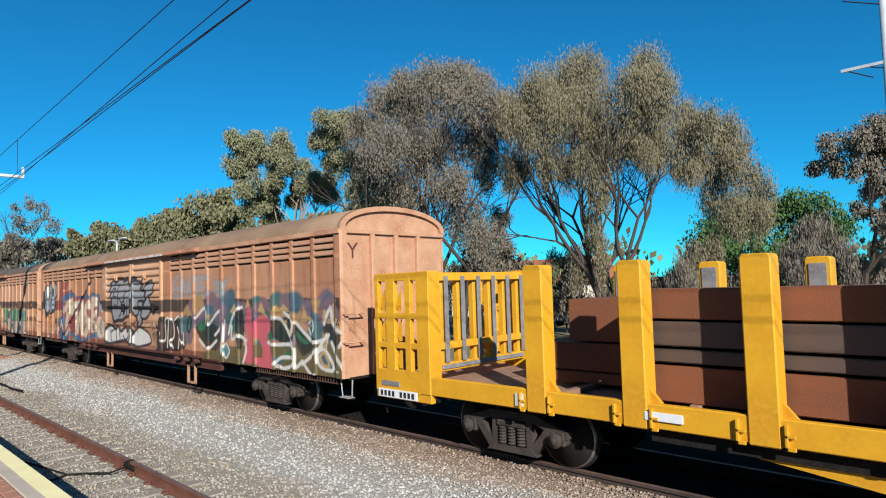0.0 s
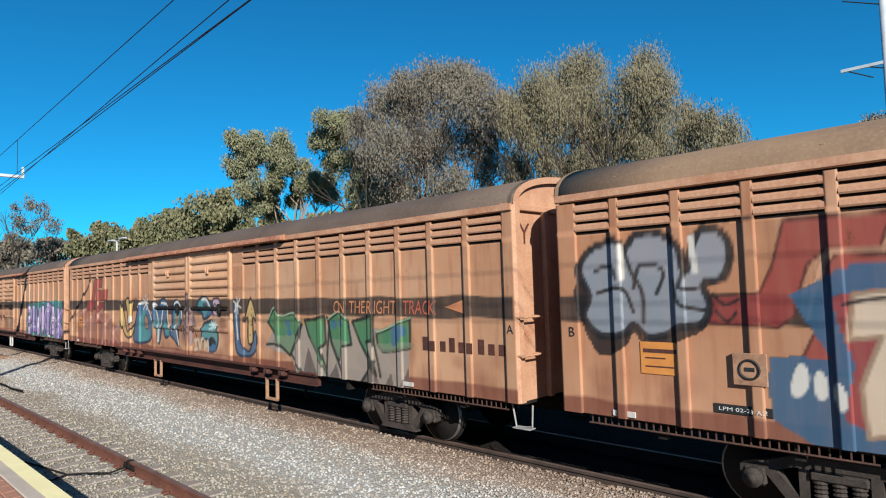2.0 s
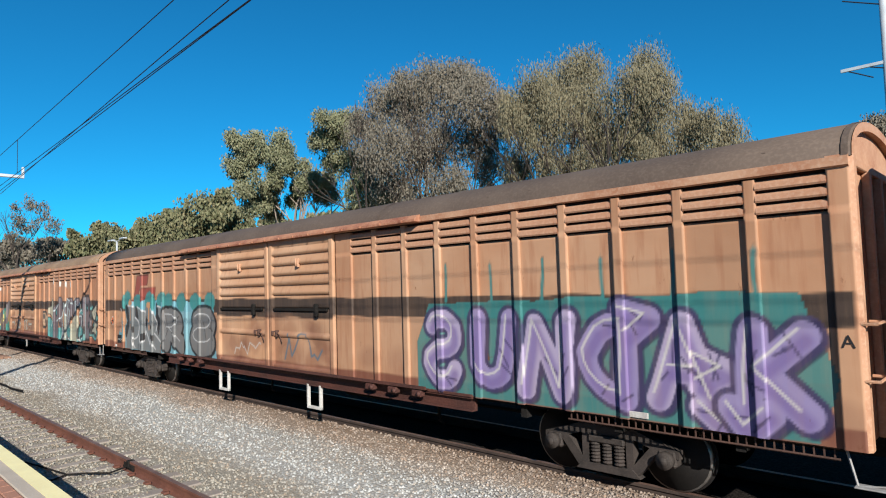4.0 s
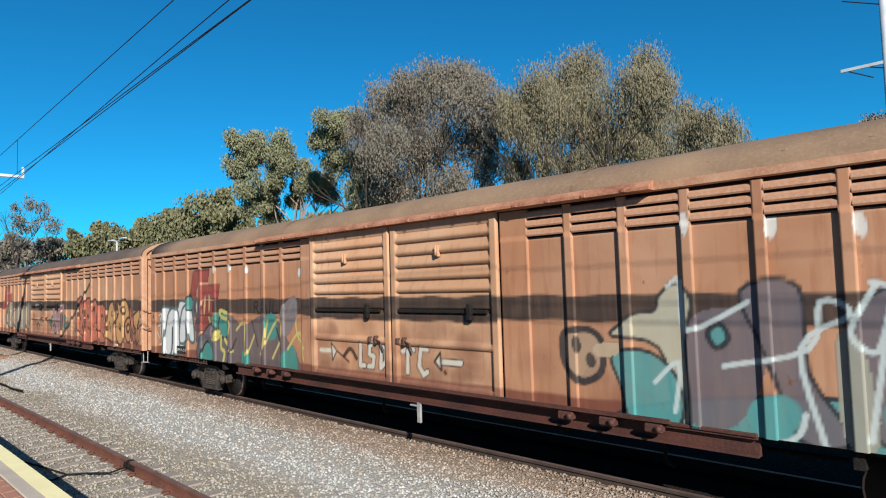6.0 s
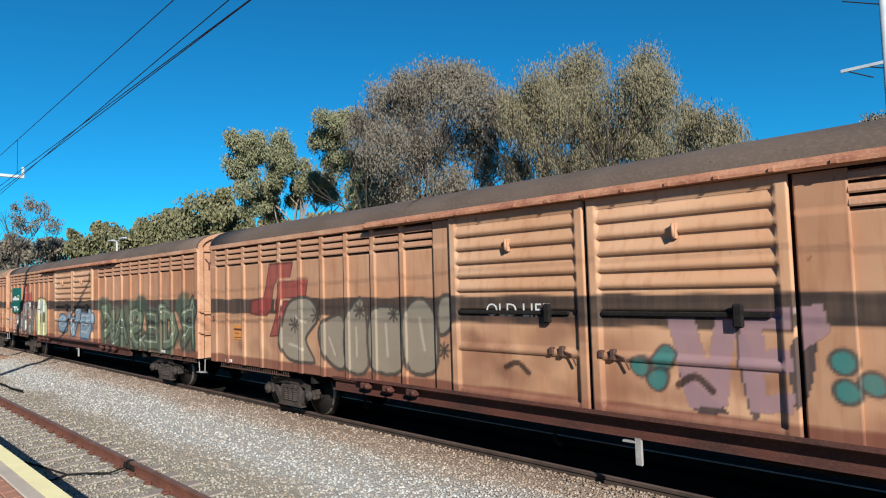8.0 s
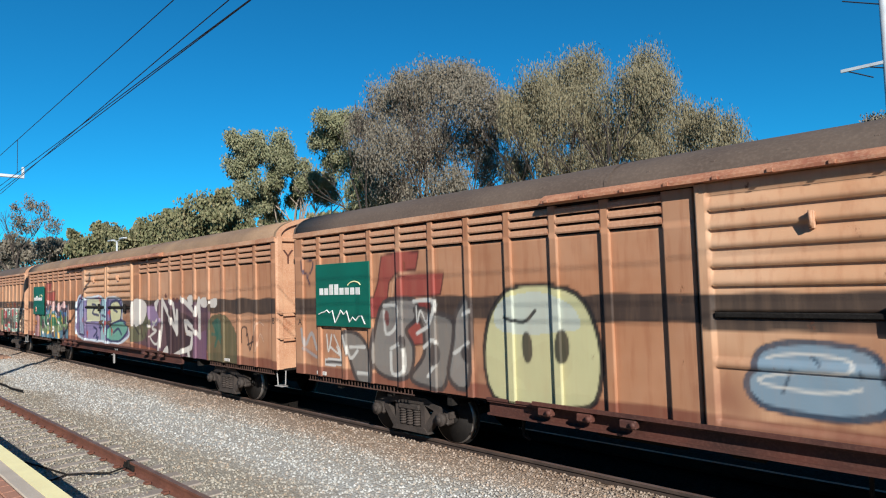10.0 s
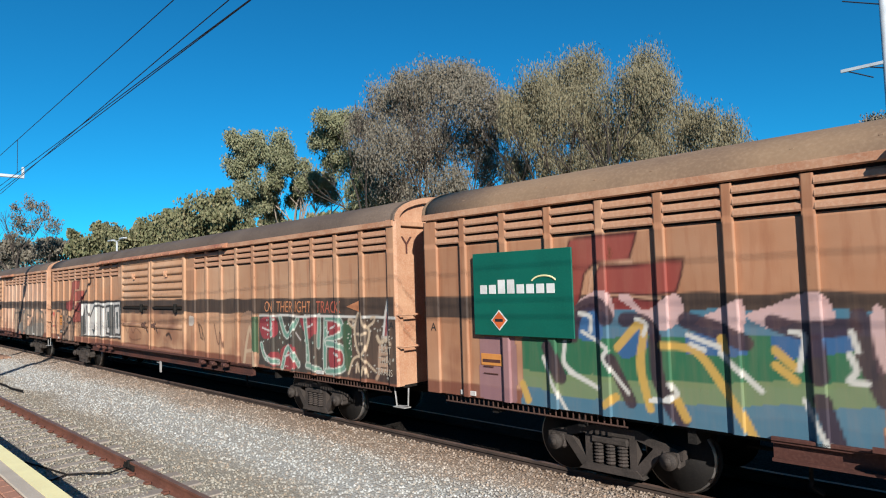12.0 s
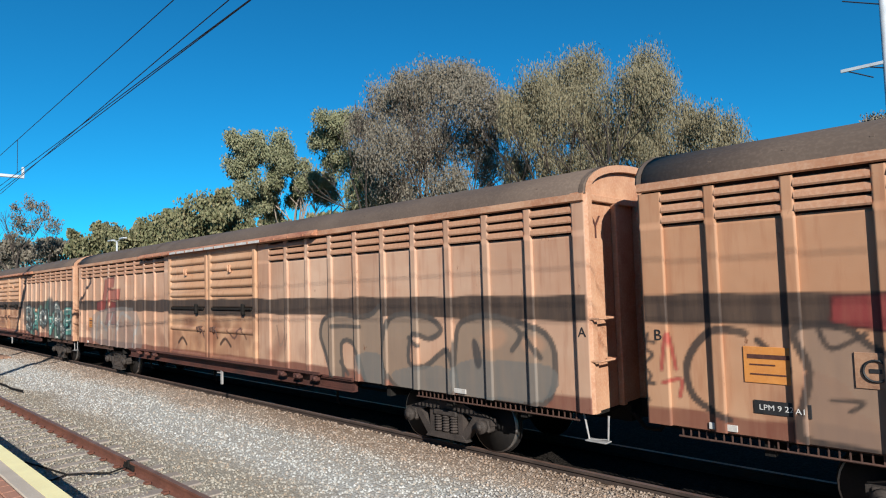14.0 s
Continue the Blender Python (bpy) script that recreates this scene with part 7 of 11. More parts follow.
def mural_3(cv):
    red_mark(cv)
    cv.form([(1.6, 2.41), (1.87, 2.61), (2.1, 2.49), (2.51, 2.4), (2.73, 2.53), (2.93, 2.38), (3.33, 2.48), (3.69, 2.53), (3.88, 2.4), (4.27, 2.48), (4.59, 2.48), (4.49, 0.83), (4.11, 0.91), (3.24, 0.93), (1.68, 0.95), (1.63, 1.63), (1.82, 1.77)], lin(98, 170, 186), None, 0.078, sharp=True)
    cv.blob(1.86, 2.45, 0.34, 0.28900000000000003, lin(32, 140, 138), 0.95, 0.06)
    cv.blob(2.73, 2.39, 0.34, 0.28900000000000003, lin(32, 140, 138), 0.95, 0.06)
    cv.blob(3.7, 2.4, 0.38, 0.323, lin(32, 140, 138), 0.95, 0.06)
    cv.blob(4.57, 2.42, 0.34, 0.28900000000000003, lin(32, 140, 138), 0.95, 0.06)
    cv.form([(1.8, 2.3), (2.37, 2.25), (3.31, 2.13), (3.39, 2.28), (3.84, 2.24), (3.87, 2.15), (4.11, 1.97), (4.29, 2.29), (4.57, 2.26), (4.49, 0.83), (4.11, 0.91), (3.46, 0.95), (1.78, 0.96), (1.73, 1.42), (2.01, 1.66)], lin(120, 120, 120), None, 0.078, sharp=True)
    cv.form([(1.69, 2.29), (1.91, 2.29), (2.05, 1.88), (2.02, 1.66), (1.76, 1.27), (1.67, 1.55), (1.86, 1.8), (1.78, 1.96)], lin(36, 36, 40), None, 0.078)
    cv.form([(2.54, 2.26), (2.67, 2.24), (2.79, 1.96), (2.75, 1.85), (2.53, 1.92)], lin(36, 36, 40), None, 0.078)
    cv.form([(3.36, 2.13), (3.48, 1.94), (3.55, 1.87), (3.35, 1.54)], lin(36, 36, 40), None, 0.078)
    cv.form([(4.17, 2.37), (4.29, 2.29), (4.34, 2.02), (4.46, 1.92), (4.46, 1.71), (4.36, 1.46), (4.17, 1.93)], lin(36, 36, 40), None, 0.078)
    cv.form([(2.95, 1.37), (3.07, 1.21), (3.3, 1.28), (3.28, 1.47)], lin(36, 36, 40), None, 0.078)
    cv.form([(2.36, 1.68), (2.47, 1.6), (2.46, 1.5), (2.37, 1.51)], lin(36, 36, 40), None, 0.078)
    cv.form([(3.8, 1.76), (3.92, 1.71), (3.9, 1.62), (3.79, 1.63)], lin(36, 36, 40), None, 0.078)
    cv.form([(3.83, 1.45), (3.99, 1.43), (3.94, 1.21)], lin(36, 36, 40), None, 0.078)
    cv.line([(1.9, 2.3), (2.38, 2.25)], 0.049, lin(200, 200, 200))
    cv.line([(2.68, 2.26), (3.31, 2.14), (3.36, 2.13)], 0.049, lin(200, 200, 200))
    cv.line([(2.51, 1.92), (2.82, 1.75), (2.8, 1.42), (2.5, 1.29), (2.37, 1.33)], 0.049, lin(200, 200, 200))
    cv.line([(2.34, 1.25), (2.4, 1.09), (2.52, 1.01)], 0.049, lin(200, 200, 200))
    cv.line([(2.92, 1.39), (2.95, 1.19), (3.29, 1.24)], 0.049, lin(200, 200, 200))
    cv.line([(3.36, 2.13), (3.34, 1.43)], 0.049, lin(200, 200, 200))
    cv.line([(3.38, 1.43), (3.45, 1.52), (3.75, 1.1)], 0.049, lin(200, 200, 200))
    cv.line([(3.8, 1.48), (3.91, 1.2), (4.14, 1.05)], 0.049, lin(200, 200, 200))
    cv.line([(3.87, 2.2), (4.11, 1.94), (4.26, 1.8), (4.18, 1.58)], 0.049, lin(200, 200, 200))
    cv.line([(4.25, 2.28), (4.57, 2.25)], 0.049, lin(200, 200, 200))
    cv.line([(4.06, 1.5), (4.52, 1.27)], 0.049, lin(200, 200, 200))
    cv.blob(2.05, 2.36, 0.12, 0.09, lin(212, 140, 82), 0.9, 0.15)
    cv.blob(2.21, 2.36, 0.12, 0.09, lin(212, 140, 82), 0.9, 0.15)
    cv.blob(3.55, 2.31, 0.12, 0.09, lin(212, 140, 82), 0.9, 0.15)
    cv.blob(3.71, 2.31, 0.12, 0.09, lin(212, 140, 82), 0.9, 0.15)
    cv.line([(2.15, 2.33), (2.14, 1.88)], 0.077, lin(212, 140, 82))
    cv.line([(2.17, 1.71), (2.17, 1.62)], 0.077, lin(212, 140, 82))
    cv.line([(3.62, 2.3), (3.62, 1.85)], 0.077, lin(212, 140, 82))
    cv.line([(3.65, 1.73), (3.65, 1.62)], 0.077, lin(212, 140, 82))
    cv.line([(2.8, 1.14), (2.77, 0.93)], 0.042, lin(60, 58, 60))
    cv.line([(3.1, 1.1), (3.05, 0.91)], 0.042, lin(60, 58, 60))
    cv.form([(1.12, 1.41), (1.45, 1.9), (1.55, 1.86), (1.55, 1.26), (1.17, 1.27)], lin(80, 158, 172), None, 0.078)
    cv.form([(1.25, 1.68), (1.49, 1.74), (1.48, 1.53), (1.23, 1.42)], lin(200, 136, 96), None, 0.078)
    cv.form([(0.4, 1.81), (0.51, 1.84), (0.47, 1.71), (0.36, 1.73)], lin(60, 48, 44), None, 0.078)
    cv.line([(1.27, 2.2), (1.42, 2.07)], 0.042, lin(210, 206, 196))
    cv.poly([(4.6, 0.97), (4.55, 2.42), (7.9, 2.4), (8.1, 0.97)], lin(98, 170, 186), 0.9)
    for i in range(4):
        cv.blob(5.1 + i * 0.85, 2.4, 0.34, 0.25, lin(32, 140, 138), 0.95, 0.06)
    piece(cv, "RS", 4.6, 7.9, 0.97, 2.3, lin(120, 120, 120), BLACK, 0.50, 0.06, lin(200, 200, 200), None, wild=0.05)
    scribble(cv, 9.0, 1.2, 1.2, 0.4, WHITE, 4)
    scribble(cv, 11.2, 1.2, 1.3, 0.6, lin(60, 110, 130), 4, 0.05)
    cv.poly([(15.2, 0.96), (15.2, 1.7), (15.5, 2.35), (20.9, 2.5), (21.2, 1.6), (21.0, 0.96)], lin(28, 132, 130), 0.9)
    for i in range(6):
        cv.stroke([(15.9 + i * 0.92, 2.4), (15.9 + i * 0.92, 2.95)], 0.05, lin(28, 132, 130))
    piece(cv, "SUNDAK", 15.4, 20.9, 1.0, 2.3, [lin(176, 160, 196), lin(150, 134, 186)], lin(62, 52, 96), 0.30, 0.05, WHITE, None, wild=0.08, fill2=[lin(116, 92, 160)])


def mural_4(cv):
    red_mark(cv)
    cv.form([(14.81, 0.84), (15.79, 0.94), (17.11, 0.87), (18.56, 0.88), (19.86, 1.03), (20.51, 1.2), (20.92, 1.07), (21.22, 1.19), (21.29, 1.42), (20.76, 1.48), (19.14, 1.43), (16.5, 1.38), (14.92, 1.06)], lin(60, 150, 150), lin(40, 44, 50), 0.046)
    cv.form([(15.75, 2.18), (16.29, 2.31), (16.53, 2.13), (16.51, 1.63), (16.19, 1.04), (15.75, 1.0), (15.72, 1.52)], lin(104, 96, 104), None, 0.078)
    cv.form([(16.3, 2.5), (16.87, 2.53), (16.91, 1.65), (17.26, 1.03), (16.81, 0.98), (16.52, 1.82)], lin(104, 96, 104), lin(40, 44, 50), 0.046)
    cv.form([(17.47, 2.43), (18.22, 2.57), (18.32, 2.1), (18.04, 1.6), (18.08, 1.01), (17.48, 1.05), (17.29, 1.67)], lin(104, 96, 104), lin(40, 44, 50), 0.046)
    cv.form([(18.46, 2.48), (19.12, 2.57), (19.13, 2.27), (18.74, 2.17), (18.89, 1.76), (18.6, 1.69), (18.26, 2.05)], lin(104, 96, 104), lin(40, 44, 50), 0.046)
    cv.form([(14.86, 2.1), (15.07, 2.24), (15.32, 2.28), (15.38, 2.45), (15.58, 2.58), (15.76, 2.38), (15.69, 1.91), (15.7, 0.93), (15.52, 1.18), (15.35, 1.84), (14.75, 1.96)], lin(178, 174, 150), lin(40, 44, 50), 0.046)
    cv.form([(18.24, 1.72), (18.95, 1.91), (18.96, 1.06), (18.79, 0.94), (18.14, 0.96)], lin(178, 174, 150), None, 0.078)
    cv.form([(17.16, 1.96), (17.38, 2.03), (17.48, 1.05), (17.19, 1.02)], lin(150, 150, 136), None, 0.078)
    cv.form([(14.74, 1.74), (15.25, 1.77), (15.58, 1.45), (15.56, 0.95), (15.02, 0.86), (14.83, 1.33)], lin(60, 150, 150), lin(40, 44, 50), 0.046)
    cv.blob(17.8, 1.31, 0.27999999999999997, 0.24499999999999997, lin(60, 150, 150), 0.9, 0.15)
    cv.blob(16.58, 1.2, 0.24, 0.21, lin(60, 150, 150), 0.9, 0.15)
    cv.form([(18.71, 2.16), (18.83, 2.24), (18.91, 2.09), (18.82, 1.96)], lin(60, 150, 150), lin(40, 44, 50), 0.078)
    cv.form([(15.92, 2.02), (16.06, 2.12), (16.14, 1.96), (16.01, 1.86)], lin(60, 150, 150), lin(40, 44, 50), 0.062)
    cv.form([(19.01, 1.46), (19.2, 1.55), (19.55, 1.46), (19.68, 1.24), (19.34, 1.15), (18.99, 1.09)], lin(60, 150, 150), lin(40, 44, 50), 0.093)
    cv.form([(19.18, 2.12), (19.59, 2.18), (19.62, 1.89), (19.11, 1.77)], lin(60, 150, 150), None, 0.078)
    cv.form([(19.06, 1.92), (19.38, 1.98), (19.62, 1.8), (19.55, 1.46), (19.15, 1.62)], lin(104, 96, 104), None, 0.078)
    cv.form([(19.46, 2.47), (19.81, 2.63), (20.13, 2.64), (20.38, 2.55), (20.49, 2.33), (20.39, 2.02), (20.58, 1.85), (20.59, 1.55), (20.35, 1.27), (20.3, 1.09), (19.91, 1.08), (19.7, 1.57), (19.68, 1.99)], lin(110, 100, 108), lin(40, 44, 50), 0.093)
    cv.form([(19.92, 2.28), (20.0, 2.32), (20.06, 2.27), (20.15, 2.35), (20.14, 2.19), (20.01, 2.09)], lin(60, 150, 150), lin(40, 44, 50), 0.078)
    cv.form([(20.18, 1.65), (20.31, 1.71), (20.4, 1.6), (20.32, 1.51), (20.2, 1.53)], lin(60, 150, 150), lin(40, 44, 50), 0.078)
    cv.form([(20.53, 2.3), (20.74, 2.22), (20.68, 2.11), (20.79, 2.03), (20.64, 1.85), (20.51, 1.98)], lin(60, 150, 150), lin(40, 44, 50), 0.062)
    cv.form([(20.52, 2.09), (20.86, 2.24), (21.21, 2.49), (21.05, 2.04), (20.94, 1.71), (20.77, 1.78), (20.66, 1.86)], lin(178, 174, 150), lin(40, 44, 50), 0.093, sharp=True)
    cv.form([(20.81, 1.76), (21.48, 1.65), (21.15, 1.44), (20.95, 1.21), (20.84, 1.35), (20.53, 1.31), (20.6, 1.47), (20.78, 1.57)], lin(178, 174, 150), lin(40, 44, 50), 0.093, sharp=True)
    cv.form([(21.07, 2.04), (21.26, 2.01), (21.38, 1.89), (21.32, 1.75), (20.97, 1.71)], lin(60, 150, 150), lin(40, 44, 50), 0.078)
    cv.form([(20.69, 1.62), (20.81, 1.72), (20.82, 1.59), (20.7, 1.54)], lin(60, 150, 150), lin(40, 44, 50), 0.062)
    cv.line([(15.48, 2.55), (15.63, 2.61), (15.7, 2.05), (16.38, 2.38)], 0.056, lin(190, 206, 206), cover=0.85)
    cv.line([(15.29, 1.43), (15.59, 1.68), (15.52, 1.11)], 0.056, lin(190, 206, 206), cover=0.85)
    cv.line([(16.09, 1.67), (16.92, 1.89), (17.06, 2.38), (17.32, 2.26), (16.85, 1.89), (17.03, 0.89)], 0.056, lin(190, 206, 206), cover=0.85)
    cv.line([(16.05, 0.78), (16.73, 0.97), (16.86, 1.23)], 0.056, lin(190, 206, 206), cover=0.85)
    cv.line([(17.51, 2.52), (17.31, 2.08), (17.52, 1.91), (17.65, 2.43), (17.41, 1.05)], 0.056, lin(190, 206, 206), cover=0.85)
    cv.line([(17.48, 2.55), (18.27, 2.35)], 0.056, lin(190, 206, 206), cover=0.85)
    cv.line([(17.84, 2.09), (17.77, 1.47), (18.04, 1.6), (17.74, 2.15)], 0.056, lin(190, 206, 206), cover=0.85)
    cv.line([(18.53, 2.56), (18.61, 1.9), (18.61, 2.43), (18.86, 2.32)], 0.056, lin(190, 206, 206), cover=0.85)
    cv.line([(18.03, 1.38), (18.05, 1.0), (17.68, 1.02)], 0.056, lin(190, 206, 206), cover=0.85)
    cv.line([(18.97, 2.27), (19.19, 2.4), (19.23, 2.17)], 0.056, lin(190, 206, 206), cover=0.85)
    cv.line([(19.12, 2.02), (19.39, 2.13), (19.68, 1.99)], 0.056, lin(190, 206, 206), cover=0.85)
    cv.line([(19.06, 1.87), (19.42, 1.84), (19.12, 1.08), (19.25, 0.97)], 0.056, lin(190, 206, 206), cover=0.85)
    cv.line([(19.62, 1.8), (19.6, 1.47)], 0.056, lin(190, 206, 206), cover=0.85)
    cv.line([(19.8, 2.56), (19.83, 1.72), (19.82, 1.12)], 0.056, lin(190, 206, 206), cover=0.85)
    cv.line([(18.79, 0.94), (18.75, 1.19)], 0.056, lin(190, 206, 206), cover=0.85)
    cv.line([(19.33, 1.06), (19.58, 1.13)], 0.056, lin(190, 206, 206), cover=0.85)
    cv.blob(15.75, 3.28, 0.06, 0.15, lin(206, 206, 200), 0.9, 0.15)
    cv.blob(16.62, 3.16, 0.06, 0.15, lin(206, 206, 200), 0.9, 0.15)
    cv.blob(17.43, 3.11, 0.06, 0.15, lin(206, 206, 200), 0.9, 0.15)
    cv.blob(18.12, 3.12, 0.06, 0.15, lin(206, 206, 200), 0.9, 0.15)
    cv.line([(20.85, 2.07), (20.91, 2.16)], 0.042, lin(40, 44, 50), cover=0.7)
    cv.line([(20.84, 1.95), (20.92, 2.04)], 0.042, lin(40, 44, 50), cover=0.7)
    cv.line([(21.02, 1.51), (21.23, 1.63)], 0.042, lin(40, 44, 50), cover=0.7)
    cv.line([(21.05, 1.45), (21.21, 1.55)], 0.042, lin(40, 44, 50), cover=0.7)
    cv.form([(14.01, 1.93), (14.22, 2.01), (14.46, 2.02), (14.61, 1.86), (14.57, 1.49), (14.33, 1.35), (14.14, 1.45), (14.02, 1.63)], lin(170, 140, 112), lin(40, 44, 50), 0.093, cover=0.8)
    cv.form([(14.5, 1.83), (14.82, 1.89), (14.82, 1.73), (14.51, 1.68)], lin(186, 160, 130), None, 0.078)
    cv.blob(14.2, 1.79, 0.06, 0.12, lin(40, 44, 50), 0.9, 0.15)
    cv.blob(14.4, 1.6, 0.08, 0.1, lin(40, 44, 50), 0.9, 0.15)
    cv.line([(8.5, 1.47), (8.82, 1.47)], 0.084, lin(212, 204, 186))
    cv.form([(8.84, 1.61), (9.01, 1.47), (8.88, 1.29)], lin(212, 204, 186), BLACK, 0.031, sharp=True)
    cv.line([(9.03, 1.46), (9.38, 1.29)], 0.042, BLACK)
    cv.line([(9.24, 1.39), (9.44, 1.53), (9.61, 1.37)], 0.084, lin(56, 38, 32))
    cv.line([(9.74, 1.62), (9.72, 1.24), (9.84, 1.25)], 0.121, BLACK, sharp=True)
    cv.line([(9.74, 1.62), (9.72, 1.24), (9.84, 1.25)], 0.083, lin(212, 204, 186), sharp=True)
    cv.line([(10.11, 1.64), (9.99, 1.6), (9.98, 1.45), (10.1, 1.42), (10.07, 1.24), (9.95, 1.24)], 0.121, BLACK, sharp=True)
    cv.line([(10.11, 1.64), (9.99, 1.6), (9.98, 1.45), (10.1, 1.42), (10.07, 1.24), (9.95, 1.24)], 0.083, lin(212, 204, 186), sharp=True)
    cv.line([(10.32, 1.64), (10.28, 1.23), (10.43, 1.35), (10.45, 1.57), (10.32, 1.64)], 0.121, BLACK, sharp=True)
    cv.line([(10.32, 1.64), (10.28, 1.23), (10.43, 1.35), (10.45, 1.57), (10.32, 1.64)], 0.083, lin(212, 204, 186), sharp=True)
    cv.line([(10.88, 1.57), (11.14, 1.59)], 0.121, BLACK, sharp=True)
    cv.line([(10.88, 1.57), (11.14, 1.59)], 0.083, lin(212, 204, 186), sharp=True)
    cv.line([(11.01, 1.57), (10.99, 1.22)], 0.121, BLACK, sharp=True)
    cv.line([(11.01, 1.57), (10.99, 1.22)], 0.083, lin(212, 204, 186), sharp=True)
    cv.line([(11.47, 1.62), (11.31, 1.62), (11.27, 1.34), (11.37, 1.21), (11.46, 1.26)], 0.121, BLACK, sharp=True)
    cv.line([(11.47, 1.62), (11.31, 1.62), (11.27, 1.34), (11.37, 1.21), (11.46, 1.26)], 0.083, lin(212, 204, 186), sharp=True)
    cv.line([(11.81, 1.44), (12.19, 1.44)], 0.121, BLACK, sharp=True)
    cv.line([(11.81, 1.44), (12.19, 1.44)], 0.083, lin(212, 204, 186), sharp=True)
    cv.form([(11.63, 1.44), (11.77, 1.59), (11.78, 1.31)], lin(212, 204, 186), BLACK, 0.046, sharp=True)
    cv.blob(11.87, 1.29, 0.04, 0.05, lin(90, 40, 30), 0.9, 0.15)
    cv.form([(0.52, 2.07), (0.9, 2.27), (1.61, 2.21), (1.85, 2.45), (2.49, 2.27), (2.47, 1.53), (1.58, 1.01), (0.75, 1.01)], lin(206, 208, 206), lin(60, 92, 96), 0.078)
    cv.line([(1.38, 2.09), (1.31, 1.11)], 0.042, BLACK)
    cv.line([(1.95, 2.09), (1.93, 1.38)], 0.042, BLACK)
    cv.form([(3.26, 1.34), (3.83, 1.91), (4.69, 2.08), (5.3, 1.85), (6.15, 2.11), (6.78, 2.07), (7.23, 1.57), (7.55, 1.35), (7.53, 0.85), (5.41, 0.85), (3.06, 1.0)], lin(96, 88, 92), None, 0.078)
    cv.form([(3.65, 2.01), (4.53, 2.18), (4.51, 1.82), (4.0, 1.7)], lin(40, 140, 128), None, 0.078)
    cv.form([(6.34, 2.06), (6.72, 2.12), (6.76, 1.63), (6.39, 1.62)], lin(40, 140, 128), None, 0.078)
    cv.form([(6.99, 1.22), (7.45, 1.5), (7.58, 0.86), (7.08, 0.84)], lin(40, 140, 128), None, 0.078)
    cv.form([(3.07, 1.44), (3.54, 1.36), (3.44, 0.98), (3.06, 1.0)], lin(40, 140, 128), None, 0.078)
    cv.form([(5.27, 1.27), (5.56, 1.19), (5.55, 0.86), (5.26, 0.88)], lin(40, 140, 128), None, 0.078)
    cv.line([(3.82, 1.59), (4.68, 1.93), (4.5, 1.31)], 0.063, lin(196, 180, 92))
    cv.line([(4.99, 1.74), (5.45, 1.95), (5.42, 1.18), (5.86, 1.68)], 0.063, lin(196, 180, 92))
    cv.line([(6.11, 1.24), (6.78, 1.99), (7.01, 1.73), (6.62, 1.19)], 0.063, lin(196, 180, 92))
    cv.line([(7.13, 1.99), (7.49, 2.42), (7.57, 1.76), (7.87, 1.45)], 0.063, lin(196, 180, 92))
    cv.line([(3.56, 2.01), (4.07, 1.29), (4.82, 1.23)], 0.063, lin(196, 180, 92))
    cv.line([(6.41, 1.98), (6.25, 1.43)], 0.063, lin(196, 180, 92))
    cv.line([(7.22, 1.41), (7.68, 1.76), (7.86, 1.21)], 0.063, lin(196, 180, 92))
    cv.line([(4.34, 1.51), (4.57, 1.12), (4.98, 1.54)], 0.056, lin(56, 48, 56))
    cv.line([(5.73, 1.96), (5.99, 1.41)], 0.056, lin(56, 48, 56))
    cv.line([(6.77, 1.81), (6.99, 1.39)], 0.056, lin(56, 48, 56))
    cv.form([(7.03, 2.25), (7.44, 2.51), (7.6, 2.34), (7.53, 2.01), (7.12, 1.65)], lin(120, 112, 116), None, 0.078)
    cv.blob(3.93, 3.21, 0.05, 0.09, lin(196, 206, 208), 0.9, 0.15)
    cv.blob(4.69, 3.17, 0.05, 0.09, lin(196, 206, 208), 0.9, 0.15)
    cv.blob(5.54, 3.13, 0.05, 0.09, lin(196, 206, 208), 0.9, 0.15)
    cv.blob(7.7, 3.01, 0.05, 0.09, lin(196, 206, 208), 0.9, 0.15)
    cv.form([(2.85, 1.2), (3.04, 1.43), (3.45, 1.77), (3.76, 1.86), (3.98, 1.74), (4.19, 1.54), (4.49, 1.45), (4.5, 0.91), (3.59, 0.94), (2.94, 0.92)], lin(100, 94, 98), lin(56, 50, 56), 0.062)
    cv.form([(3.14, 0.95), (3.23, 1.24), (3.49, 1.41), (3.75, 1.23), (3.78, 0.94)], lin(44, 140, 130), BLACK, 0.062)
    cv.form([(4.07, 1.87), (4.22, 2.1), (4.58, 2.17), (4.54, 1.6), (4.3, 1.55), (4.09, 1.72)], lin(44, 140, 130), BLACK, 0.046)
    cv.form([(0.84, 1.57), (1.0, 2.02), (1.24, 2.22), (1.57, 2.2), (1.75, 1.94), (1.78, 1.08), (1.46, 1.02), (1.44, 1.54), (1.32, 1.68), (1.23, 1.0), (0.72, 0.94), (0.76, 1.35)], lin(202, 206, 206), lin(70, 90, 94), 0.078)
    cv.form([(1.82, 1.83), (1.97, 2.2), (2.3, 2.35), (2.58, 2.16), (2.71, 1.41), (2.43, 1.37), (2.29, 1.72), (2.16, 1.88), (2.18, 1.38), (1.81, 1.33)], lin(202, 206, 206), lin(70, 90, 94), 0.078)
    cv.line([(1.32, 1.66), (1.32, 1.27)], 0.07, lin(60, 66, 70))
    cv.line([(2.16, 1.87), (2.3, 1.47)], 0.07, lin(60, 66, 70))
    cv.form([(2.22, 2.25), (2.31, 2.51), (2.55, 2.54), (2.67, 2.35), (2.54, 2.18)], lin(44, 140, 130), BLACK, 0.046)
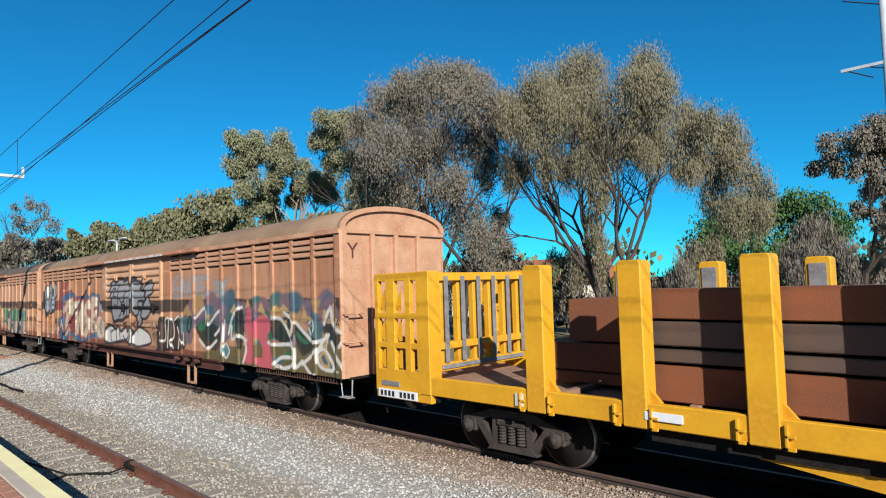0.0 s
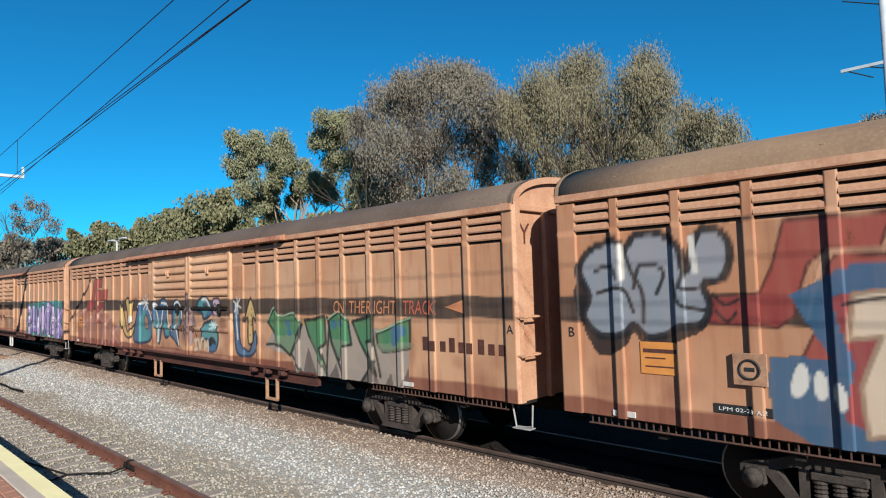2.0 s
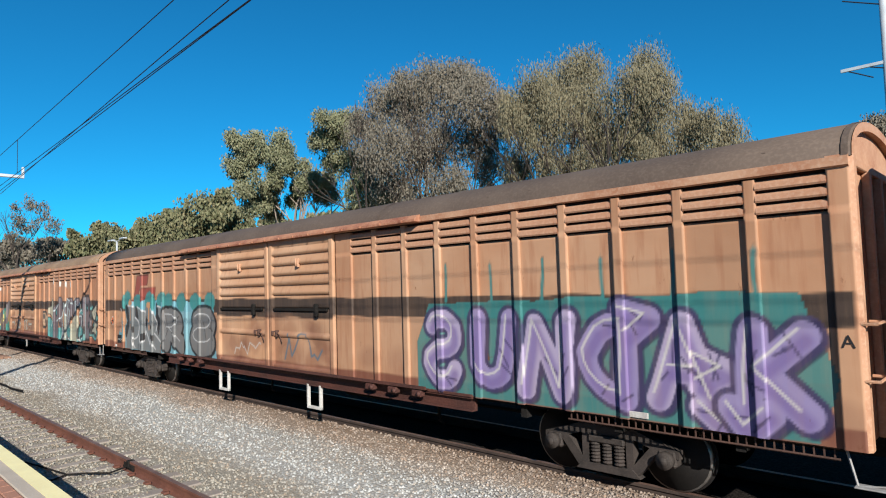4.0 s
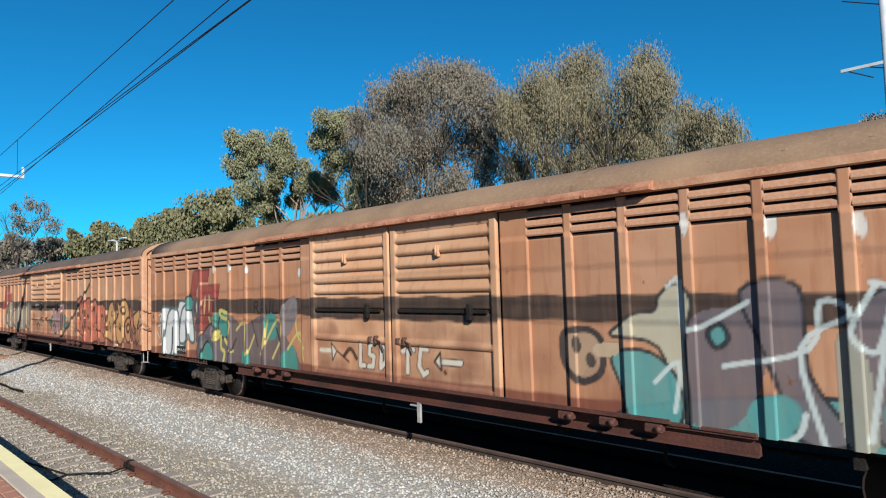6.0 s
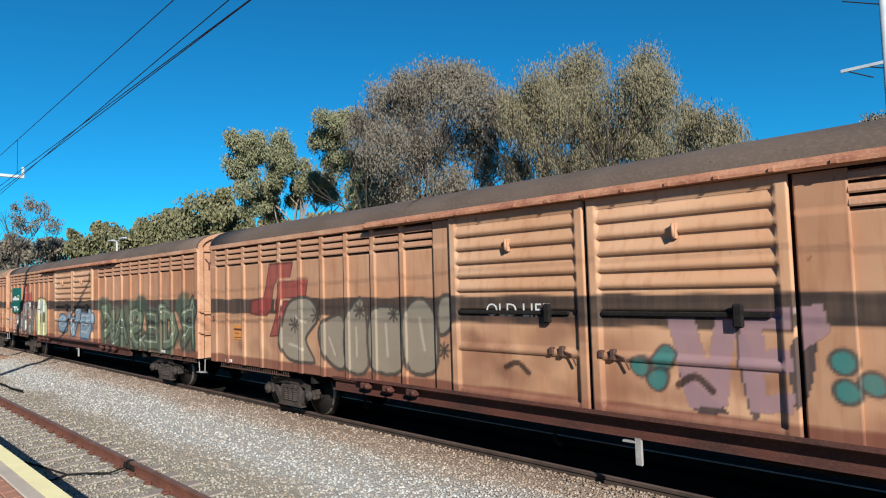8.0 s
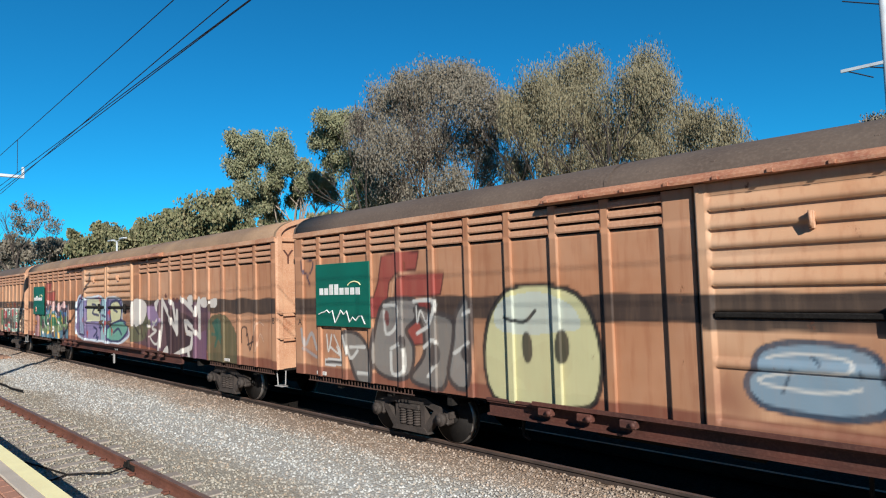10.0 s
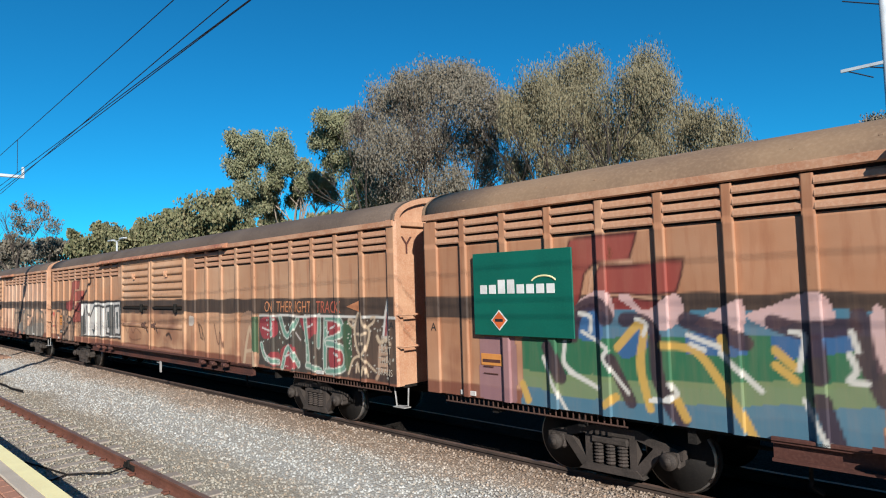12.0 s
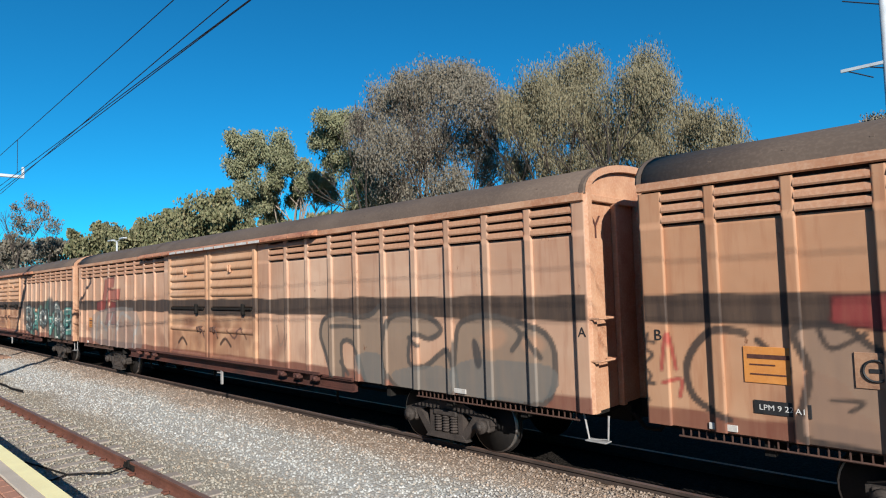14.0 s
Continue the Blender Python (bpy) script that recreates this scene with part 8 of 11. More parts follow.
    cv.line([(2.64, 2.05), (2.69, 2.36), (2.88, 2.48), (3.05, 2.35), (3.08, 2.09), (2.68, 2.07)], 0.132, lin(84, 82, 90))
    cv.line([(2.9, 1.95), (2.87, 1.4)], 0.132, lin(84, 82, 90))
    cv.line([(2.9, 1.88), (3.1, 1.89)], 0.132, lin(84, 82, 90))
    cv.line([(2.89, 1.66), (3.06, 1.67)], 0.132, lin(84, 82, 90))
    cv.line([(2.87, 1.43), (3.12, 1.49)], 0.132, lin(84, 82, 90))
    cv.line([(2.88, 1.2), (3.1, 1.44), (3.43, 1.52), (3.73, 1.3), (3.83, 0.99)], 0.132, lin(84, 82, 90))
    cv.line([(3.63, 1.66), (3.71, 1.75), (3.78, 1.68), (3.7, 1.58), (3.63, 1.66)], 0.084, lin(140, 120, 130))
    cv.blob(2.87, 2.27, 0.05, 0.14, lin(170, 172, 168), 0.9, 0.15)
    cv.line([(3.74, 1.48), (4.04, 1.68), (4.12, 1.56), (3.8, 1.46)], 0.091, lin(204, 188, 84))
    cv.line([(4.57, 2.11), (4.17, 2.19), (4.22, 2.04), (4.56, 1.98)], 0.091, lin(204, 188, 84))
    cv.line([(4.22, 1.57), (4.23, 1.3), (4.4, 1.2), (4.31, 0.94)], 0.091, lin(204, 188, 84))
    cv.line([(4.4, 1.5), (4.53, 1.39)], 0.091, lin(204, 188, 84))
    cv.line([(3.86, 1.57), (4.14, 1.66)], 0.091, lin(204, 188, 84))
    cv.blob(3.32, 2.31, 0.045, 0.22, lin(196, 166, 108), 0.9, 0.15)
    cv.blob(3.55, 2.35, 0.045, 0.22, lin(196, 166, 108), 0.9, 0.15)
    cv.blob(3.83, 1.92, 0.045, 0.22, lin(196, 166, 108), 0.9, 0.15)
    cv.line([(0.4, 2.03), (0.56, 2.06), (0.46, 1.81), (0.51, 1.41)], 0.042, lin(212, 204, 190))
    cv.line([(0.33, 1.71), (0.66, 1.82)], 0.042, lin(212, 204, 190))
    cv.line([(0.41, 1.18), (0.63, 1.22)], 0.042, lin(212, 204, 190))
    cv.line([(0.26, 1.53), (0.42, 1.36)], 0.042, lin(212, 204, 190))
    cv.form([(0.57, 1.77), (0.7, 1.82), (0.65, 1.62)], lin(190, 30, 40), None, 0.078)


def mural_5(cv):
    red_mark(cv)
    cv.form([(14.98, 2.48), (15.33, 2.63), (15.71, 2.43), (16.03, 2.56), (16.5, 2.55), (16.49, 2.41), (16.94, 2.5), (17.14, 2.32), (17.54, 2.35), (17.95, 2.26), (18.13, 1.89), (18.05, 1.52), (17.77, 1.27), (18.03, 1.06), (17.47, 1.01), (16.98, 1.04), (16.43, 0.94), (15.84, 0.97), (15.6, 1.17), (15.08, 1.31), (14.84, 1.67), (15.1, 2.05)], lin(190, 96, 66), lin(66, 38, 34), 0.078)
    cv.line([(15.75, 2.41), (15.81, 1.8), (15.73, 1.18)], 0.07, lin(66, 38, 34))
    cv.line([(16.55, 2.38), (16.41, 1.83), (16.56, 1.41), (16.43, 0.98)], 0.07, lin(66, 38, 34))
    cv.line([(17.19, 2.3), (17.06, 1.77), (17.3, 1.39), (17.38, 1.08)], 0.07, lin(66, 38, 34))
    cv.line([(15.03, 2.01), (15.36, 1.69), (15.55, 1.43)], 0.07, lin(66, 38, 34))
    cv.line([(17.68, 1.34), (17.3, 1.47)], 0.07, lin(66, 38, 34))
    cv.blob(15.48, 2.02, 0.1, 0.10500000000000001, lin(66, 38, 34), 0.95, 0.1)
    cv.blob(15.48, 1.96, 0.045000000000000005, 0.04000000000000001, lin(206, 130, 96), 0.9, 0.1)
    cv.blob(16.1, 1.88, 0.1, 0.10500000000000001, lin(66, 38, 34), 0.95, 0.1)
    cv.blob(16.1, 1.83, 0.045000000000000005, 0.04000000000000001, lin(206, 130, 96), 0.9, 0.1)
    cv.blob(16.76, 2.13, 0.12, 0.126, lin(66, 38, 34), 0.95, 0.1)
    cv.blob(16.76, 2.08, 0.054, 0.048, lin(206, 130, 96), 0.9, 0.1)
    cv.blob(17.67, 1.88, 0.13, 0.1365, lin(66, 38, 34), 0.95, 0.1)
    cv.blob(17.66, 1.83, 0.0585, 0.052000000000000005, lin(206, 130, 96), 0.9, 0.1)
    cv.blob(17.1, 1.45, 0.08, 0.084, lin(66, 38, 34), 0.95, 0.1)
    cv.blob(17.1, 1.4, 0.036000000000000004, 0.032, lin(206, 130, 96), 0.9, 0.1)
    cv.blob(16.22, 1.46, 0.07, 0.07350000000000001, lin(66, 38, 34), 0.95, 0.1)
    cv.blob(16.22, 1.41, 0.03150000000000001, 0.028000000000000004, lin(206, 130, 96), 0.9, 0.1)
    cv.dots(14.9, 17.9, 1.15, 2.35, lin(220, 150, 112), 46, 0.035)
    cv.form([(18.29, 2.16), (18.51, 2.4), (18.83, 2.42), (18.99, 2.2), (19.0, 1.79), (18.8, 1.57), (18.86, 1.09), (18.45, 1.14), (18.04, 1.3), (18.17, 1.82)], lin(198, 146, 80), lin(66, 38, 34), 0.078)
    cv.form([(19.13, 2.44), (19.41, 2.31), (19.82, 2.5), (20.12, 2.34), (20.25, 2.04), (20.09, 1.85), (19.83, 1.74), (19.76, 1.17), (19.41, 1.05), (19.07, 1.24), (19.03, 1.79), (19.22, 2.0)], lin(198, 146, 80), lin(66, 38, 34), 0.078)
    cv.form([(19.84, 1.71), (20.1, 1.91), (20.39, 1.86), (20.5, 1.63), (20.41, 1.27), (20.11, 1.14), (19.88, 1.32)], lin(196, 124, 74), lin(66, 38, 34), 0.078)
    cv.form([(20.27, 2.28), (20.52, 2.23), (20.59, 1.93), (20.67, 1.65), (20.73, 1.19), (20.53, 1.22), (20.49, 1.75)], lin(176, 92, 60), lin(66, 38, 34), 0.062)
    cv.form([(20.59, 2.02), (21.29, 2.26), (20.93, 1.64), (20.85, 1.07), (20.72, 1.31), (20.81, 1.59), (20.59, 1.7)], lin(198, 146, 80), lin(66, 38, 34), 0.078, sharp=True)
    cv.line([(21.0, 1.62), (21.5, 1.74)], 0.07, lin(66, 38, 34))
    cv.line([(20.85, 1.1), (21.03, 1.23), (21.29, 1.59)], 0.056, lin(66, 38, 34))
    cv.blob(18.66, 2.02, 0.1, 0.10500000000000001, lin(66, 38, 34), 0.95, 0.1)
    cv.blob(18.67, 2.04, 0.05, 0.05, lin(206, 160, 100), 0.9, 0.1)
    cv.blob(18.8, 1.57, 0.1, 0.10500000000000001, lin(66, 38, 34), 0.95, 0.1)
    cv.blob(18.82, 1.59, 0.05, 0.05, lin(206, 160, 100), 0.9, 0.1)
    cv.blob(18.22, 1.53, 0.09, 0.0945, lin(66, 38, 34), 0.95, 0.1)
    cv.blob(18.24, 1.55, 0.045, 0.045, lin(206, 160, 100), 0.9, 0.1)
    cv.blob(19.19, 2.06, 0.1, 0.10500000000000001, lin(66, 38, 34), 0.95, 0.1)
    cv.blob(19.2, 2.08, 0.05, 0.05, lin(206, 160, 100), 0.9, 0.1)
    cv.blob(19.77, 2.13, 0.15, 0.1575, lin(66, 38, 34), 0.95, 0.1)
    cv.blob(19.78, 2.15, 0.075, 0.075, lin(206, 160, 100), 0.9, 0.1)
    cv.blob(19.39, 1.61, 0.1, 0.10500000000000001, lin(66, 38, 34), 0.95, 0.1)
    cv.blob(19.4, 1.63, 0.05, 0.05, lin(206, 160, 100), 0.9, 0.1)
    cv.blob(20.12, 1.57, 0.15, 0.1575, lin(66, 38, 34), 0.95, 0.1)
    cv.blob(20.13, 1.59, 0.075, 0.075, lin(206, 160, 100), 0.9, 0.1)
    cv.blob(20.29, 1.98, 0.08, 0.084, lin(66, 38, 34), 0.95, 0.1)
    cv.blob(20.3, 2.0, 0.04, 0.04, lin(206, 160, 100), 0.9, 0.1)
    cv.blob(20.58, 1.45, 0.08, 0.084, lin(66, 38, 34), 0.95, 0.1)
    cv.blob(20.59, 1.47, 0.04, 0.04, lin(206, 160, 100), 0.9, 0.1)
    cv.line([(19.41, 2.21), (19.59, 1.82), (19.47, 1.49)], 0.077, lin(66, 38, 34))
    cv.line([(18.4, 1.76), (18.55, 1.41)], 0.056, lin(66, 38, 34))
    cv.line([(14.53, 1.95), (14.62, 1.76)], 0.035, lin(110, 84, 60))
    cv.line([(14.47, 1.65), (14.66, 1.57)], 0.035, lin(110, 84, 60))
    cv.line([(14.51, 1.41), (14.62, 1.32)], 0.035, lin(110, 84, 60))
    cv.line([(21.13, 1.33), (21.23, 1.47), (21.31, 1.27)], 0.035, lin(110, 84, 60))
    cv.line([(20.97, 2.43), (21.17, 2.4)], 0.035, lin(110, 84, 60))
    cv.form([(12.98, 2.0), (13.17, 2.06), (13.11, 1.56), (12.97, 1.29), (12.92, 1.65)], lin(56, 52, 58), None, 0.078)
    cv.form([(11.74, 1.63), (11.91, 1.16), (12.28, 1.17), (12.22, 1.23), (11.93, 1.45)], lin(56, 52, 58), None, 0.078)
    cv.form([(12.39, 2.1), (12.49, 1.26), (12.6, 1.19), (12.55, 1.86)], lin(64, 58, 64), None, 0.078)
    cv.form([(11.64, 2.24), (11.98, 2.21), (12.1, 1.7), (12.21, 2.23), (12.44, 2.28), (12.28, 1.23), (11.86, 1.19), (11.76, 1.56)], lin(158, 120, 128), None, 0.078, sharp=True)
    cv.form([(12.47, 2.28), (12.97, 2.33), (12.96, 2.11), (12.68, 2.08), (12.7, 1.87), (12.95, 1.89), (12.95, 1.66), (12.66, 1.62), (12.67, 1.4), (12.95, 1.46), (12.95, 1.25), (12.52, 1.2), (12.42, 1.86)], lin(158, 120, 128), None, 0.078, sharp=True)
    cv.form([(13.0, 2.31), (13.23, 2.35), (13.3, 2.07), (13.03, 1.88)], lin(158, 120, 128), None, 0.078, sharp=True)
    cv.blob(11.33, 1.65, 0.14, 0.145, lin(50, 62, 64), 0.9, 0.15)
    cv.blob(11.33, 1.65, 0.1, 0.105, lin(38, 126, 120), 0.9, 0.15)
    cv.blob(11.58, 1.71, 0.14, 0.145, lin(50, 62, 64), 0.9, 0.15)
    cv.blob(11.58, 1.71, 0.1, 0.105, lin(38, 126, 120), 0.9, 0.15)
    cv.blob(11.53, 1.5, 0.14, 0.145, lin(50, 62, 64), 0.9, 0.15)
    cv.blob(11.53, 1.5, 0.1, 0.105, lin(38, 126, 120), 0.9, 0.15)
    cv.blob(13.4, 1.8, 0.14, 0.145, lin(50, 62, 64), 0.9, 0.15)
    cv.blob(13.4, 1.8, 0.1, 0.105, lin(38, 126, 120), 0.9, 0.15)
    cv.blob(13.4, 1.5, 0.14, 0.145, lin(50, 62, 64), 0.9, 0.15)
    cv.blob(13.4, 1.5, 0.1, 0.105, lin(38, 126, 120), 0.9, 0.15)
    cv.blob(13.63, 1.6, 0.14, 0.145, lin(50, 62, 64), 0.9, 0.15)
    cv.blob(13.63, 1.6, 0.1, 0.105, lin(38, 126, 120), 0.9, 0.15)
    cv.line([(9.23, 1.45), (9.44, 1.53), (9.63, 1.4)], 0.084, lin(58, 40, 34))
    cv.line([(11.75, 1.43), (11.94, 1.53), (12.12, 1.39)], 0.084, lin(58, 40, 34))
    cv.form([(3.11, 1.79), (3.46, 2.39), (4.2, 2.45), (4.48, 2.05), (4.07, 1.65), (4.36, 1.19), (3.47, 1.2), (3.1, 1.49)], lin(142, 132, 114), lin(70, 64, 58), 0.07)
    cv.form([(4.58, 1.94), (5.32, 2.12), (5.34, 1.17), (4.93, 1.2), (4.56, 1.56)], lin(142, 132, 114), lin(70, 64, 58), 0.07)
    cv.form([(5.41, 2.07), (5.93, 2.42), (6.05, 1.22), (5.41, 1.16)], lin(142, 132, 114), lin(70, 64, 58), 0.07)
    cv.form([(6.11, 2.13), (6.63, 2.33), (7.02, 2.14), (6.96, 1.24), (6.13, 1.23)], lin(142, 132, 114), lin(70, 64, 58), 0.07)
    cv.form([(7.11, 2.29), (7.55, 2.43), (7.86, 1.98), (7.79, 1.3), (7.17, 1.23), (7.01, 1.76)], lin(142, 132, 114), lin(70, 64, 58), 0.07)
    cv.form([(7.92, 2.41), (8.21, 2.44), (8.17, 1.99), (7.9, 1.89)], lin(142, 132, 114), lin(70, 64, 58), 0.07)
    cv.line([(3.67, 2.1), (4.08, 1.99)], 0.056, lin(180, 168, 144))
    cv.line([(4.85, 1.68), (5.03, 1.37)], 0.056, lin(180, 168, 144))
    cv.line([(5.71, 1.92), (5.73, 1.41)], 0.056, lin(180, 168, 144))
    cv.line([(6.54, 1.99), (6.6, 1.46)], 0.056, lin(180, 168, 144))
    cv.line([(7.41, 2.1), (7.52, 1.6)], 0.056, lin(180, 168, 144))
    cv.line([(3.43, 1.51), (3.96, 1.42)], 0.056, lin(180, 168, 144))
    cv.line([(3.66, 1.92), (3.87, 1.93)], 0.042, lin(66, 58, 52))
    cv.line([(3.66, 1.92), (3.45, 1.92)], 0.042, lin(66, 58, 52))
    cv.line([(3.66, 1.92), (3.66, 1.76)], 0.042, lin(66, 58, 52))
    cv.line([(3.66, 1.92), (3.67, 2.09)], 0.042, lin(66, 58, 52))
    cv.line([(3.66, 1.92), (3.81, 1.81)], 0.042, lin(66, 58, 52))
    cv.line([(3.66, 1.92), (3.51, 2.04)], 0.042, lin(66, 58, 52))
    cv.line([(3.66, 1.92), (3.81, 2.04)], 0.042, lin(66, 58, 52))
    cv.line([(3.66, 1.92), (3.51, 1.8)], 0.042, lin(66, 58, 52))
    cv.line([(4.44, 2.11), (4.64, 2.11)], 0.042, lin(66, 58, 52))
    cv.line([(4.44, 2.11), (4.25, 2.11)], 0.042, lin(66, 58, 52))
    cv.line([(4.44, 2.11), (4.44, 1.95)], 0.042, lin(66, 58, 52))
    cv.line([(4.44, 2.11), (4.45, 2.27)], 0.042, lin(66, 58, 52))
    cv.line([(4.44, 2.11), (4.58, 2.0)], 0.042, lin(66, 58, 52))
    cv.line([(4.44, 2.11), (4.31, 2.22)], 0.042, lin(66, 58, 52))
    cv.line([(4.44, 2.11), (4.58, 2.22)], 0.042, lin(66, 58, 52))
    cv.line([(4.44, 2.11), (4.3, 1.99)], 0.042, lin(66, 58, 52))
    cv.line([(6.78, 2.19), (6.92, 2.19)], 0.042, lin(66, 58, 52))
    cv.line([(6.78, 2.19), (6.63, 2.19)], 0.042, lin(66, 58, 52))
    cv.line([(6.78, 2.19), (6.77, 2.05)], 0.042, lin(66, 58, 52))
    cv.line([(6.78, 2.19), (6.78, 2.33)], 0.042, lin(66, 58, 52))
    cv.line([(6.78, 2.19), (6.87, 2.09)], 0.042, lin(66, 58, 52))
    cv.line([(6.78, 2.19), (6.67, 2.29)], 0.042, lin(66, 58, 52))
    cv.line([(6.78, 2.19), (6.88, 2.29)], 0.042, lin(66, 58, 52))
    cv.line([(6.78, 2.19), (6.67, 2.09)], 0.042, lin(66, 58, 52))
    cv.line([(5.84, 2.23), (6.0, 2.23)], 0.042, lin(66, 58, 52))
    cv.line([(5.84, 2.23), (5.67, 2.23)], 0.042, lin(66, 58, 52))
    cv.line([(5.84, 2.23), (5.83, 2.09)], 0.042, lin(66, 58, 52))
    cv.line([(5.84, 2.23), (5.84, 2.38)], 0.042, lin(66, 58, 52))
    cv.line([(5.84, 2.23), (5.95, 2.13)], 0.042, lin(66, 58, 52))
    cv.line([(5.84, 2.23), (5.72, 2.33)], 0.042, lin(66, 58, 52))
    cv.line([(5.84, 2.23), (5.96, 2.33)], 0.042, lin(66, 58, 52))
    cv.line([(5.84, 2.23), (5.72, 2.13)], 0.042, lin(66, 58, 52))
    cv.line([(8.01, 1.63), (8.13, 1.63)], 0.042, lin(66, 58, 52))
    cv.line([(8.01, 1.63), (7.88, 1.62)], 0.042, lin(66, 58, 52))
    cv.line([(8.01, 1.63), (8.0, 1.5)], 0.042, lin(66, 58, 52))
    cv.line([(8.01, 1.63), (8.01, 1.75)], 0.042, lin(66, 58, 52))
    cv.line([(8.01, 1.63), (8.09, 1.54)], 0.042, lin(66, 58, 52))
    cv.line([(8.01, 1.63), (7.93, 1.71)], 0.042, lin(66, 58, 52))
    cv.line([(8.01, 1.63), (8.1, 1.72)], 0.042, lin(66, 58, 52))
    cv.line([(8.01, 1.63), (7.92, 1.53)], 0.042, lin(66, 58, 52))


def mural_6(cv):
    red_mark(cv)
    cv.form([(1.53, 1.83), (2.0, 1.78), (2.33, 1.4), (2.26, 0.91), (1.88, 0.94), (1.59, 1.48)], lin(116, 114, 110), lin(66, 58, 58), 0.078)
    cv.form([(2.36, 1.67), (2.67, 2.37), (3.46, 2.43), (3.48, 2.1), (3.25, 1.91), (3.43, 1.62), (3.31, 1.17), (2.87, 1.07), (2.41, 1.24)], lin(124, 122, 118), lin(66, 58, 58), 0.078)
    cv.form([(3.33, 1.13), (3.66, 1.52), (3.63, 1.99), (3.47, 2.27), (3.91, 2.23), (4.36, 2.02), (4.15, 1.1), (3.76, 1.0)], lin(116, 114, 110), lin(66, 58, 58), 0.078)
    cv.form([(4.22, 1.22), (4.33, 1.8), (4.4, 2.21), (4.72, 2.4), (4.64, 1.13)], lin(130, 128, 124), lin(66, 58, 58), 0.078)
    cv.line([(2.67, 2.31), (3.06, 2.31), (2.98, 1.96), (2.71, 1.82), (2.67, 2.21)], 0.063, lin(196, 194, 188))
    cv.line([(2.83, 1.57), (3.15, 1.66), (3.18, 1.23), (2.87, 1.16), (2.83, 1.51)], 0.063, lin(196, 194, 188))
    cv.line([(3.45, 2.4), (3.94, 2.4), (3.85, 2.05), (3.51, 1.86)], 0.063, lin(196, 194, 188))
    cv.line([(3.66, 1.64), (3.93, 1.77), (3.97, 1.43), (3.74, 1.18)], 0.063, lin(196, 194, 188))
    cv.line([(4.34, 1.58), (4.68, 1.77)], 0.063, lin(196, 194, 188))
    cv.line([(4.54, 2.18), (4.71, 2.24)], 0.063, lin(196, 194, 188))
    cv.line([(1.68, 1.55), (2.14, 1.59)], 0.063, lin(196, 194, 188))
    cv.line([(1.89, 1.08), (2.22, 1.09)], 0.063, lin(196, 194, 188))
    cv.line([(1.52, 1.76), (1.67, 1.34), (1.91, 1.5)], 0.063, lin(196, 194, 188))
    cv.blob(3.93, 1.54, 0.1, 0.17, lin(66, 58, 58), 0.9, 0.15)
    cv.blob(4.59, 1.55, 0.14, 0.15, lin(66, 58, 58), 0.9, 0.15)
    cv.blob(3.16, 1.72, 0.07, 0.12, lin(66, 58, 58), 0.9, 0.15)
    cv.blob(2.73, 2.08, 0.07, 0.14, lin(120, 56, 54), 0.9, 0.15)
    cv.line([(3.51, 2.31), (3.52, 2.04), (3.61, 2.25), (3.74, 2.05), (3.83, 2.28)], 0.035, WHITE)
    cv.line([(0.14, 3.2), (0.19, 2.99), (0.39, 2.94), (0.5, 3.18), (0.2, 3.24)], 0.042, lin(52, 50, 78))
    cv.line([(0.29, 2.9), (0.4, 2.74)], 0.042, lin(52, 50, 78))
    cv.line([(0.14, 1.85), (0.22, 1.53), (0.44, 1.78), (0.62, 1.48)], 0.077, lin(150, 160, 166), cover=0.7)
    cv.line([(0.17, 1.45), (0.61, 1.32)], 0.077, lin(150, 160, 166), cover=0.7)
    cv.line([(0.93, 1.73), (0.99, 1.43), (1.09, 1.74)], 0.049, WHITE)
    cv.line([(1.04, 1.51), (1.38, 1.39), (1.18, 1.74)], 0.049, WHITE)
    cv.line([(1.26, 1.52), (1.4, 1.32)], 0.049, WHITE)
    cv.form([(0.89, 1.31), (1.44, 1.32), (1.43, 1.17), (0.89, 1.16)], lin(204, 200, 196), None, 0.078, sharp=True)
    cv.line([(0.93, 1.24), (1.4, 1.24)], 0.056, lin(66, 58, 58))
    cv.form([(5.1, 0.98), (5.0, 1.9), (5.3, 2.45), (5.8, 2.62), (6.6, 2.5), (6.9, 1.9), (6.8, 1.1), (6.2, 0.97)], lin(196, 194, 140), BLACK, 0.07)
    cv.form([(5.3, 1.95), (5.25, 2.35), (5.9, 2.52), (6.5, 2.35), (6.55, 2.0)], lin(176, 190, 190), None, 0.05, cover=0.7)
    cv.line([(5.35, 2.15), (5.7, 2.1), (5.9, 2.25)], 0.05, BLACK)
    cv.blob(5.75, 1.75, 0.1, 0.22, BLACK, 0.9)
    cv.blob(6.3, 1.75, 0.1, 0.22, BLACK, 0.9)
    piece(cv, "SAE", 8.6, 12.6, 1.05, 2.1, lin(120, 150, 170), lin(46, 70, 92), 0.3, 0.05, WHITE, None, wild=0.15)
    cv.cloud(13.8, 21.0, 0.98, 2.3, [lin(74, 88, 70), lin(92, 98, 82), lin(60, 80, 66)], 40, 0.42)
    piece(cv, "KASEDR", 14.0, 21.1, 0.98, 2.42, [lin(96, 112, 88), lin(80, 96, 78)], lin(46, 50, 44), 0.26, 0.04, lin(170, 176, 150), None, wild=0.18)


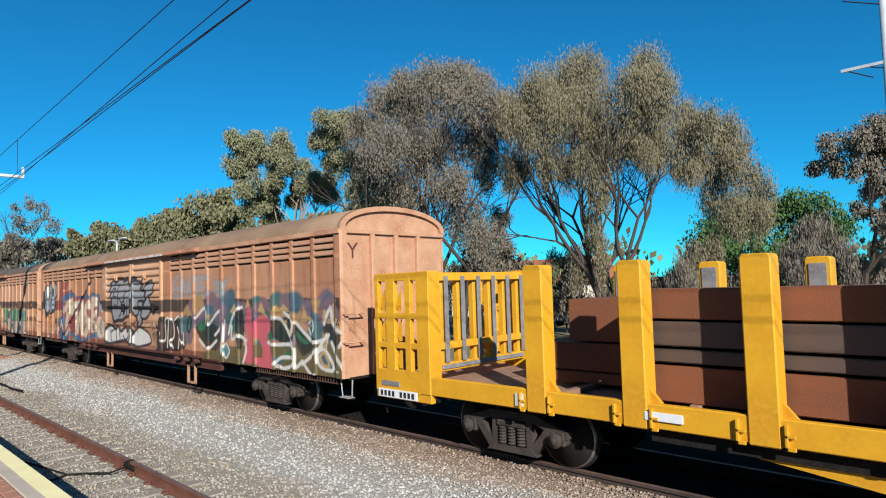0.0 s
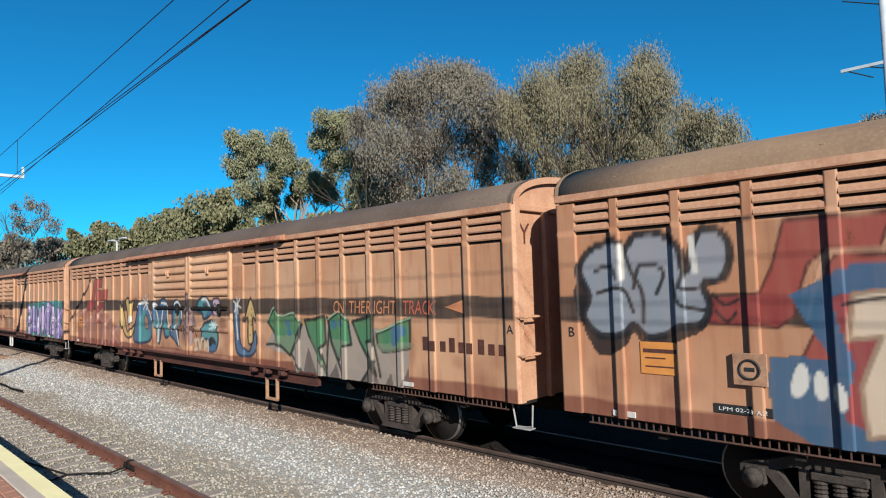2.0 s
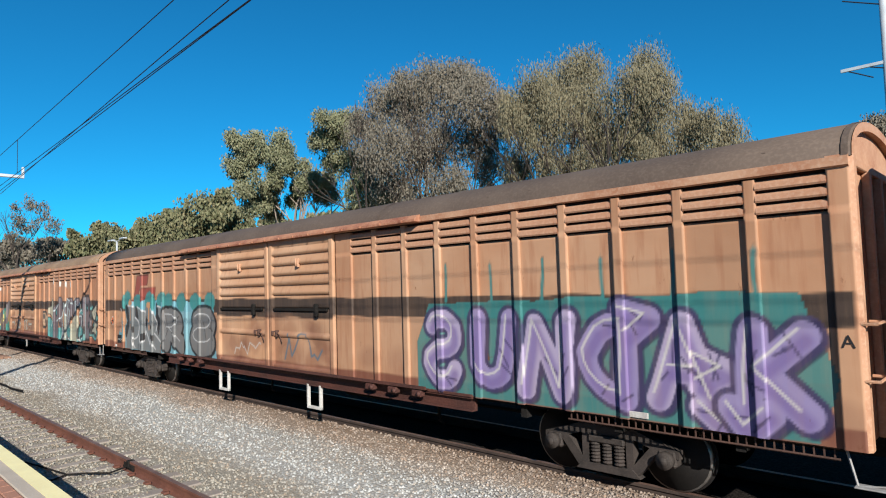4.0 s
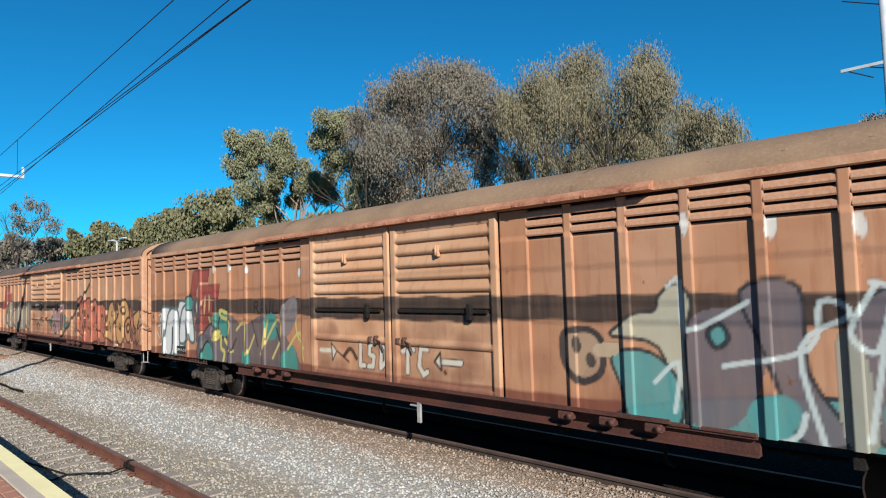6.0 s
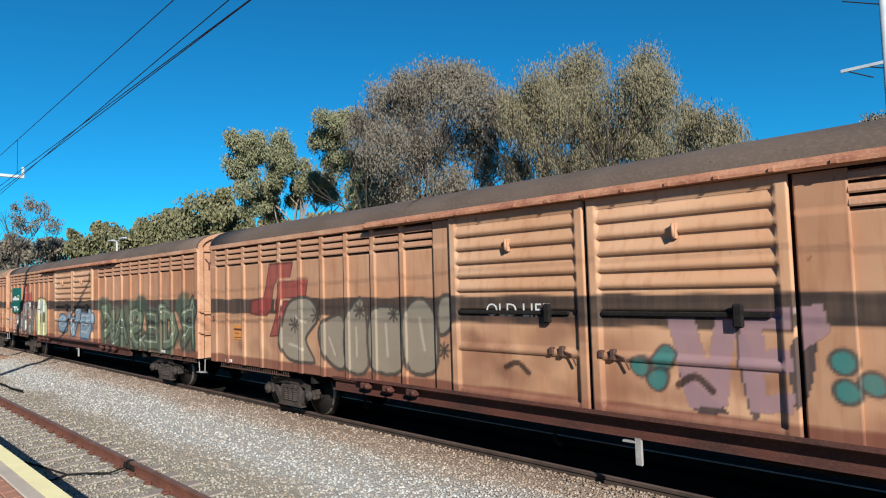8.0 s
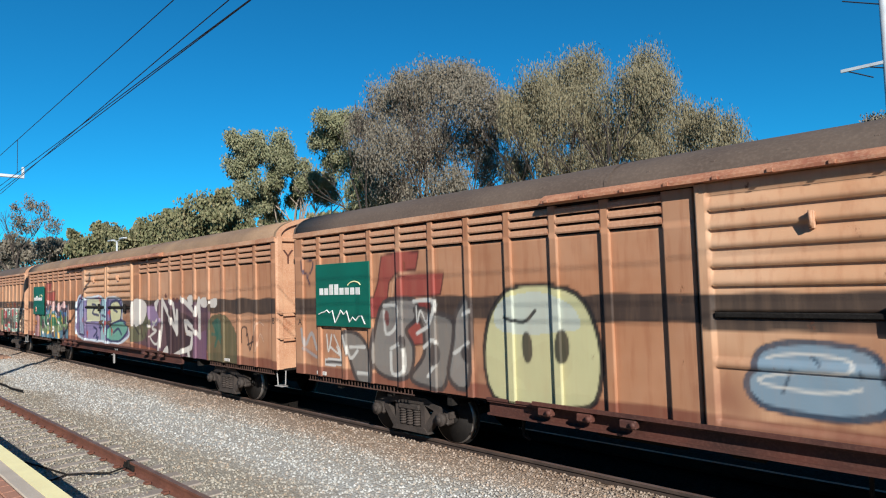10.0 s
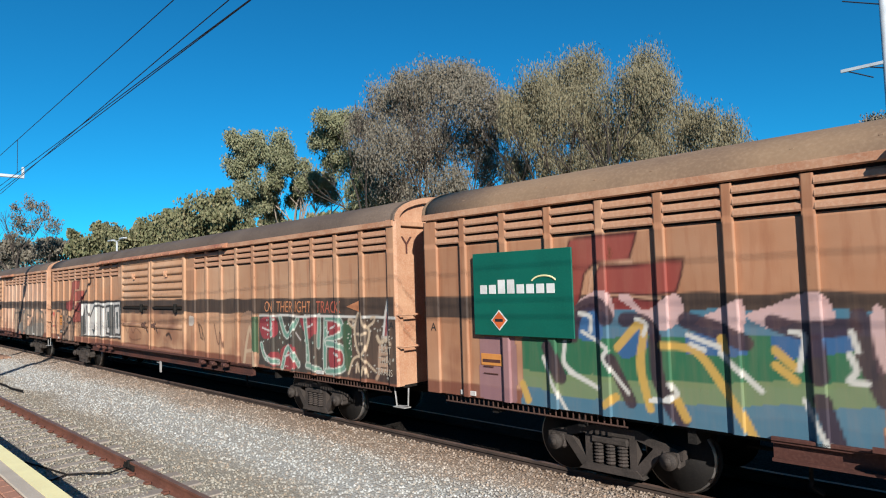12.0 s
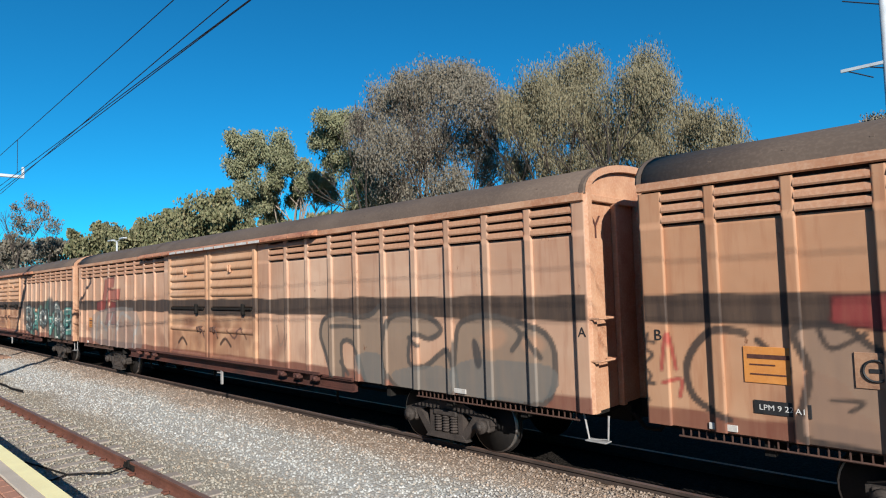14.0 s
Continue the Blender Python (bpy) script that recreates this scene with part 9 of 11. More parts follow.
def mural_7(cv):
    red_mark(cv)
    cv.form([(1.03, 1.86), (1.7, 1.89), (1.69, 0.88), (0.99, 0.94)], lin(150, 106, 116), None, 0.078, cover=0.85, sharp=True)
    cv.form([(1.8, 1.67), (1.81, 1.89), (2.61, 1.99), (2.72, 2.26), (3.74, 2.27), (4.79, 2.28), (6.06, 2.29), (5.98, 0.88), (4.94, 0.93), (4.2, 0.92), (3.42, 0.93), (1.76, 0.8)], lin(54, 120, 146), None, 0.078, sharp=True)
    cv.form([(1.81, 1.89), (6.05, 2.05), (6.02, 1.58), (4.08, 1.38), (1.79, 1.33)], lin(36, 110, 66), None, 0.078, sharp=True)
    cv.form([(1.79, 1.42), (4.08, 1.45), (6.02, 1.63), (6.01, 1.39), (4.07, 1.19), (2.81, 1.13), (1.78, 1.2)], lin(118, 138, 90), None, 0.078, sharp=True)
    cv.form([(2.68, 1.92), (2.75, 2.26), (3.07, 2.28), (3.1, 1.92)], lin(34, 100, 156), None, 0.078)
    cv.form([(4.15, 2.05), (4.78, 2.0), (4.79, 1.78), (4.16, 1.79)], lin(34, 94, 150), None, 0.078, sharp=True)
    cv.form([(5.05, 2.01), (5.76, 2.1), (5.77, 1.88), (5.08, 1.77)], lin(34, 94, 150), None, 0.078, sharp=True)
    cv.form([(3.3, 1.87), (3.56, 2.03), (3.67, 1.81), (3.38, 1.7)], lin(34, 94, 150), None, 0.078)
    cv.form([(2.65, 2.24), (2.82, 2.44), (3.15, 2.51), (3.24, 2.18), (2.94, 2.36)], lin(208, 164, 160), None, 0.078)
    cv.form([(3.31, 2.41), (3.46, 2.47), (3.66, 2.27), (3.95, 2.44), (4.08, 2.46), (4.15, 2.21), (3.85, 2.03), (3.65, 2.18)], lin(208, 164, 160), None, 0.078)
    cv.form([(4.27, 2.14), (4.49, 2.26), (4.78, 2.4), (4.76, 2.03), (4.55, 2.05)], lin(208, 164, 160), None, 0.078)
    cv.form([(4.81, 2.22), (5.08, 2.35), (5.49, 2.46), (5.64, 2.15), (5.31, 2.17), (5.07, 2.09)], lin(208, 164, 160), None, 0.078)
    cv.form([(5.95, 2.29), (6.06, 2.29), (6.03, 1.72), (5.93, 1.74)], lin(208, 164, 160), None, 0.078)
    cv.line([(2.63, 1.91), (2.75, 2.26), (3.01, 2.36), (3.15, 2.17)], 0.176, lin(62, 42, 56))
    cv.line([(3.38, 2.14), (3.65, 2.13), (3.79, 1.95)], 0.176, lin(62, 42, 56))
    cv.line([(3.76, 1.89), (3.81, 1.44), (4.05, 1.01)], 0.176, lin(62, 42, 56))
    cv.line([(4.17, 2.18), (4.48, 2.06), (4.78, 1.92)], 0.176, lin(62, 42, 56))
    cv.line([(5.09, 2.17), (5.37, 2.09), (5.77, 2.12)], 0.176, lin(62, 42, 56))
    cv.line([(5.45, 1.96), (5.49, 1.64)], 0.176, lin(62, 42, 56))
    cv.line([(2.24, 1.78), (2.45, 1.39)], 0.176, lin(62, 42, 56))
    cv.line([(5.5, 1.4), (5.59, 0.96)], 0.176, lin(62, 42, 56))
    cv.line([(5.84, 2.22), (5.87, 1.8), (6.01, 1.45)], 0.176, lin(62, 42, 56))
    cv.line([(3.2, 1.66), (3.43, 1.17)], 0.176, lin(62, 42, 56))
    cv.line([(3.3, 1.83), (3.61, 2.11), (3.58, 1.65), (3.69, 1.11)], 0.099, lin(208, 160, 50))
    cv.line([(3.84, 1.85), (4.25, 1.84), (4.52, 1.5), (4.73, 1.18), (4.88, 0.88)], 0.099, lin(208, 160, 50))
    cv.line([(3.08, 1.08), (3.23, 1.19)], 0.099, lin(208, 160, 50))
    cv.line([(5.09, 1.87), (5.26, 1.72)], 0.099, lin(208, 160, 50))
    cv.line([(5.08, 1.71), (5.26, 1.58)], 0.099, lin(208, 160, 50))
    cv.line([(4.54, 1.96), (4.58, 1.83)], 0.099, lin(208, 160, 50))
    cv.line([(1.78, 1.22), (1.88, 1.01)], 0.099, lin(208, 160, 50))
    cv.line([(4.0, 1.24), (4.1, 1.03)], 0.099, lin(208, 160, 50))
    cv.line([(2.77, 2.24), (2.93, 2.2), (2.93, 2.02)], 0.056, WHITE)
    cv.line([(2.8, 2.0), (3.16, 1.82), (3.11, 1.65), (3.41, 1.27)], 0.056, WHITE)
    cv.line([(2.58, 1.46), (2.97, 1.27)], 0.056, WHITE)
    cv.line([(3.53, 2.15), (3.66, 2.1), (3.61, 1.96)], 0.056, WHITE)
    cv.line([(4.19, 2.02), (4.52, 1.88)], 0.056, WHITE)
    cv.line([(4.22, 1.91), (4.37, 1.85)], 0.056, WHITE)
    cv.line([(5.25, 2.08), (5.37, 2.02), (5.31, 1.69)], 0.056, WHITE)
    cv.line([(4.53, 1.82), (4.92, 1.42)], 0.056, WHITE)
    cv.line([(5.76, 2.07), (5.8, 1.88)], 0.056, WHITE)
    cv.line([(5.73, 1.85), (5.78, 1.7), (5.73, 1.61), (5.86, 1.58)], 0.056, WHITE)
    cv.line([(5.33, 1.38), (5.53, 0.86)], 0.056, WHITE)
    cv.line([(2.5, 1.83), (2.49, 1.58), (2.62, 1.45)], 0.056, WHITE)
    cv.line([(3.93, 1.41), (4.01, 1.3), (3.91, 1.25)], 0.056, WHITE)
    cv.line([(2.18, 1.64), (2.4, 1.15), (2.52, 0.94)], 0.056, WHITE)
    cv.form([(3.67, 1.24), (3.97, 1.27), (3.97, 1.21), (3.67, 1.18)], lin(214, 212, 206), None, 0.078, sharp=True)
    cv.form([(7.2, 2.5), (7.62, 2.66), (8.32, 2.54), (9.8, 2.62), (10.61, 2.47), (10.84, 2.56), (11.75, 2.54), (12.07, 2.34), (12.1, 1.82), (12.59, 1.61), (12.63, 1.35), (11.89, 1.13), (10.78, 1.09), (9.45, 1.09), (7.29, 1.17), (7.08, 1.89)], lin(112, 102, 150), lin(192, 204, 214), 0.093)
    cv.form([(7.37, 2.53), (8.2, 2.52), (8.33, 1.24), (7.44, 1.24)], lin(150, 166, 196), lin(44, 48, 92), 0.062, sharp=True)
    cv.form([(8.49, 2.49), (9.93, 2.52), (9.9, 1.77), (8.51, 1.72)], lin(204, 202, 158), None, 0.078, sharp=True)
    cv.form([(8.51, 1.67), (9.9, 1.73), (9.88, 1.14), (8.56, 1.11)], lin(140, 126, 176), None, 0.078, sharp=True)
    cv.form([(10.0, 2.54), (10.65, 2.47), (10.6, 1.14), (9.99, 1.13)], lin(140, 182, 190), None, 0.078, sharp=True)
    cv.form([(10.95, 2.32), (11.64, 2.46), (12.0, 2.18), (11.84, 1.77), (11.16, 1.65)], lin(206, 204, 150), lin(44, 48, 92), 0.093)
    cv.form([(10.8, 1.59), (12.08, 1.82), (12.59, 1.58), (11.89, 1.19), (10.84, 1.15)], lin(92, 164, 142), lin(44, 48, 92), 0.078)
    cv.line([(9.05, 2.33), (9.5, 2.29), (9.11, 2.04), (9.77, 1.96)], 0.083, lin(44, 48, 92))
    cv.line([(9.25, 1.55), (9.61, 1.43), (9.23, 1.21)], 0.083, lin(44, 48, 92))
    cv.line([(10.11, 1.97), (10.57, 1.93)], 0.083, lin(44, 48, 92))
    cv.line([(10.78, 2.51), (10.72, 1.15)], 0.083, lin(44, 48, 92))
    cv.line([(11.29, 2.17), (11.62, 2.09)], 0.083, lin(44, 48, 92))
    cv.line([(11.26, 1.41), (11.7, 1.56), (12.0, 1.38)], 0.083, lin(44, 48, 92))
    cv.line([(10.07, 2.47), (10.12, 2.15)], 0.083, lin(44, 48, 92))
    cv.line([(11.74, 2.42), (12.0, 2.46), (12.06, 2.1)], 0.083, lin(44, 48, 92))
    cv.blob(8.04, 1.79, 0.09, 0.09, lin(186, 46, 56), 0.9, 0.15)
    cv.line([(8.04, 1.79), (8.04, 1.62)], 0.056, lin(186, 46, 56))
    cv.blob(9.93, 2.52, 0.09, 0.09, lin(186, 46, 56), 0.9, 0.15)
    cv.line([(9.93, 2.52), (9.93, 2.37)], 0.056, lin(186, 46, 56))
    cv.blob(10.32, 1.5, 0.09, 0.09, lin(186, 46, 56), 0.9, 0.15)
    cv.line([(10.32, 1.5), (10.31, 1.36)], 0.056, lin(186, 46, 56))
    cv.blob(8.53, 1.33, 0.09, 0.09, lin(186, 46, 56), 0.9, 0.15)
    cv.line([(8.53, 1.33), (8.53, 1.17)], 0.056, lin(186, 46, 56))
    cv.blob(11.09, 1.46, 0.09, 0.09, lin(186, 46, 56), 0.9, 0.15)
    cv.line([(11.09, 1.46), (11.08, 1.32)], 0.056, lin(186, 46, 56))
    cv.blob(7.62, 2.55, 0.09, 0.09, lin(186, 46, 56), 0.9, 0.15)
    cv.line([(7.62, 2.55), (7.61, 2.38)], 0.056, lin(186, 46, 56))
    cv.blob(10.56, 1.71, 0.09, 0.09, lin(186, 46, 56), 0.9, 0.15)
    cv.line([(10.56, 1.71), (10.55, 1.57)], 0.056, lin(186, 46, 56))
    cv.blob(10.88, 2.07, 0.09, 0.09, lin(186, 46, 56), 0.9, 0.15)
    cv.line([(10.88, 2.07), (10.87, 1.93)], 0.056, lin(186, 46, 56))
    cv.line([(8.14, 2.12), (8.29, 2.13)], 0.07, lin(44, 50, 104))
    cv.line([(8.14, 2.12), (7.98, 2.12)], 0.07, lin(44, 50, 104))
    cv.line([(8.14, 2.12), (8.14, 2.01)], 0.07, lin(44, 50, 104))
    cv.line([(8.14, 2.12), (8.14, 2.24)], 0.07, lin(44, 50, 104))
    cv.line([(8.14, 2.12), (8.24, 2.04)], 0.07, lin(44, 50, 104))
    cv.line([(8.14, 2.12), (8.04, 2.21)], 0.07, lin(44, 50, 104))
    cv.line([(9.96, 1.54), (10.08, 1.55)], 0.07, lin(44, 50, 104))
    cv.line([(9.96, 1.54), (9.84, 1.54)], 0.07, lin(44, 50, 104))
    cv.line([(9.96, 1.54), (9.96, 1.44)], 0.07, lin(44, 50, 104))
    cv.line([(9.96, 1.54), (9.97, 1.65)], 0.07, lin(44, 50, 104))
    cv.line([(9.96, 1.54), (10.04, 1.48)], 0.07, lin(44, 50, 104))
    cv.line([(9.96, 1.54), (9.88, 1.61)], 0.07, lin(44, 50, 104))
    cv.line([(10.45, 2.16), (10.56, 2.16)], 0.07, lin(44, 50, 104))
    cv.line([(10.45, 2.16), (10.33, 2.15)], 0.07, lin(44, 50, 104))
    cv.line([(10.45, 2.16), (10.44, 2.06)], 0.07, lin(44, 50, 104))
    cv.line([(10.45, 2.16), (10.45, 2.25)], 0.07, lin(44, 50, 104))
    cv.line([(10.45, 2.16), (10.52, 2.08)], 0.07, lin(44, 50, 104))
    cv.line([(10.45, 2.16), (10.37, 2.23)], 0.07, lin(44, 50, 104))
    cv.line([(9.6, 1.19), (9.73, 1.2)], 0.07, lin(44, 50, 104))
    cv.line([(9.6, 1.19), (9.47, 1.18)], 0.07, lin(44, 50, 104))
    cv.line([(9.6, 1.19), (9.6, 1.09)], 0.07, lin(44, 50, 104))
    cv.line([(9.6, 1.19), (9.6, 1.3)], 0.07, lin(44, 50, 104))
    cv.line([(9.6, 1.19), (9.68, 1.12)], 0.07, lin(44, 50, 104))
    cv.line([(9.6, 1.19), (9.52, 1.26)], 0.07, lin(44, 50, 104))
    cv.form([(12.85, 1.42), (13.51, 2.22), (15.02, 2.45), (18.01, 2.41), (18.21, 2.12), (18.06, 0.91), (17.04, 0.84), (15.38, 0.99), (12.9, 1.18)], lin(86, 58, 74), None, 0.078, sharp=True)
    cv.form([(15.26, 2.23), (16.42, 2.16), (17.34, 1.9), (17.1, 0.99), (15.51, 1.0)], lin(62, 42, 48), None, 0.078, sharp=True)
    cv.form([(13.99, 2.22), (14.74, 2.26), (15.03, 1.83), (14.28, 1.71)], lin(140, 112, 150), None, 0.078)
    cv.form([(17.28, 1.46), (18.0, 1.66), (18.02, 0.94), (17.31, 0.94)], lin(112, 74, 102), None, 0.078)
    cv.form([(12.91, 1.64), (13.91, 2.09), (14.31, 1.71), (13.73, 1.27), (12.85, 1.22)], lin(94, 94, 66), None, 0.078)
    cv.form([(18.16, 1.96), (18.89, 2.08), (19.53, 1.62), (19.57, 0.95), (18.76, 0.92), (18.19, 0.93)], lin(76, 84, 56), None, 0.078, cover=0.85)
    cv.form([(18.36, 1.93), (18.72, 1.97), (18.87, 1.52), (18.52, 1.5)], lin(52, 100, 84), None, 0.078)
    cv.form([(12.98, 2.41), (13.52, 2.5), (14.02, 2.26), (13.7, 1.79), (12.96, 1.67)], lin(206, 198, 190), None, 0.078)
    cv.form([(14.6, 2.4), (15.02, 2.48), (14.76, 2.13)], lin(206, 198, 190), None, 0.078)
    cv.form([(16.83, 2.51), (17.11, 2.6), (17.28, 2.41), (16.99, 2.3)], lin(206, 198, 190), None, 0.078)
    cv.form([(17.62, 2.47), (18.02, 2.52), (18.12, 2.31), (17.71, 2.27)], lin(206, 198, 190), None, 0.078)
    cv.form([(18.2, 2.46), (18.53, 2.48), (18.53, 2.3), (18.24, 2.27)], lin(206, 198, 190), None, 0.078)
    cv.line([(14.91, 0.92), (15.14, 1.76), (15.16, 2.45), (16.16, 1.56)], 0.143, lin(206, 198, 190), sharp=True)
    cv.line([(16.16, 1.54), (15.91, 2.35), (15.75, 2.44)], 0.143, lin(206, 198, 190), sharp=True)
    cv.line([(16.18, 2.16), (16.18, 1.57)], 0.143, lin(206, 198, 190), sharp=True)
    cv.line([(16.43, 2.51), (17.38, 2.09), (17.54, 2.47)], 0.143, lin(206, 198, 190), sharp=True)
    cv.line([(17.54, 2.47), (17.6, 1.51), (16.81, 1.87)], 0.143, lin(206, 198, 190), sharp=True)
    cv.line([(16.69, 1.88), (16.8, 1.6), (17.14, 1.54), (17.06, 1.22), (15.77, 0.87)], 0.143, lin(206, 198, 190), sharp=True)
    cv.line([(16.19, 0.8), (16.96, 0.9), (16.89, 1.14)], 0.143, lin(206, 198, 190), sharp=True)
    cv.line([(14.8, 1.91), (14.43, 1.65), (14.72, 1.58), (14.27, 1.39), (14.56, 1.2), (14.88, 1.23)], 0.077, lin(206, 198, 190))
    cv.line([(14.1, 1.72), (14.31, 1.69)], 0.077, lin(206, 198, 190))
    cv.line([(14.46, 1.82), (14.58, 1.76)], 0.077, lin(206, 198, 190))
    cv.form([(15.23, 1.03), (15.52, 1.18), (15.58, 0.94), (15.28, 0.9)], lin(206, 198, 190), None, 0.078)
    cv.line([(18.32, 1.87), (18.78, 1.38)], 0.088, lin(40, 96, 80))
    cv.line([(18.76, 1.88), (18.43, 1.3)], 0.088, lin(40, 96, 80))
    cv.line([(18.26, 1.58), (18.87, 1.58)], 0.088, lin(40, 96, 80))
    cv.line([(13.5, 1.7), (13.65, 1.37)], 0.07, lin(54, 48, 44))
    cv.line([(13.08, 1.69), (13.49, 1.45)], 0.07, lin(54, 48, 44))
    cv.line([(13.89, 1.47), (13.97, 1.26)], 0.07, lin(54, 48, 44))
    cv.line([(19.79, 1.45), (19.82, 1.8), (20.03, 1.81), (20.04, 1.63)], 0.042, lin(52, 40, 40))
    cv.line([(20.08, 1.68), (20.18, 1.31), (20.3, 1.61)], 0.042, lin(52, 40, 40))
    cv.line([(20.08, 1.43), (20.33, 1.5)], 0.042, lin(52, 40, 40))
    cv.line([(20.38, 1.6), (20.56, 1.94), (20.8, 1.89)], 0.035, lin(206, 160, 130))
    cv.line([(20.47, 1.28), (20.63, 1.68), (20.78, 1.52)], 0.035, lin(206, 160, 130))
    cv.line([(20.34, 1.17), (20.46, 1.94)], 0.035, lin(206, 160, 130))
    cv.blob(15.97, 2.49, 0.1, 0.06, lin(96, 44, 44), 0.9, 0.15)
    cv.blob(16.19, 2.47, 0.1, 0.06, lin(96, 44, 44), 0.9, 0.15)
    cv.blob(15.43, 2.58, 0.1, 0.06, lin(96, 44, 44), 0.9, 0.15)


def mural_8(cv):
    red_mark(cv)
    cv.line([(1.03, 2.03), (0.67, 2.04), (0.41, 1.69), (0.46, 1.29), (0.84, 1.1)], 0.088, lin(66, 56, 52))
    cv.line([(1.16, 1.96), (1.46, 1.67)], 0.077, lin(66, 56, 52))
    cv.form([(1.53, 2.1), (1.96, 2.11), (2.2, 1.92), (2.7, 1.74), (2.94, 1.44), (2.87, 0.94), (2.15, 0.94), (1.52, 1.02), (1.65, 1.68)], lin(140, 114, 96), lin(66, 56, 52), 0.078, cover=0.85)
    cv.line([(1.74, 2.09), (1.85, 1.91), (2.13, 2.06)], 0.049, lin(66, 56, 52))
    cv.line([(1.82, 1.41), (2.1, 1.43), (1.98, 1.32)], 0.042, lin(66, 56, 52))
    cv.line([(2.63, 1.71), (2.85, 1.36), (2.69, 0.96)], 0.099, lin(66, 56, 52))
    cv.line([(-0.04, 2.0), (-0.08, 1.83), (0.01, 1.75), (-0.11, 1.62), (-0.03, 1.5), (-0.12, 1.33), (-0.06, 1.21)], 0.042, lin(66, 56, 52))
    cv.line([(-0.12, 1.92), (0.04, 1.9)], 0.042, lin(66, 56, 52))
    cv.line([(-0.14, 1.41), (0.01, 1.41)], 0.042, lin(66, 56, 52))
    cv.line([(0.11, 1.59), (0.19, 2.01), (0.27, 1.6)], 0.049, lin(176, 64, 52))
    cv.line([(0.12, 1.43), (0.32, 1.48), (0.29, 1.28)], 0.049, lin(176, 64, 52))
    cv.line([(3.4, 1.66), (3.55, 1.64), (3.45, 1.51)], 0.042, lin(84, 56, 44))
    cv.line([(3.45, 1.42), (3.53, 1.22), (3.62, 1.44)], 0.042, lin(84, 56, 44))
    cv.line([(3.58, 1.17), (3.78, 1.23)], 0.042, lin(84, 56, 44))
    cv.form([(3.91, 2.38), (8.03, 2.44), (8.2, 1.25), (3.92, 1.19)], lin(206, 202, 196), BLACK, 0.062, sharp=True)
    cv.form([(3.94, 1.87), (4.22, 2.27), (4.25, 1.25), (3.92, 1.23)], lin(50, 56, 58), None, 0.078, sharp=True)
    cv.form([(7.03, 2.32), (7.26, 2.32), (7.31, 1.3), (7.05, 1.3)], lin(50, 56, 58), None, 0.078, sharp=True)
    cv.form([(8.0, 2.43), (8.21, 1.36), (8.01, 1.35)], lin(50, 56, 58), None, 0.078, sharp=True)
    cv.form([(5.04, 1.46), (5.44, 1.42), (5.26, 1.24)], lin(50, 56, 58), None, 0.078, sharp=True)
    cv.line([(4.3, 1.31), (4.38, 2.26), (4.83, 1.89), (5.29, 2.29), (5.48, 1.4)], 0.084, lin(44, 46, 50), sharp=True)
    cv.line([(5.47, 2.27), (6.35, 2.27)], 0.084, lin(44, 46, 50), sharp=True)
    cv.line([(5.92, 2.25), (5.99, 1.33)], 0.084, lin(44, 46, 50), sharp=True)
    cv.line([(6.51, 2.27), (7.03, 2.28), (7.05, 1.35), (6.54, 1.34), (6.51, 2.27)], 0.084, lin(44, 46, 50), sharp=True)
    cv.line([(7.34, 2.28), (7.92, 2.3), (8.03, 1.37), (7.39, 1.34), (7.34, 2.28)], 0.084, lin(44, 46, 50), sharp=True)
    cv.form([(6.66, 2.1), (6.84, 2.1), (6.85, 1.55), (6.67, 1.57)], lin(56, 70, 70), None, 0.078, sharp=True)
    cv.form([(7.51, 2.09), (7.72, 2.1), (7.78, 1.55), (7.57, 1.54)], lin(56, 70, 70), None, 0.078, sharp=True)
    cv.line([(8.51, 1.64), (8.74, 1.44), (8.92, 1.7), (9.18, 1.47), (9.4, 1.61), (9.8, 1.47)], 0.035, lin(92, 54, 40), cover=0.7)
    cv.line([(8.85, 1.32), (9.17, 1.26), (9.79, 1.3)], 0.035, lin(92, 54, 40), cover=0.7)
    cv.line([(11.71, 1.48), (11.91, 1.54), (12.06, 1.41)], 0.084, lin(56, 40, 34))
    cv.form([(13.2, 2.03), (13.48, 2.01), (13.46, 1.81), (13.18, 1.77)], lin(206, 196, 184), None, 0.078, cover=0.75)
    cv.line([(13.63, 1.88), (13.77, 1.54), (13.7, 1.83), (13.87, 1.71), (13.86, 1.5)], 0.042, lin(64, 46, 38))
    cv.line([(13.77, 1.49), (13.92, 1.45)], 0.042, lin(64, 46, 38))
    cv.line([(14.55, 1.84), (14.76, 1.36), (14.92, 1.66), (15.05, 1.29)], 0.035, lin(96, 64, 46))
    cv.line([(13.91, 1.62), (14.06, 1.37)], 0.035, lin(96, 64, 46))
    cv.form([(15.91, 2.02), (16.64, 2.1), (16.66, 0.88), (15.97, 0.87)], lin(170, 128, 100), None, 0.078, cover=0.75)
    cv.line([(16.03, 0.92), (16.31, 1.81), (16.55, 0.97)], 0.099, lin(196, 164, 132))
    cv.line([(16.13, 1.28), (16.49, 1.3)], 0.084, lin(196, 164, 132))
    cv.form([(16.44, 2.06), (16.71, 2.08), (16.7, 1.24), (16.45, 1.3)], lin(48, 96, 64), None, 0.078, sharp=True)
    cv.form([(16.76, 2.1), (19.9, 2.16), (20.01, 1.0), (18.45, 0.97), (16.71, 1.0)], lin(58, 62, 60), None, 0.078, sharp=True)
    cv.form([(16.79, 2.0), (17.43, 2.06), (17.51, 1.7), (16.93, 1.59)], lin(160, 46, 58), None, 0.078)
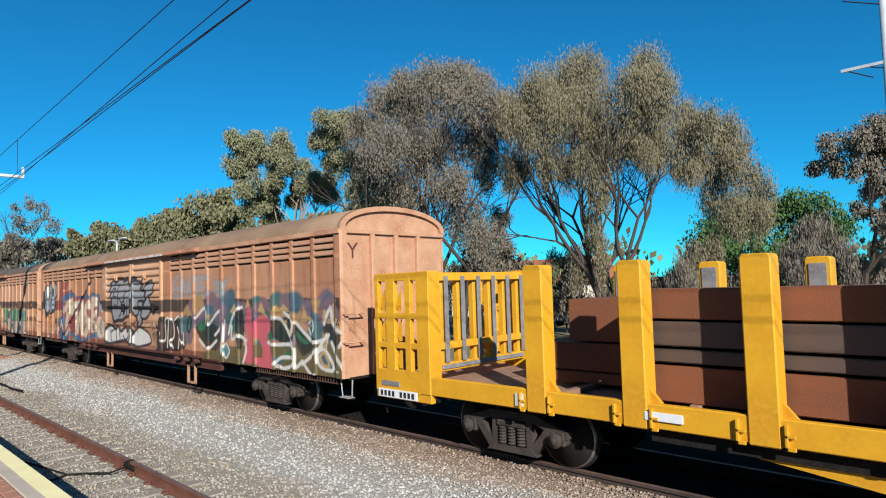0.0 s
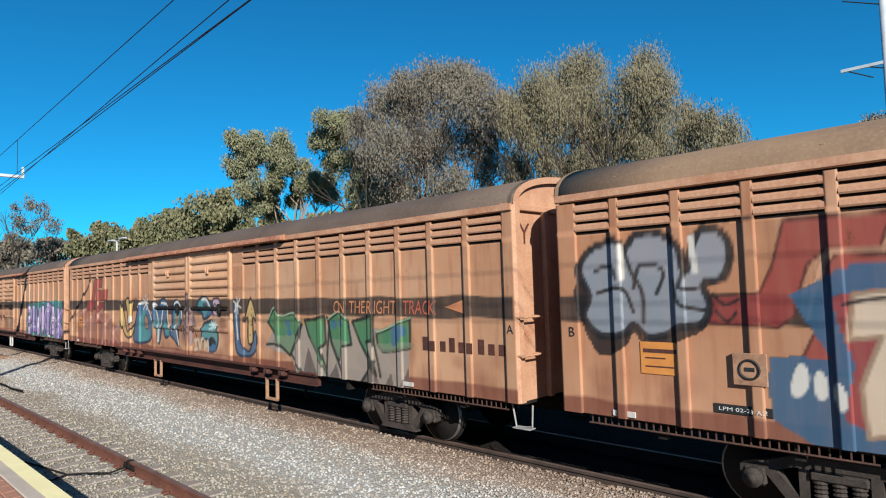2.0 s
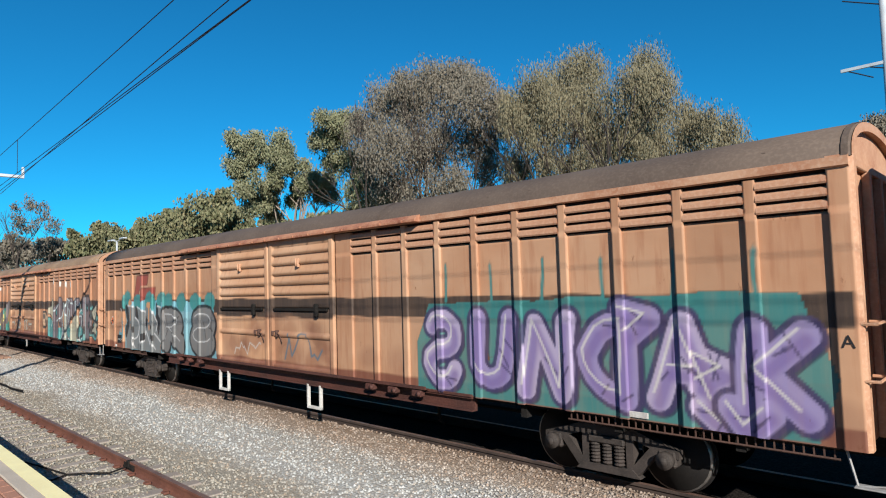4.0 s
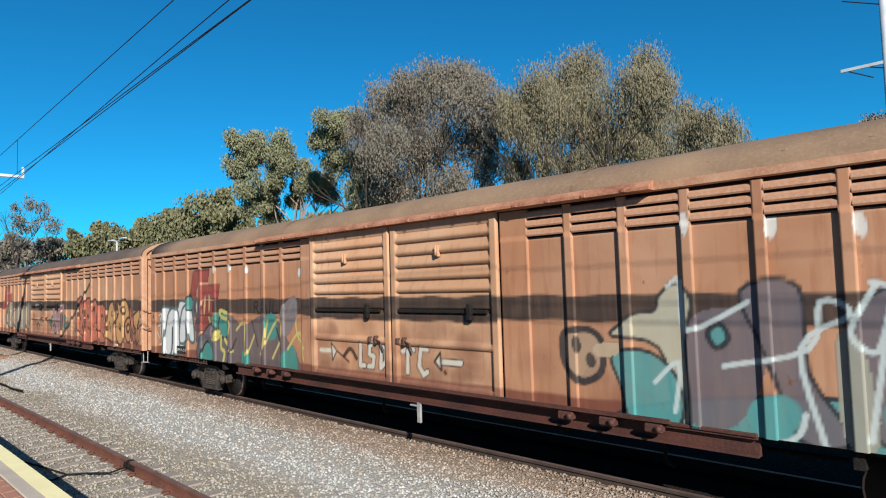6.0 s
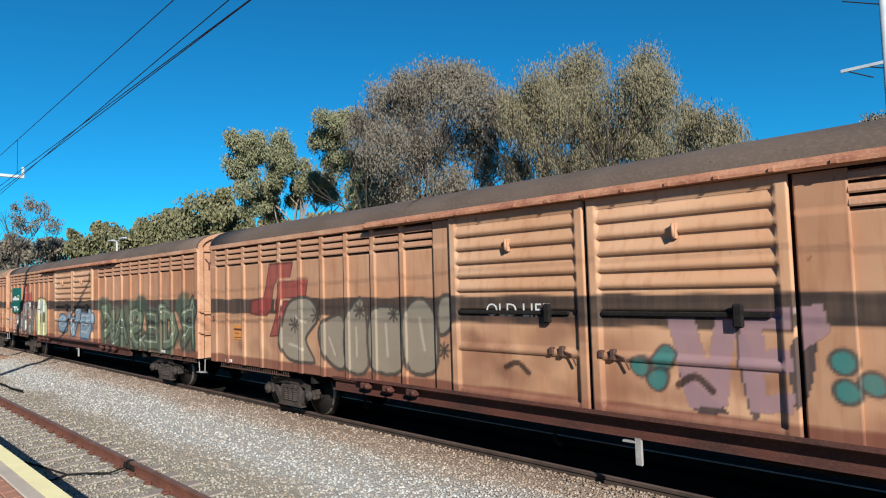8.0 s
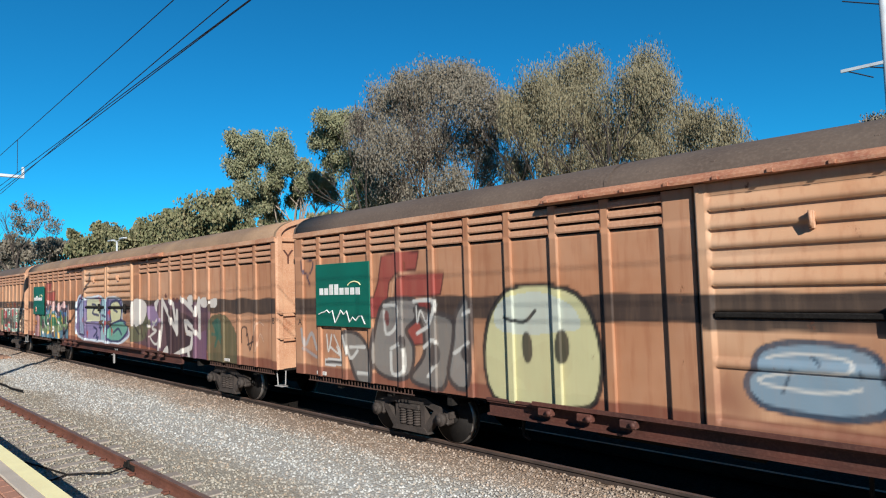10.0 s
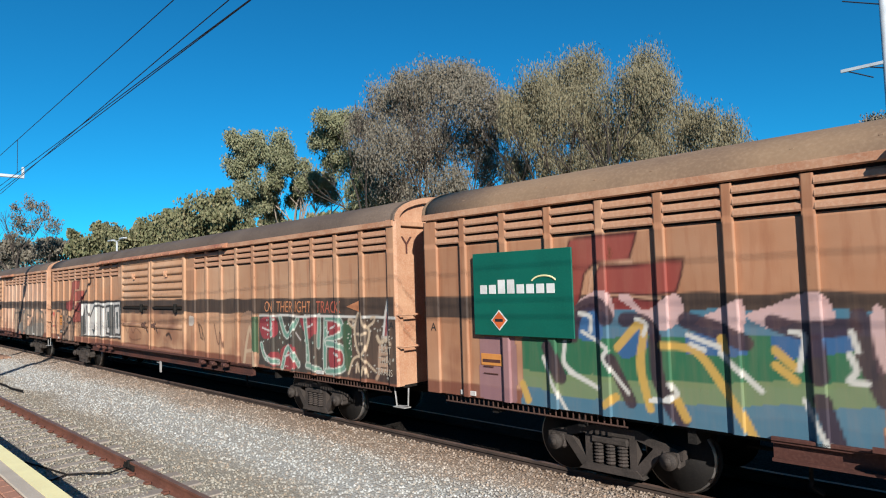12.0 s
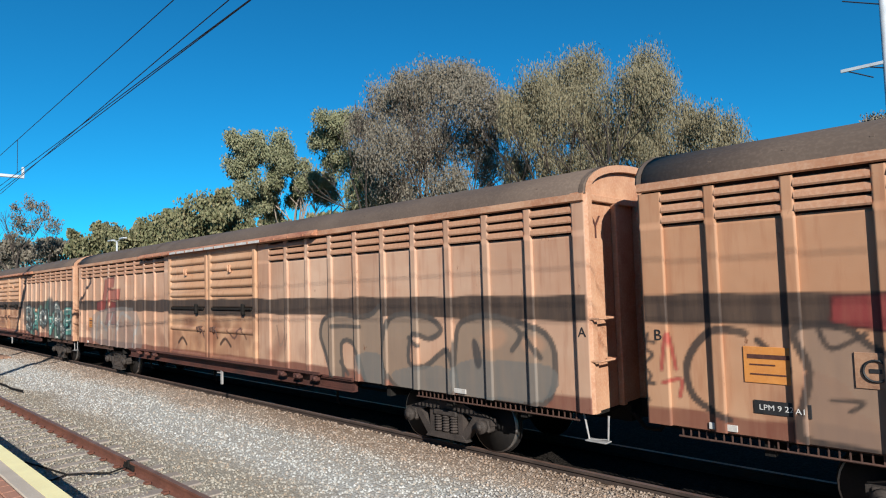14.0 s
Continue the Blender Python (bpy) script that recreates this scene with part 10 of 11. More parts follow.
    cv.form([(17.65, 1.39), (18.12, 1.51), (18.28, 1.07), (17.73, 1.01)], lin(160, 46, 58), None, 0.078)
    cv.form([(18.42, 2.08), (18.99, 2.09), (18.98, 1.78), (18.65, 1.69)], lin(160, 46, 58), None, 0.078)
    cv.form([(19.33, 2.07), (19.72, 2.11), (19.77, 1.82), (19.42, 1.73)], lin(160, 46, 58), None, 0.078)
    cv.form([(19.41, 1.53), (19.76, 1.56), (19.81, 1.24), (19.46, 1.13)], lin(160, 46, 58), None, 0.078)
    cv.form([(17.14, 1.27), (17.55, 1.31), (17.63, 1.04), (17.13, 1.07)], lin(160, 46, 58), None, 0.078)
    cv.line([(16.84, 1.46), (17.02, 1.18), (17.54, 1.11)], 0.132, lin(200, 202, 190))
    cv.line([(16.84, 1.46), (17.02, 1.18), (17.54, 1.11)], 0.083, lin(92, 146, 128))
    cv.line([(17.28, 2.05), (17.31, 1.69)], 0.132, lin(200, 202, 190))
    cv.line([(17.28, 2.05), (17.31, 1.69)], 0.083, lin(92, 146, 128))
    cv.line([(17.63, 2.06), (17.9, 1.68), (18.31, 2.05)], 0.132, lin(200, 202, 190))
    cv.line([(17.63, 2.06), (17.9, 1.68), (18.31, 2.05)], 0.083, lin(92, 146, 128))
    cv.line([(17.68, 1.01), (17.94, 1.45), (18.33, 1.12)], 0.132, lin(200, 202, 190))
    cv.line([(17.68, 1.01), (17.94, 1.45), (18.33, 1.12)], 0.083, lin(92, 146, 128))
    cv.line([(18.59, 2.08), (18.64, 1.54), (18.64, 1.11)], 0.132, lin(200, 202, 190))
    cv.line([(18.59, 2.08), (18.64, 1.54), (18.64, 1.11)], 0.083, lin(92, 146, 128))
    cv.line([(19.06, 1.54), (19.07, 2.09)], 0.132, lin(200, 202, 190))
    cv.line([(19.06, 1.54), (19.07, 2.09)], 0.083, lin(92, 146, 128))
    cv.line([(19.28, 2.07), (19.26, 1.08)], 0.132, lin(200, 202, 190))
    cv.line([(19.28, 2.07), (19.26, 1.08)], 0.083, lin(92, 146, 128))
    cv.line([(19.31, 2.07), (19.75, 2.05), (19.79, 1.77), (19.31, 1.64)], 0.132, lin(200, 202, 190))
    cv.line([(19.31, 2.07), (19.75, 2.05), (19.79, 1.77), (19.31, 1.64)], 0.083, lin(92, 146, 128))
    cv.line([(19.33, 1.59), (19.82, 1.5), (19.86, 1.15), (19.3, 1.06)], 0.132, lin(200, 202, 190))
    cv.line([(19.33, 1.59), (19.82, 1.5), (19.86, 1.15), (19.3, 1.06)], 0.083, lin(92, 146, 128))
    cv.line([(18.62, 1.11), (19.09, 1.04)], 0.132, lin(200, 202, 190))
    cv.line([(18.62, 1.11), (19.09, 1.04)], 0.083, lin(92, 146, 128))
    cv.line([(16.89, 1.83), (17.26, 1.77), (17.37, 1.93)], 0.035, lin(210, 200, 196))
    cv.line([(17.79, 1.25), (18.12, 1.35)], 0.035, lin(210, 200, 196))
    cv.line([(18.66, 1.9), (18.91, 1.95)], 0.035, lin(210, 200, 196))
    cv.line([(19.43, 1.87), (19.64, 1.94)], 0.035, lin(210, 200, 196))
    cv.line([(19.55, 1.41), (19.72, 1.36)], 0.035, lin(210, 200, 196))
    cv.line([(18.22, 1.74), (18.39, 1.6)], 0.035, lin(210, 200, 196))
    cv.line([(16.92, 1.34), (17.13, 1.11)], 0.035, lin(210, 200, 196))
    cv.dots(16.7, 19.8, 1.0, 2.05, lin(190, 210, 196), 60, 0.02)
    cv.form([(19.91, 2.13), (21.63, 2.12), (21.65, 1.01), (20.0, 0.98)], lin(58, 52, 50), None, 0.078, cover=0.9, sharp=True)
    cv.form([(19.85, 1.95), (20.11, 1.96), (20.07, 1.2), (19.89, 1.18)], lin(46, 92, 62), None, 0.078)
    cv.dots(20.0, 21.3, 1.1, 2.05, lin(206, 200, 186), 80, 0.018)
    cv.line([(16.76, 2.1), (21.63, 2.12)], 0.049, WHITE)
    cv.form([(20.22, 1.93), (20.37, 2.23), (20.5, 1.98), (20.64, 1.86), (20.55, 1.56), (20.38, 1.41), (20.25, 1.58)], lin(96, 82, 72), lin(204, 176, 144), 0.054)
    cv.line([(20.22, 1.9), (20.06, 1.99), (20.05, 2.07), (20.25, 2.04)], 0.049, lin(204, 176, 144))
    cv.line([(20.62, 1.95), (20.75, 2.02), (20.79, 2.11), (20.68, 2.09)], 0.049, lin(204, 176, 144))
    cv.line([(20.0, 1.06), (20.14, 1.32), (20.38, 1.39), (20.66, 1.24), (20.79, 1.17)], 0.049, lin(204, 176, 144))
    cv.line([(20.29, 1.81), (20.37, 1.8)], 0.049, lin(204, 176, 144))
    cv.line([(20.46, 1.8), (20.55, 1.83)], 0.049, lin(204, 176, 144))
    cv.line([(20.34, 1.63), (20.48, 1.64)], 0.049, lin(204, 176, 144))
    cv.line([(20.42, 1.79), (20.43, 1.7)], 0.049, lin(204, 176, 144))
    cv.line([(20.22, 1.1), (20.26, 1.26), (20.31, 1.11)], 0.049, lin(204, 176, 144))
    cv.line([(20.42, 1.06), (20.49, 1.22), (20.57, 1.05)], 0.049, lin(204, 176, 144))
    cv.form([(21.01, 1.76), (21.09, 2.16), (21.17, 2.44), (21.2, 2.12), (21.13, 1.72)], lin(150, 58, 64), WHITE, 0.054, sharp=True)
    cv.line([(20.85, 1.77), (20.93, 1.67), (21.11, 1.72), (21.23, 1.65)], 0.07, lin(204, 176, 144))
    cv.line([(20.95, 1.58), (21.15, 1.57)], 0.063, lin(186, 148, 120))
    cv.line([(20.94, 1.49), (21.15, 1.48)], 0.063, lin(186, 148, 120))
    cv.line([(20.94, 1.4), (21.14, 1.39)], 0.063, lin(186, 148, 120))
    cv.line([(20.93, 1.3), (21.14, 1.3)], 0.063, lin(186, 148, 120))
    cv.line([(20.93, 1.21), (21.13, 1.21)], 0.063, lin(186, 148, 120))
    cv.line([(20.92, 1.59), (20.9, 1.18), (20.81, 1.03)], 0.07, lin(186, 148, 120))
    cv.line([(21.16, 1.61), (21.14, 1.22)], 0.056, lin(186, 148, 120))


def mural_9(cv):
    red_mark(cv, cover=0.7)
    cv.form([(15.36, 1.76), (15.51, 2.06), (16.03, 2.16), (16.87, 2.13), (17.21, 2.3), (17.28, 1.82), (17.29, 0.91), (16.82, 0.87), (16.44, 1.58), (16.04, 1.59), (16.09, 0.89), (15.74, 1.01), (15.53, 1.42)], lin(146, 122, 102), lin(82, 76, 72), 0.093)
    cv.form([(17.44, 2.09), (18.32, 2.15), (18.69, 1.94), (18.41, 1.79), (18.02, 1.84), (17.92, 1.38), (18.3, 1.33), (18.86, 1.63), (18.91, 0.94), (17.78, 0.89), (17.3, 1.27)], lin(146, 122, 102), lin(82, 76, 72), 0.093)
    cv.form([(19.02, 1.88), (19.36, 2.15), (20.05, 2.12), (20.68, 1.94), (20.83, 1.52), (20.64, 1.01), (19.7, 0.94), (19.05, 0.96)], lin(146, 122, 102), lin(82, 76, 72), 0.093)
    cv.form([(16.43, 1.36), (17.23, 1.48), (17.27, 0.94), (16.85, 0.9)], lin(108, 110, 108), None, 0.078, cover=0.7)
    cv.form([(17.54, 1.22), (18.9, 1.35), (18.9, 0.96), (17.8, 0.91)], lin(108, 110, 108), None, 0.078, cover=0.7)
    cv.form([(19.09, 1.46), (20.74, 1.51), (20.62, 1.03), (19.07, 0.98)], lin(108, 110, 108), None, 0.078, cover=0.7)
    cv.blob(19.42, 1.6, 0.1, 0.26, lin(70, 66, 66), 0.9, 0.15)
    cv.blob(19.78, 1.85, 0.22, 0.12, lin(196, 140, 104), 0.5, 0.5)
    cv.blob(20.46, 1.77, 0.2, 0.12, lin(196, 140, 104), 0.5, 0.5)
    cv.line([(19.94, 2.12), (20.26, 1.93), (20.11, 1.69)], 0.084, lin(82, 76, 72))
    cv.line([(17.92, 1.78), (18.15, 1.66)], 0.084, lin(82, 76, 72))
    cv.line([(20.33, 1.93), (20.59, 1.61)], 0.084, lin(82, 76, 72))
    cv.line([(15.77, 1.92), (16.63, 1.95)], 0.084, lin(82, 76, 72))
    cv.line([(16.0, 1.26), (16.24, 1.05)], 0.084, lin(82, 76, 72))
    cv.line([(13.73, 1.87), (13.88, 1.45), (14.12, 1.84)], 0.042, lin(150, 120, 100))
    cv.line([(14.2, 1.72), (14.11, 1.38)], 0.042, lin(150, 120, 100))
    cv.line([(11.64, 1.73), (11.94, 1.55), (12.23, 1.79), (12.5, 1.55)], 0.049, lin(80, 50, 50))
    cv.line([(8.79, 1.32), (9.05, 1.46), (9.3, 1.29)], 0.084, lin(58, 40, 34))
    cv.line([(11.23, 1.38), (11.48, 1.51), (11.74, 1.35)], 0.084, lin(58, 40, 34))
    cv.form([(1.43, 1.85), (2.21, 2.13), (5.24, 2.22), (5.97, 1.44), (5.57, 0.88), (2.22, 0.97), (1.13, 1.27)], lin(128, 122, 118), None, 0.078, cover=0.6)
    cv.line([(1.79, 1.16), (2.0, 1.92), (2.83, 1.47), (3.42, 2.01)], 0.11, lin(150, 146, 142), cover=0.8)
    cv.line([(3.81, 1.11), (4.17, 2.02), (5.07, 1.9)], 0.11, lin(150, 146, 142), cover=0.8)
    cv.line([(5.24, 1.04), (5.74, 1.79)], 0.11, lin(150, 146, 142), cover=0.8)


def mural_10(cv):
    red_mark(cv)
    cv.cloud(13.8, 21.0, 1.0, 2.2, [lin(52, 100, 92), lin(70, 72, 72), lin(92, 84, 78)], 30, 0.4, 0.85)
    piece(cv, "SKOARE", 14.0, 21.0, 1.0, 2.3, [lin(90, 104, 104), lin(60, 132, 124)], lin(40, 40, 44), 0.26, 0.05, WHITE, None, wild=0.2)
    piece(cv, "NESO", 3.0, 8.0, 1.0, 2.2, [lin(70, 110, 140), lin(110, 116, 120)], lin(50, 50, 56), 0.26, 0.05, WHITE, None, wild=0.15)


def mural_11(cv):
    red_mark(cv)
    piece(cv, "BOSKE", 14.0, 21.0, 1.0, 2.2, [lin(90, 120, 136), lin(120, 120, 116)], lin(46, 44, 46), 0.28, 0.05, None, None, wild=0.15)


def data_panels(van, amber=(1.10, 1.58, 1.56, 1.92), black=(1.12, 1.66, 1.22, 1.36), code="LPM", ring=None):
    """Stencilled data panels near the rear corner; unreadable figures are bars."""
    def plate(name, x0, x1, z0, z1, material, label="", out=0.012):
        y = side_depth((x0 + x1) / 2)
        return part(name, box(bmesh.new(), x0, x1, y - out, y + 0.02, z0, z1, 0.003), material, van, label)
    if amber:
        x0, x1, z0, z1 = amber
        p = plate("data_panel", x0, x1, z0, z1, AMBER, "orange stencilled data panel")
        bm = bmesh.new()
        y = side_depth((x0 + x1) / 2) - 0.016
        for i, (a, b) in enumerate(((0.08, 0.92), (0.12, 0.6), (0.12, 0.8))):
            zz = z1 - 0.08 - i * 0.10
            box(bm, x0 + (x1 - x0) * a, x0 + (x1 - x0) * b, y, y + 0.003, zz - (0.045 if i == 0 else 0.015), zz)
        part("number_bars", bm, RED_SILL, p)
    if black:
        x0, x1, z0, z1 = black
        p = plate("service_panel", x0, x1, z0, z1, INK, "black service panel with white figures")
        text_on_side(p, "service_text", code, x0 + 0.05, z0 + (z1 - z0) * 0.32, min(0.075, (z1 - z0) * 0.42), WHITE_INK, "white figures", fit=(x1 - x0) - 0.10)
        for k in p.children:
            k.location.y -= 0.010
    if ring:
        x, z = ring
        p = plate("maker_plate", x - 0.17, x + 0.17, z - 0.17, z + 0.17, STEP_TAN, "square plate with a dark ring", 0.014)
        bm = bmesh.new()
        y = side_depth(x) - 0.02
        ringpts = [(x + 0.10 * math.cos(a * math.pi / 10), y, z + 0.10 * math.sin(a * math.pi / 10)) for a in range(21)]
        tube(bm, ringpts, 0.013, 5)
        box(bm, x - 0.05, x + 0.05, y, y + 0.004, z - 0.02, z + 0.02)
        part("ring_mark", bm, INK, p)


def green_board(van, x0, x1, z0, z1, tag=False, diamond=False):
    """Dark green advertising board bolted over the panels; its mark is drawn as plain shapes."""
    b = part("advertising_board", box(bmesh.new(), x0, x1, -1.455, -1.43, z0, z1, 0.004), GREEN_BOARD, van, "dark green board with white marks")
    w, zz = x1 - x0, z0 + (z1 - z0) * 0.50
    for i in range(8):
        bm = bmesh.new()
        a = x0 + w * (0.08 + 0.098 * i)
        tall = 0.20 if i in (2, 3) else 0.13
        box(bm, a, a + w * 0.075, -1.462, -1.456, zz, zz + tall, 0.002)
        part("board_mark", bm, WHITE_INK, b, "white block mark")
    bm = bmesh.new()
    pts = [(x0 + w * 0.74 + w * 0.12 * math.cos(radians(a)), -1.459, zz + 0.14 + 0.10 * math.sin(radians(a))) for a in range(20, 165, 14)]
    tube(bm, pts, 0.012, 5)
    part("arc_mark", bm, EDGE_YELLOW, b, "yellow arc")
    if tag:
        bm = bmesh.new()
        rng = random.Random(5)
        pts = [(x0 + w * (0.06 + 0.86 * i / 16), -1.461, z0 + 0.06 + rng.uniform(0, 0.26)) for i in range(17)]
        tube(bm, pts, 0.013, 5)
        part("sprayed_tag", bm, WHITE_INK, b, "pale sprayed scrawl")
    if diamond:
        hazard(b, x0 + w * 0.28, z0 + 0.22, -1.463)


def hazard(parent, x, z, y):
    bm = bmesh.new()
    r = 0.15
    prism(bm, [(x - r, z), (x, z - r), (x + r, z), (x, z + r)], "y", y, y + 0.004)
    p = part("hazard_diamond", bm, WHITE_INK, parent, "orange hazard diamond with a white rim")
    bm = bmesh.new()
    r = 0.125
    prism(bm, [(x - r, z), (x, z - r), (x + r, z), (x, z + r)], "y", y - 0.004, y - 0.001)
    part("diamond_face", bm, AMBER_RED, p)
    bm = bmesh.new()
    box(bm, x - 0.07, x + 0.07, y - 0.007, y - 0.005, z - 0.02, z + 0.02)
    part("diamond_bar", bm, INK, p)


CREAM_INK = worn("cream_hand_lettering", (0.42, 0.35, 0.28), (0.32, 0.26, 0.2), (0.5, 0.44, 0.37), 9.0, 0.7)
AMBER_RED = worn("orange_red_vinyl", (0.62, 0.12, 0.03), (0.5, 0.1, 0.03), (0.66, 0.18, 0.06), 5.0, 0.5)


def letters(van, number):
    """Stencilled letters on the end and the corner posts."""
    def stencil(text, m, height, material=INK):
        curve = bpy.data.curves.new("end_letter", 'FONT')
        curve.body, curve.size, curve.resolution_u = text, height / 0.72, 3
        holder = bpy.data.objects.new("end_letter", curve)
        scene.collection.objects.link(holder)
        data = bpy.data.meshes.new_from_object(holder.evaluated_get(bpy.context.evaluated_depsgraph_get()))
        bpy.data.objects.remove(holder)
        bpy.data.curves.remove(curve)
        part("end_letter", data, material, van, "dark stencilled letter", m)
    stencil("Y", pose(LEN - 0.035, -1.22, 3.22, 90, 0, 90), 0.32, RED_SILL)
    mark = "A" if number in (6, 7, 4) else "B"
    stencil(mark, pose(0.04, -1.428, 1.93, 90, 0, 0), 0.13)
    stencil("B" if mark == "A" else "A", pose(LEN - 0.16, -1.428, 1.93, 90, 0, 0), 0.13)


def dress(number):
    def extras(van):
        letters(van, number)
        if number in (1, 9):
            part("white_strip", box(bmesh.new(), 8.6, 13.4, -1.594, -1.572, 3.695, 3.752, 0.003), STEP_WHITE, van, "chipped white strip on the hood")
        part("sill_plate", box(bmesh.new(), 0.62, 0.92, -1.396, -1.37, 0.97, 1.04, 0.003), STEP_WHITE, van)
        part("sill_plate", box(bmesh.new(), 18.9, 19.2, -1.396, -1.37, 0.98, 1.05, 0.003), STEP_WHITE, van)
        code = {1: "LPM 02-23 A2", 3: "LPM 6 -22 A2", 4: "LPM 05-21 B", 8: "LPM 9 22 A1"}.get(number, "LPM")
        if number in (1, 8):
            data_panels(van, (1.02, 1.54, 1.52, 1.90), (1.10, 1.64, 1.20, 1.34) if number == 8 else (1.86, 2.46, 1.16, 1.26), code, (2.2, 1.72) if number == 8 else (2.27, 1.66))
        elif number in (3, 4):
            data_panels(van, None, (1.00, 1.48, 1.10, 1.36) if number == 3 else (1.62, 2.28, 1.02, 1.22), code)
        elif number in (6, 7):
            data_panels(van, (1.05, 1.45, 1.45, 1.62) if number == 7 else None, None)
            green_board(van, *((0.72, 2.38, 1.93, 3.12) if number == 6 else (1.0, 2.72, 1.90, 3.10)), tag=number == 6, diamond=number == 7)
        else:
            data_panels(van, (1.02, 1.50, 1.52, 1.86), None)
        if number == 3:
            hazard(van, 0.55, 1.80, -1.390)
        if number in (2, 8):
            text_on_side(van, "slogan_text", "ON THE RIGHT", 16.98, 2.18, 0.24, ORANGE_INK, "faded orange slogan letters", slant=0.1, fit=1.84)
            text_on_side(van, "slogan_text", "TRACK", 18.97, 2.18, 0.24, RED_INK, "faded red slogan letters", slant=0.1, fit=0.82)
            bm = bmesh.new()
            prism(bm, [(19.98, 2.30), (20.40, 2.20), (20.40, 2.42)], "y", -1.384, -1.380)
            part("arrow_mark", bm, ORANGE_INK, van, "faded orange arrow")
        if number == 2:
            for i in range(9):
                bm = bmesh.new()
                box(bm, 19.45 + i * 0.20, 19.57 + i * 0.20, side_depth(19.51 + i * 0.20) - 0.007, side_depth(19.51 + i * 0.20) - 0.004, 1.60, 1.76 if i % 3 else 1.82)
                part("lettering_bar", bm, RED_SILL, van, "faded dark lettering")
        if number in (4, 7):
            text_on_side(van, "rail_text", "RAIL", 5.75 if number == 4 else 6.05, 2.14, 0.30, INK, "faded dark letters", 1.3, 0.1)
        if number == 8:
            for i, word in enumerate(("MORE", "HEART", "THAN", "BRAINS")):
                text_on_side(van, "painted_words", word, (20.96, 20.90, 20.89, 20.86)[i], 1.68 - 0.19 * i, 0.125, CREAM_INK, "pale hand-painted words", fit=(0.30, 0.37, 0.36, 0.44)[i])
        if number == 5:
            text_on_side(van, "painted_words", "OLD LIFE", 8.90, 2.18, 0.19, WHITE_INK, "white hand-painted words", fit=1.13)
        if number == 7:
            text_on_side(van, "release_text", "RELEASE", 11.4, 0.86, 0.06, WHITE_INK, "small white lettering")
    return extras


def all_vans():
    rows = ((mural_1, ROOF_TAN, "faded orange louvre van with green, red and grey graffiti"),
            (mural_2, ROOF, "faded orange louvre van with teal and green graffiti letters"),
            (mural_3, ROOF, "faded orange louvre van with large grey and mauve graffiti"),
            (mural_4, ROOF_TAN, "faded orange louvre van with silver, teal and yellow graffiti"),
            (mural_5, ROOF, "faded orange louvre van with red and ochre bubble graffiti"),
            (mural_6, ROOF, "faded orange louvre van with a green board and silver graffiti"),
            (mural_7, ROOF_TAN, "faded orange louvre van with white zigzag graffiti and green board"),
            (mural_8, ROOF, "faded orange louvre van with white block letters and a slogan"),
            (mural_9, ROOF, "dusty orange louvre van with grey graffiti letters"),
            (mural_10, ROOF, "faded orange louvre van with dark teal graffiti"),
            (mural_11, ROOF, "faded orange louvre van with grey-blue graffiti letters"))
    for i, (mural, roof, label) in enumerate(rows):
        build_van(i + 1, label, mural, roof, dress(i + 1))



# ---- yellow flat wagon ----
FLAT_REAR = 1.0           # its rear end ahead of the first van's front end


def stanchion_pair(wagon, x, first=False):
    """A tall yellow post at each side, with its foot brackets."""
    for s in (-1, 1):
        post = new("stanchion")
        post.parent = wagon
        post.location = (x, 0, 0)
        bm = bmesh.new()
        y0, y1 = (s * 1.42, s * 1.14)
        lo, hi = min(y0, y1), max(y0, y1)
        prism(bm, [(-0.16, 0.86), (0.16, 0.86), (0.16, 2.86), (0.13, 2.89), (-0.13, 2.89), (-0.16, 2.86)], "y", lo, hi)
        bmesh.ops.bevel(bm, geom=bm.edges[:], offset=0.015, segments=1, affect='EDGES')
        part("post", bm, YELLOW, post)
        bm = bmesh.new()
        prism(bm, [(0.15, 0.95), (0.36, 0.95), (0.36, 1.10), (0.15, 1.34)], "y", lo + 0.10, lo + 0.16)
        part("gusset", bm, YELLOW, post)
        for k in (-0.28, 0.20):
            bm = bmesh.new()
            box(bm, k, k + 0.03, lo - 0.03, lo + 0.1, 0.86, 1.12, 0.004)
            box(bm, k, k + 0.10, lo - 0.03, lo + 0.0, 0.86, 0.90, 0.004)
            box(bm, k, k + 0.10, lo - 0.03, lo + 0.0, 0.99, 1.02, 0.004)
            part("bracket", bm, YELLOW, post)
        bm = bmesh.new()
        inner = -s
        yy = s * 1.14 + inner * 0.02
        box(bm, -0.11, 0.11, min(yy, s * 1.14), max(yy, s * 1.14), 1.25, 2.80, 0.004)
        part("rubbing_strip", bm, RUBBER, post, "grey rubbing strip")


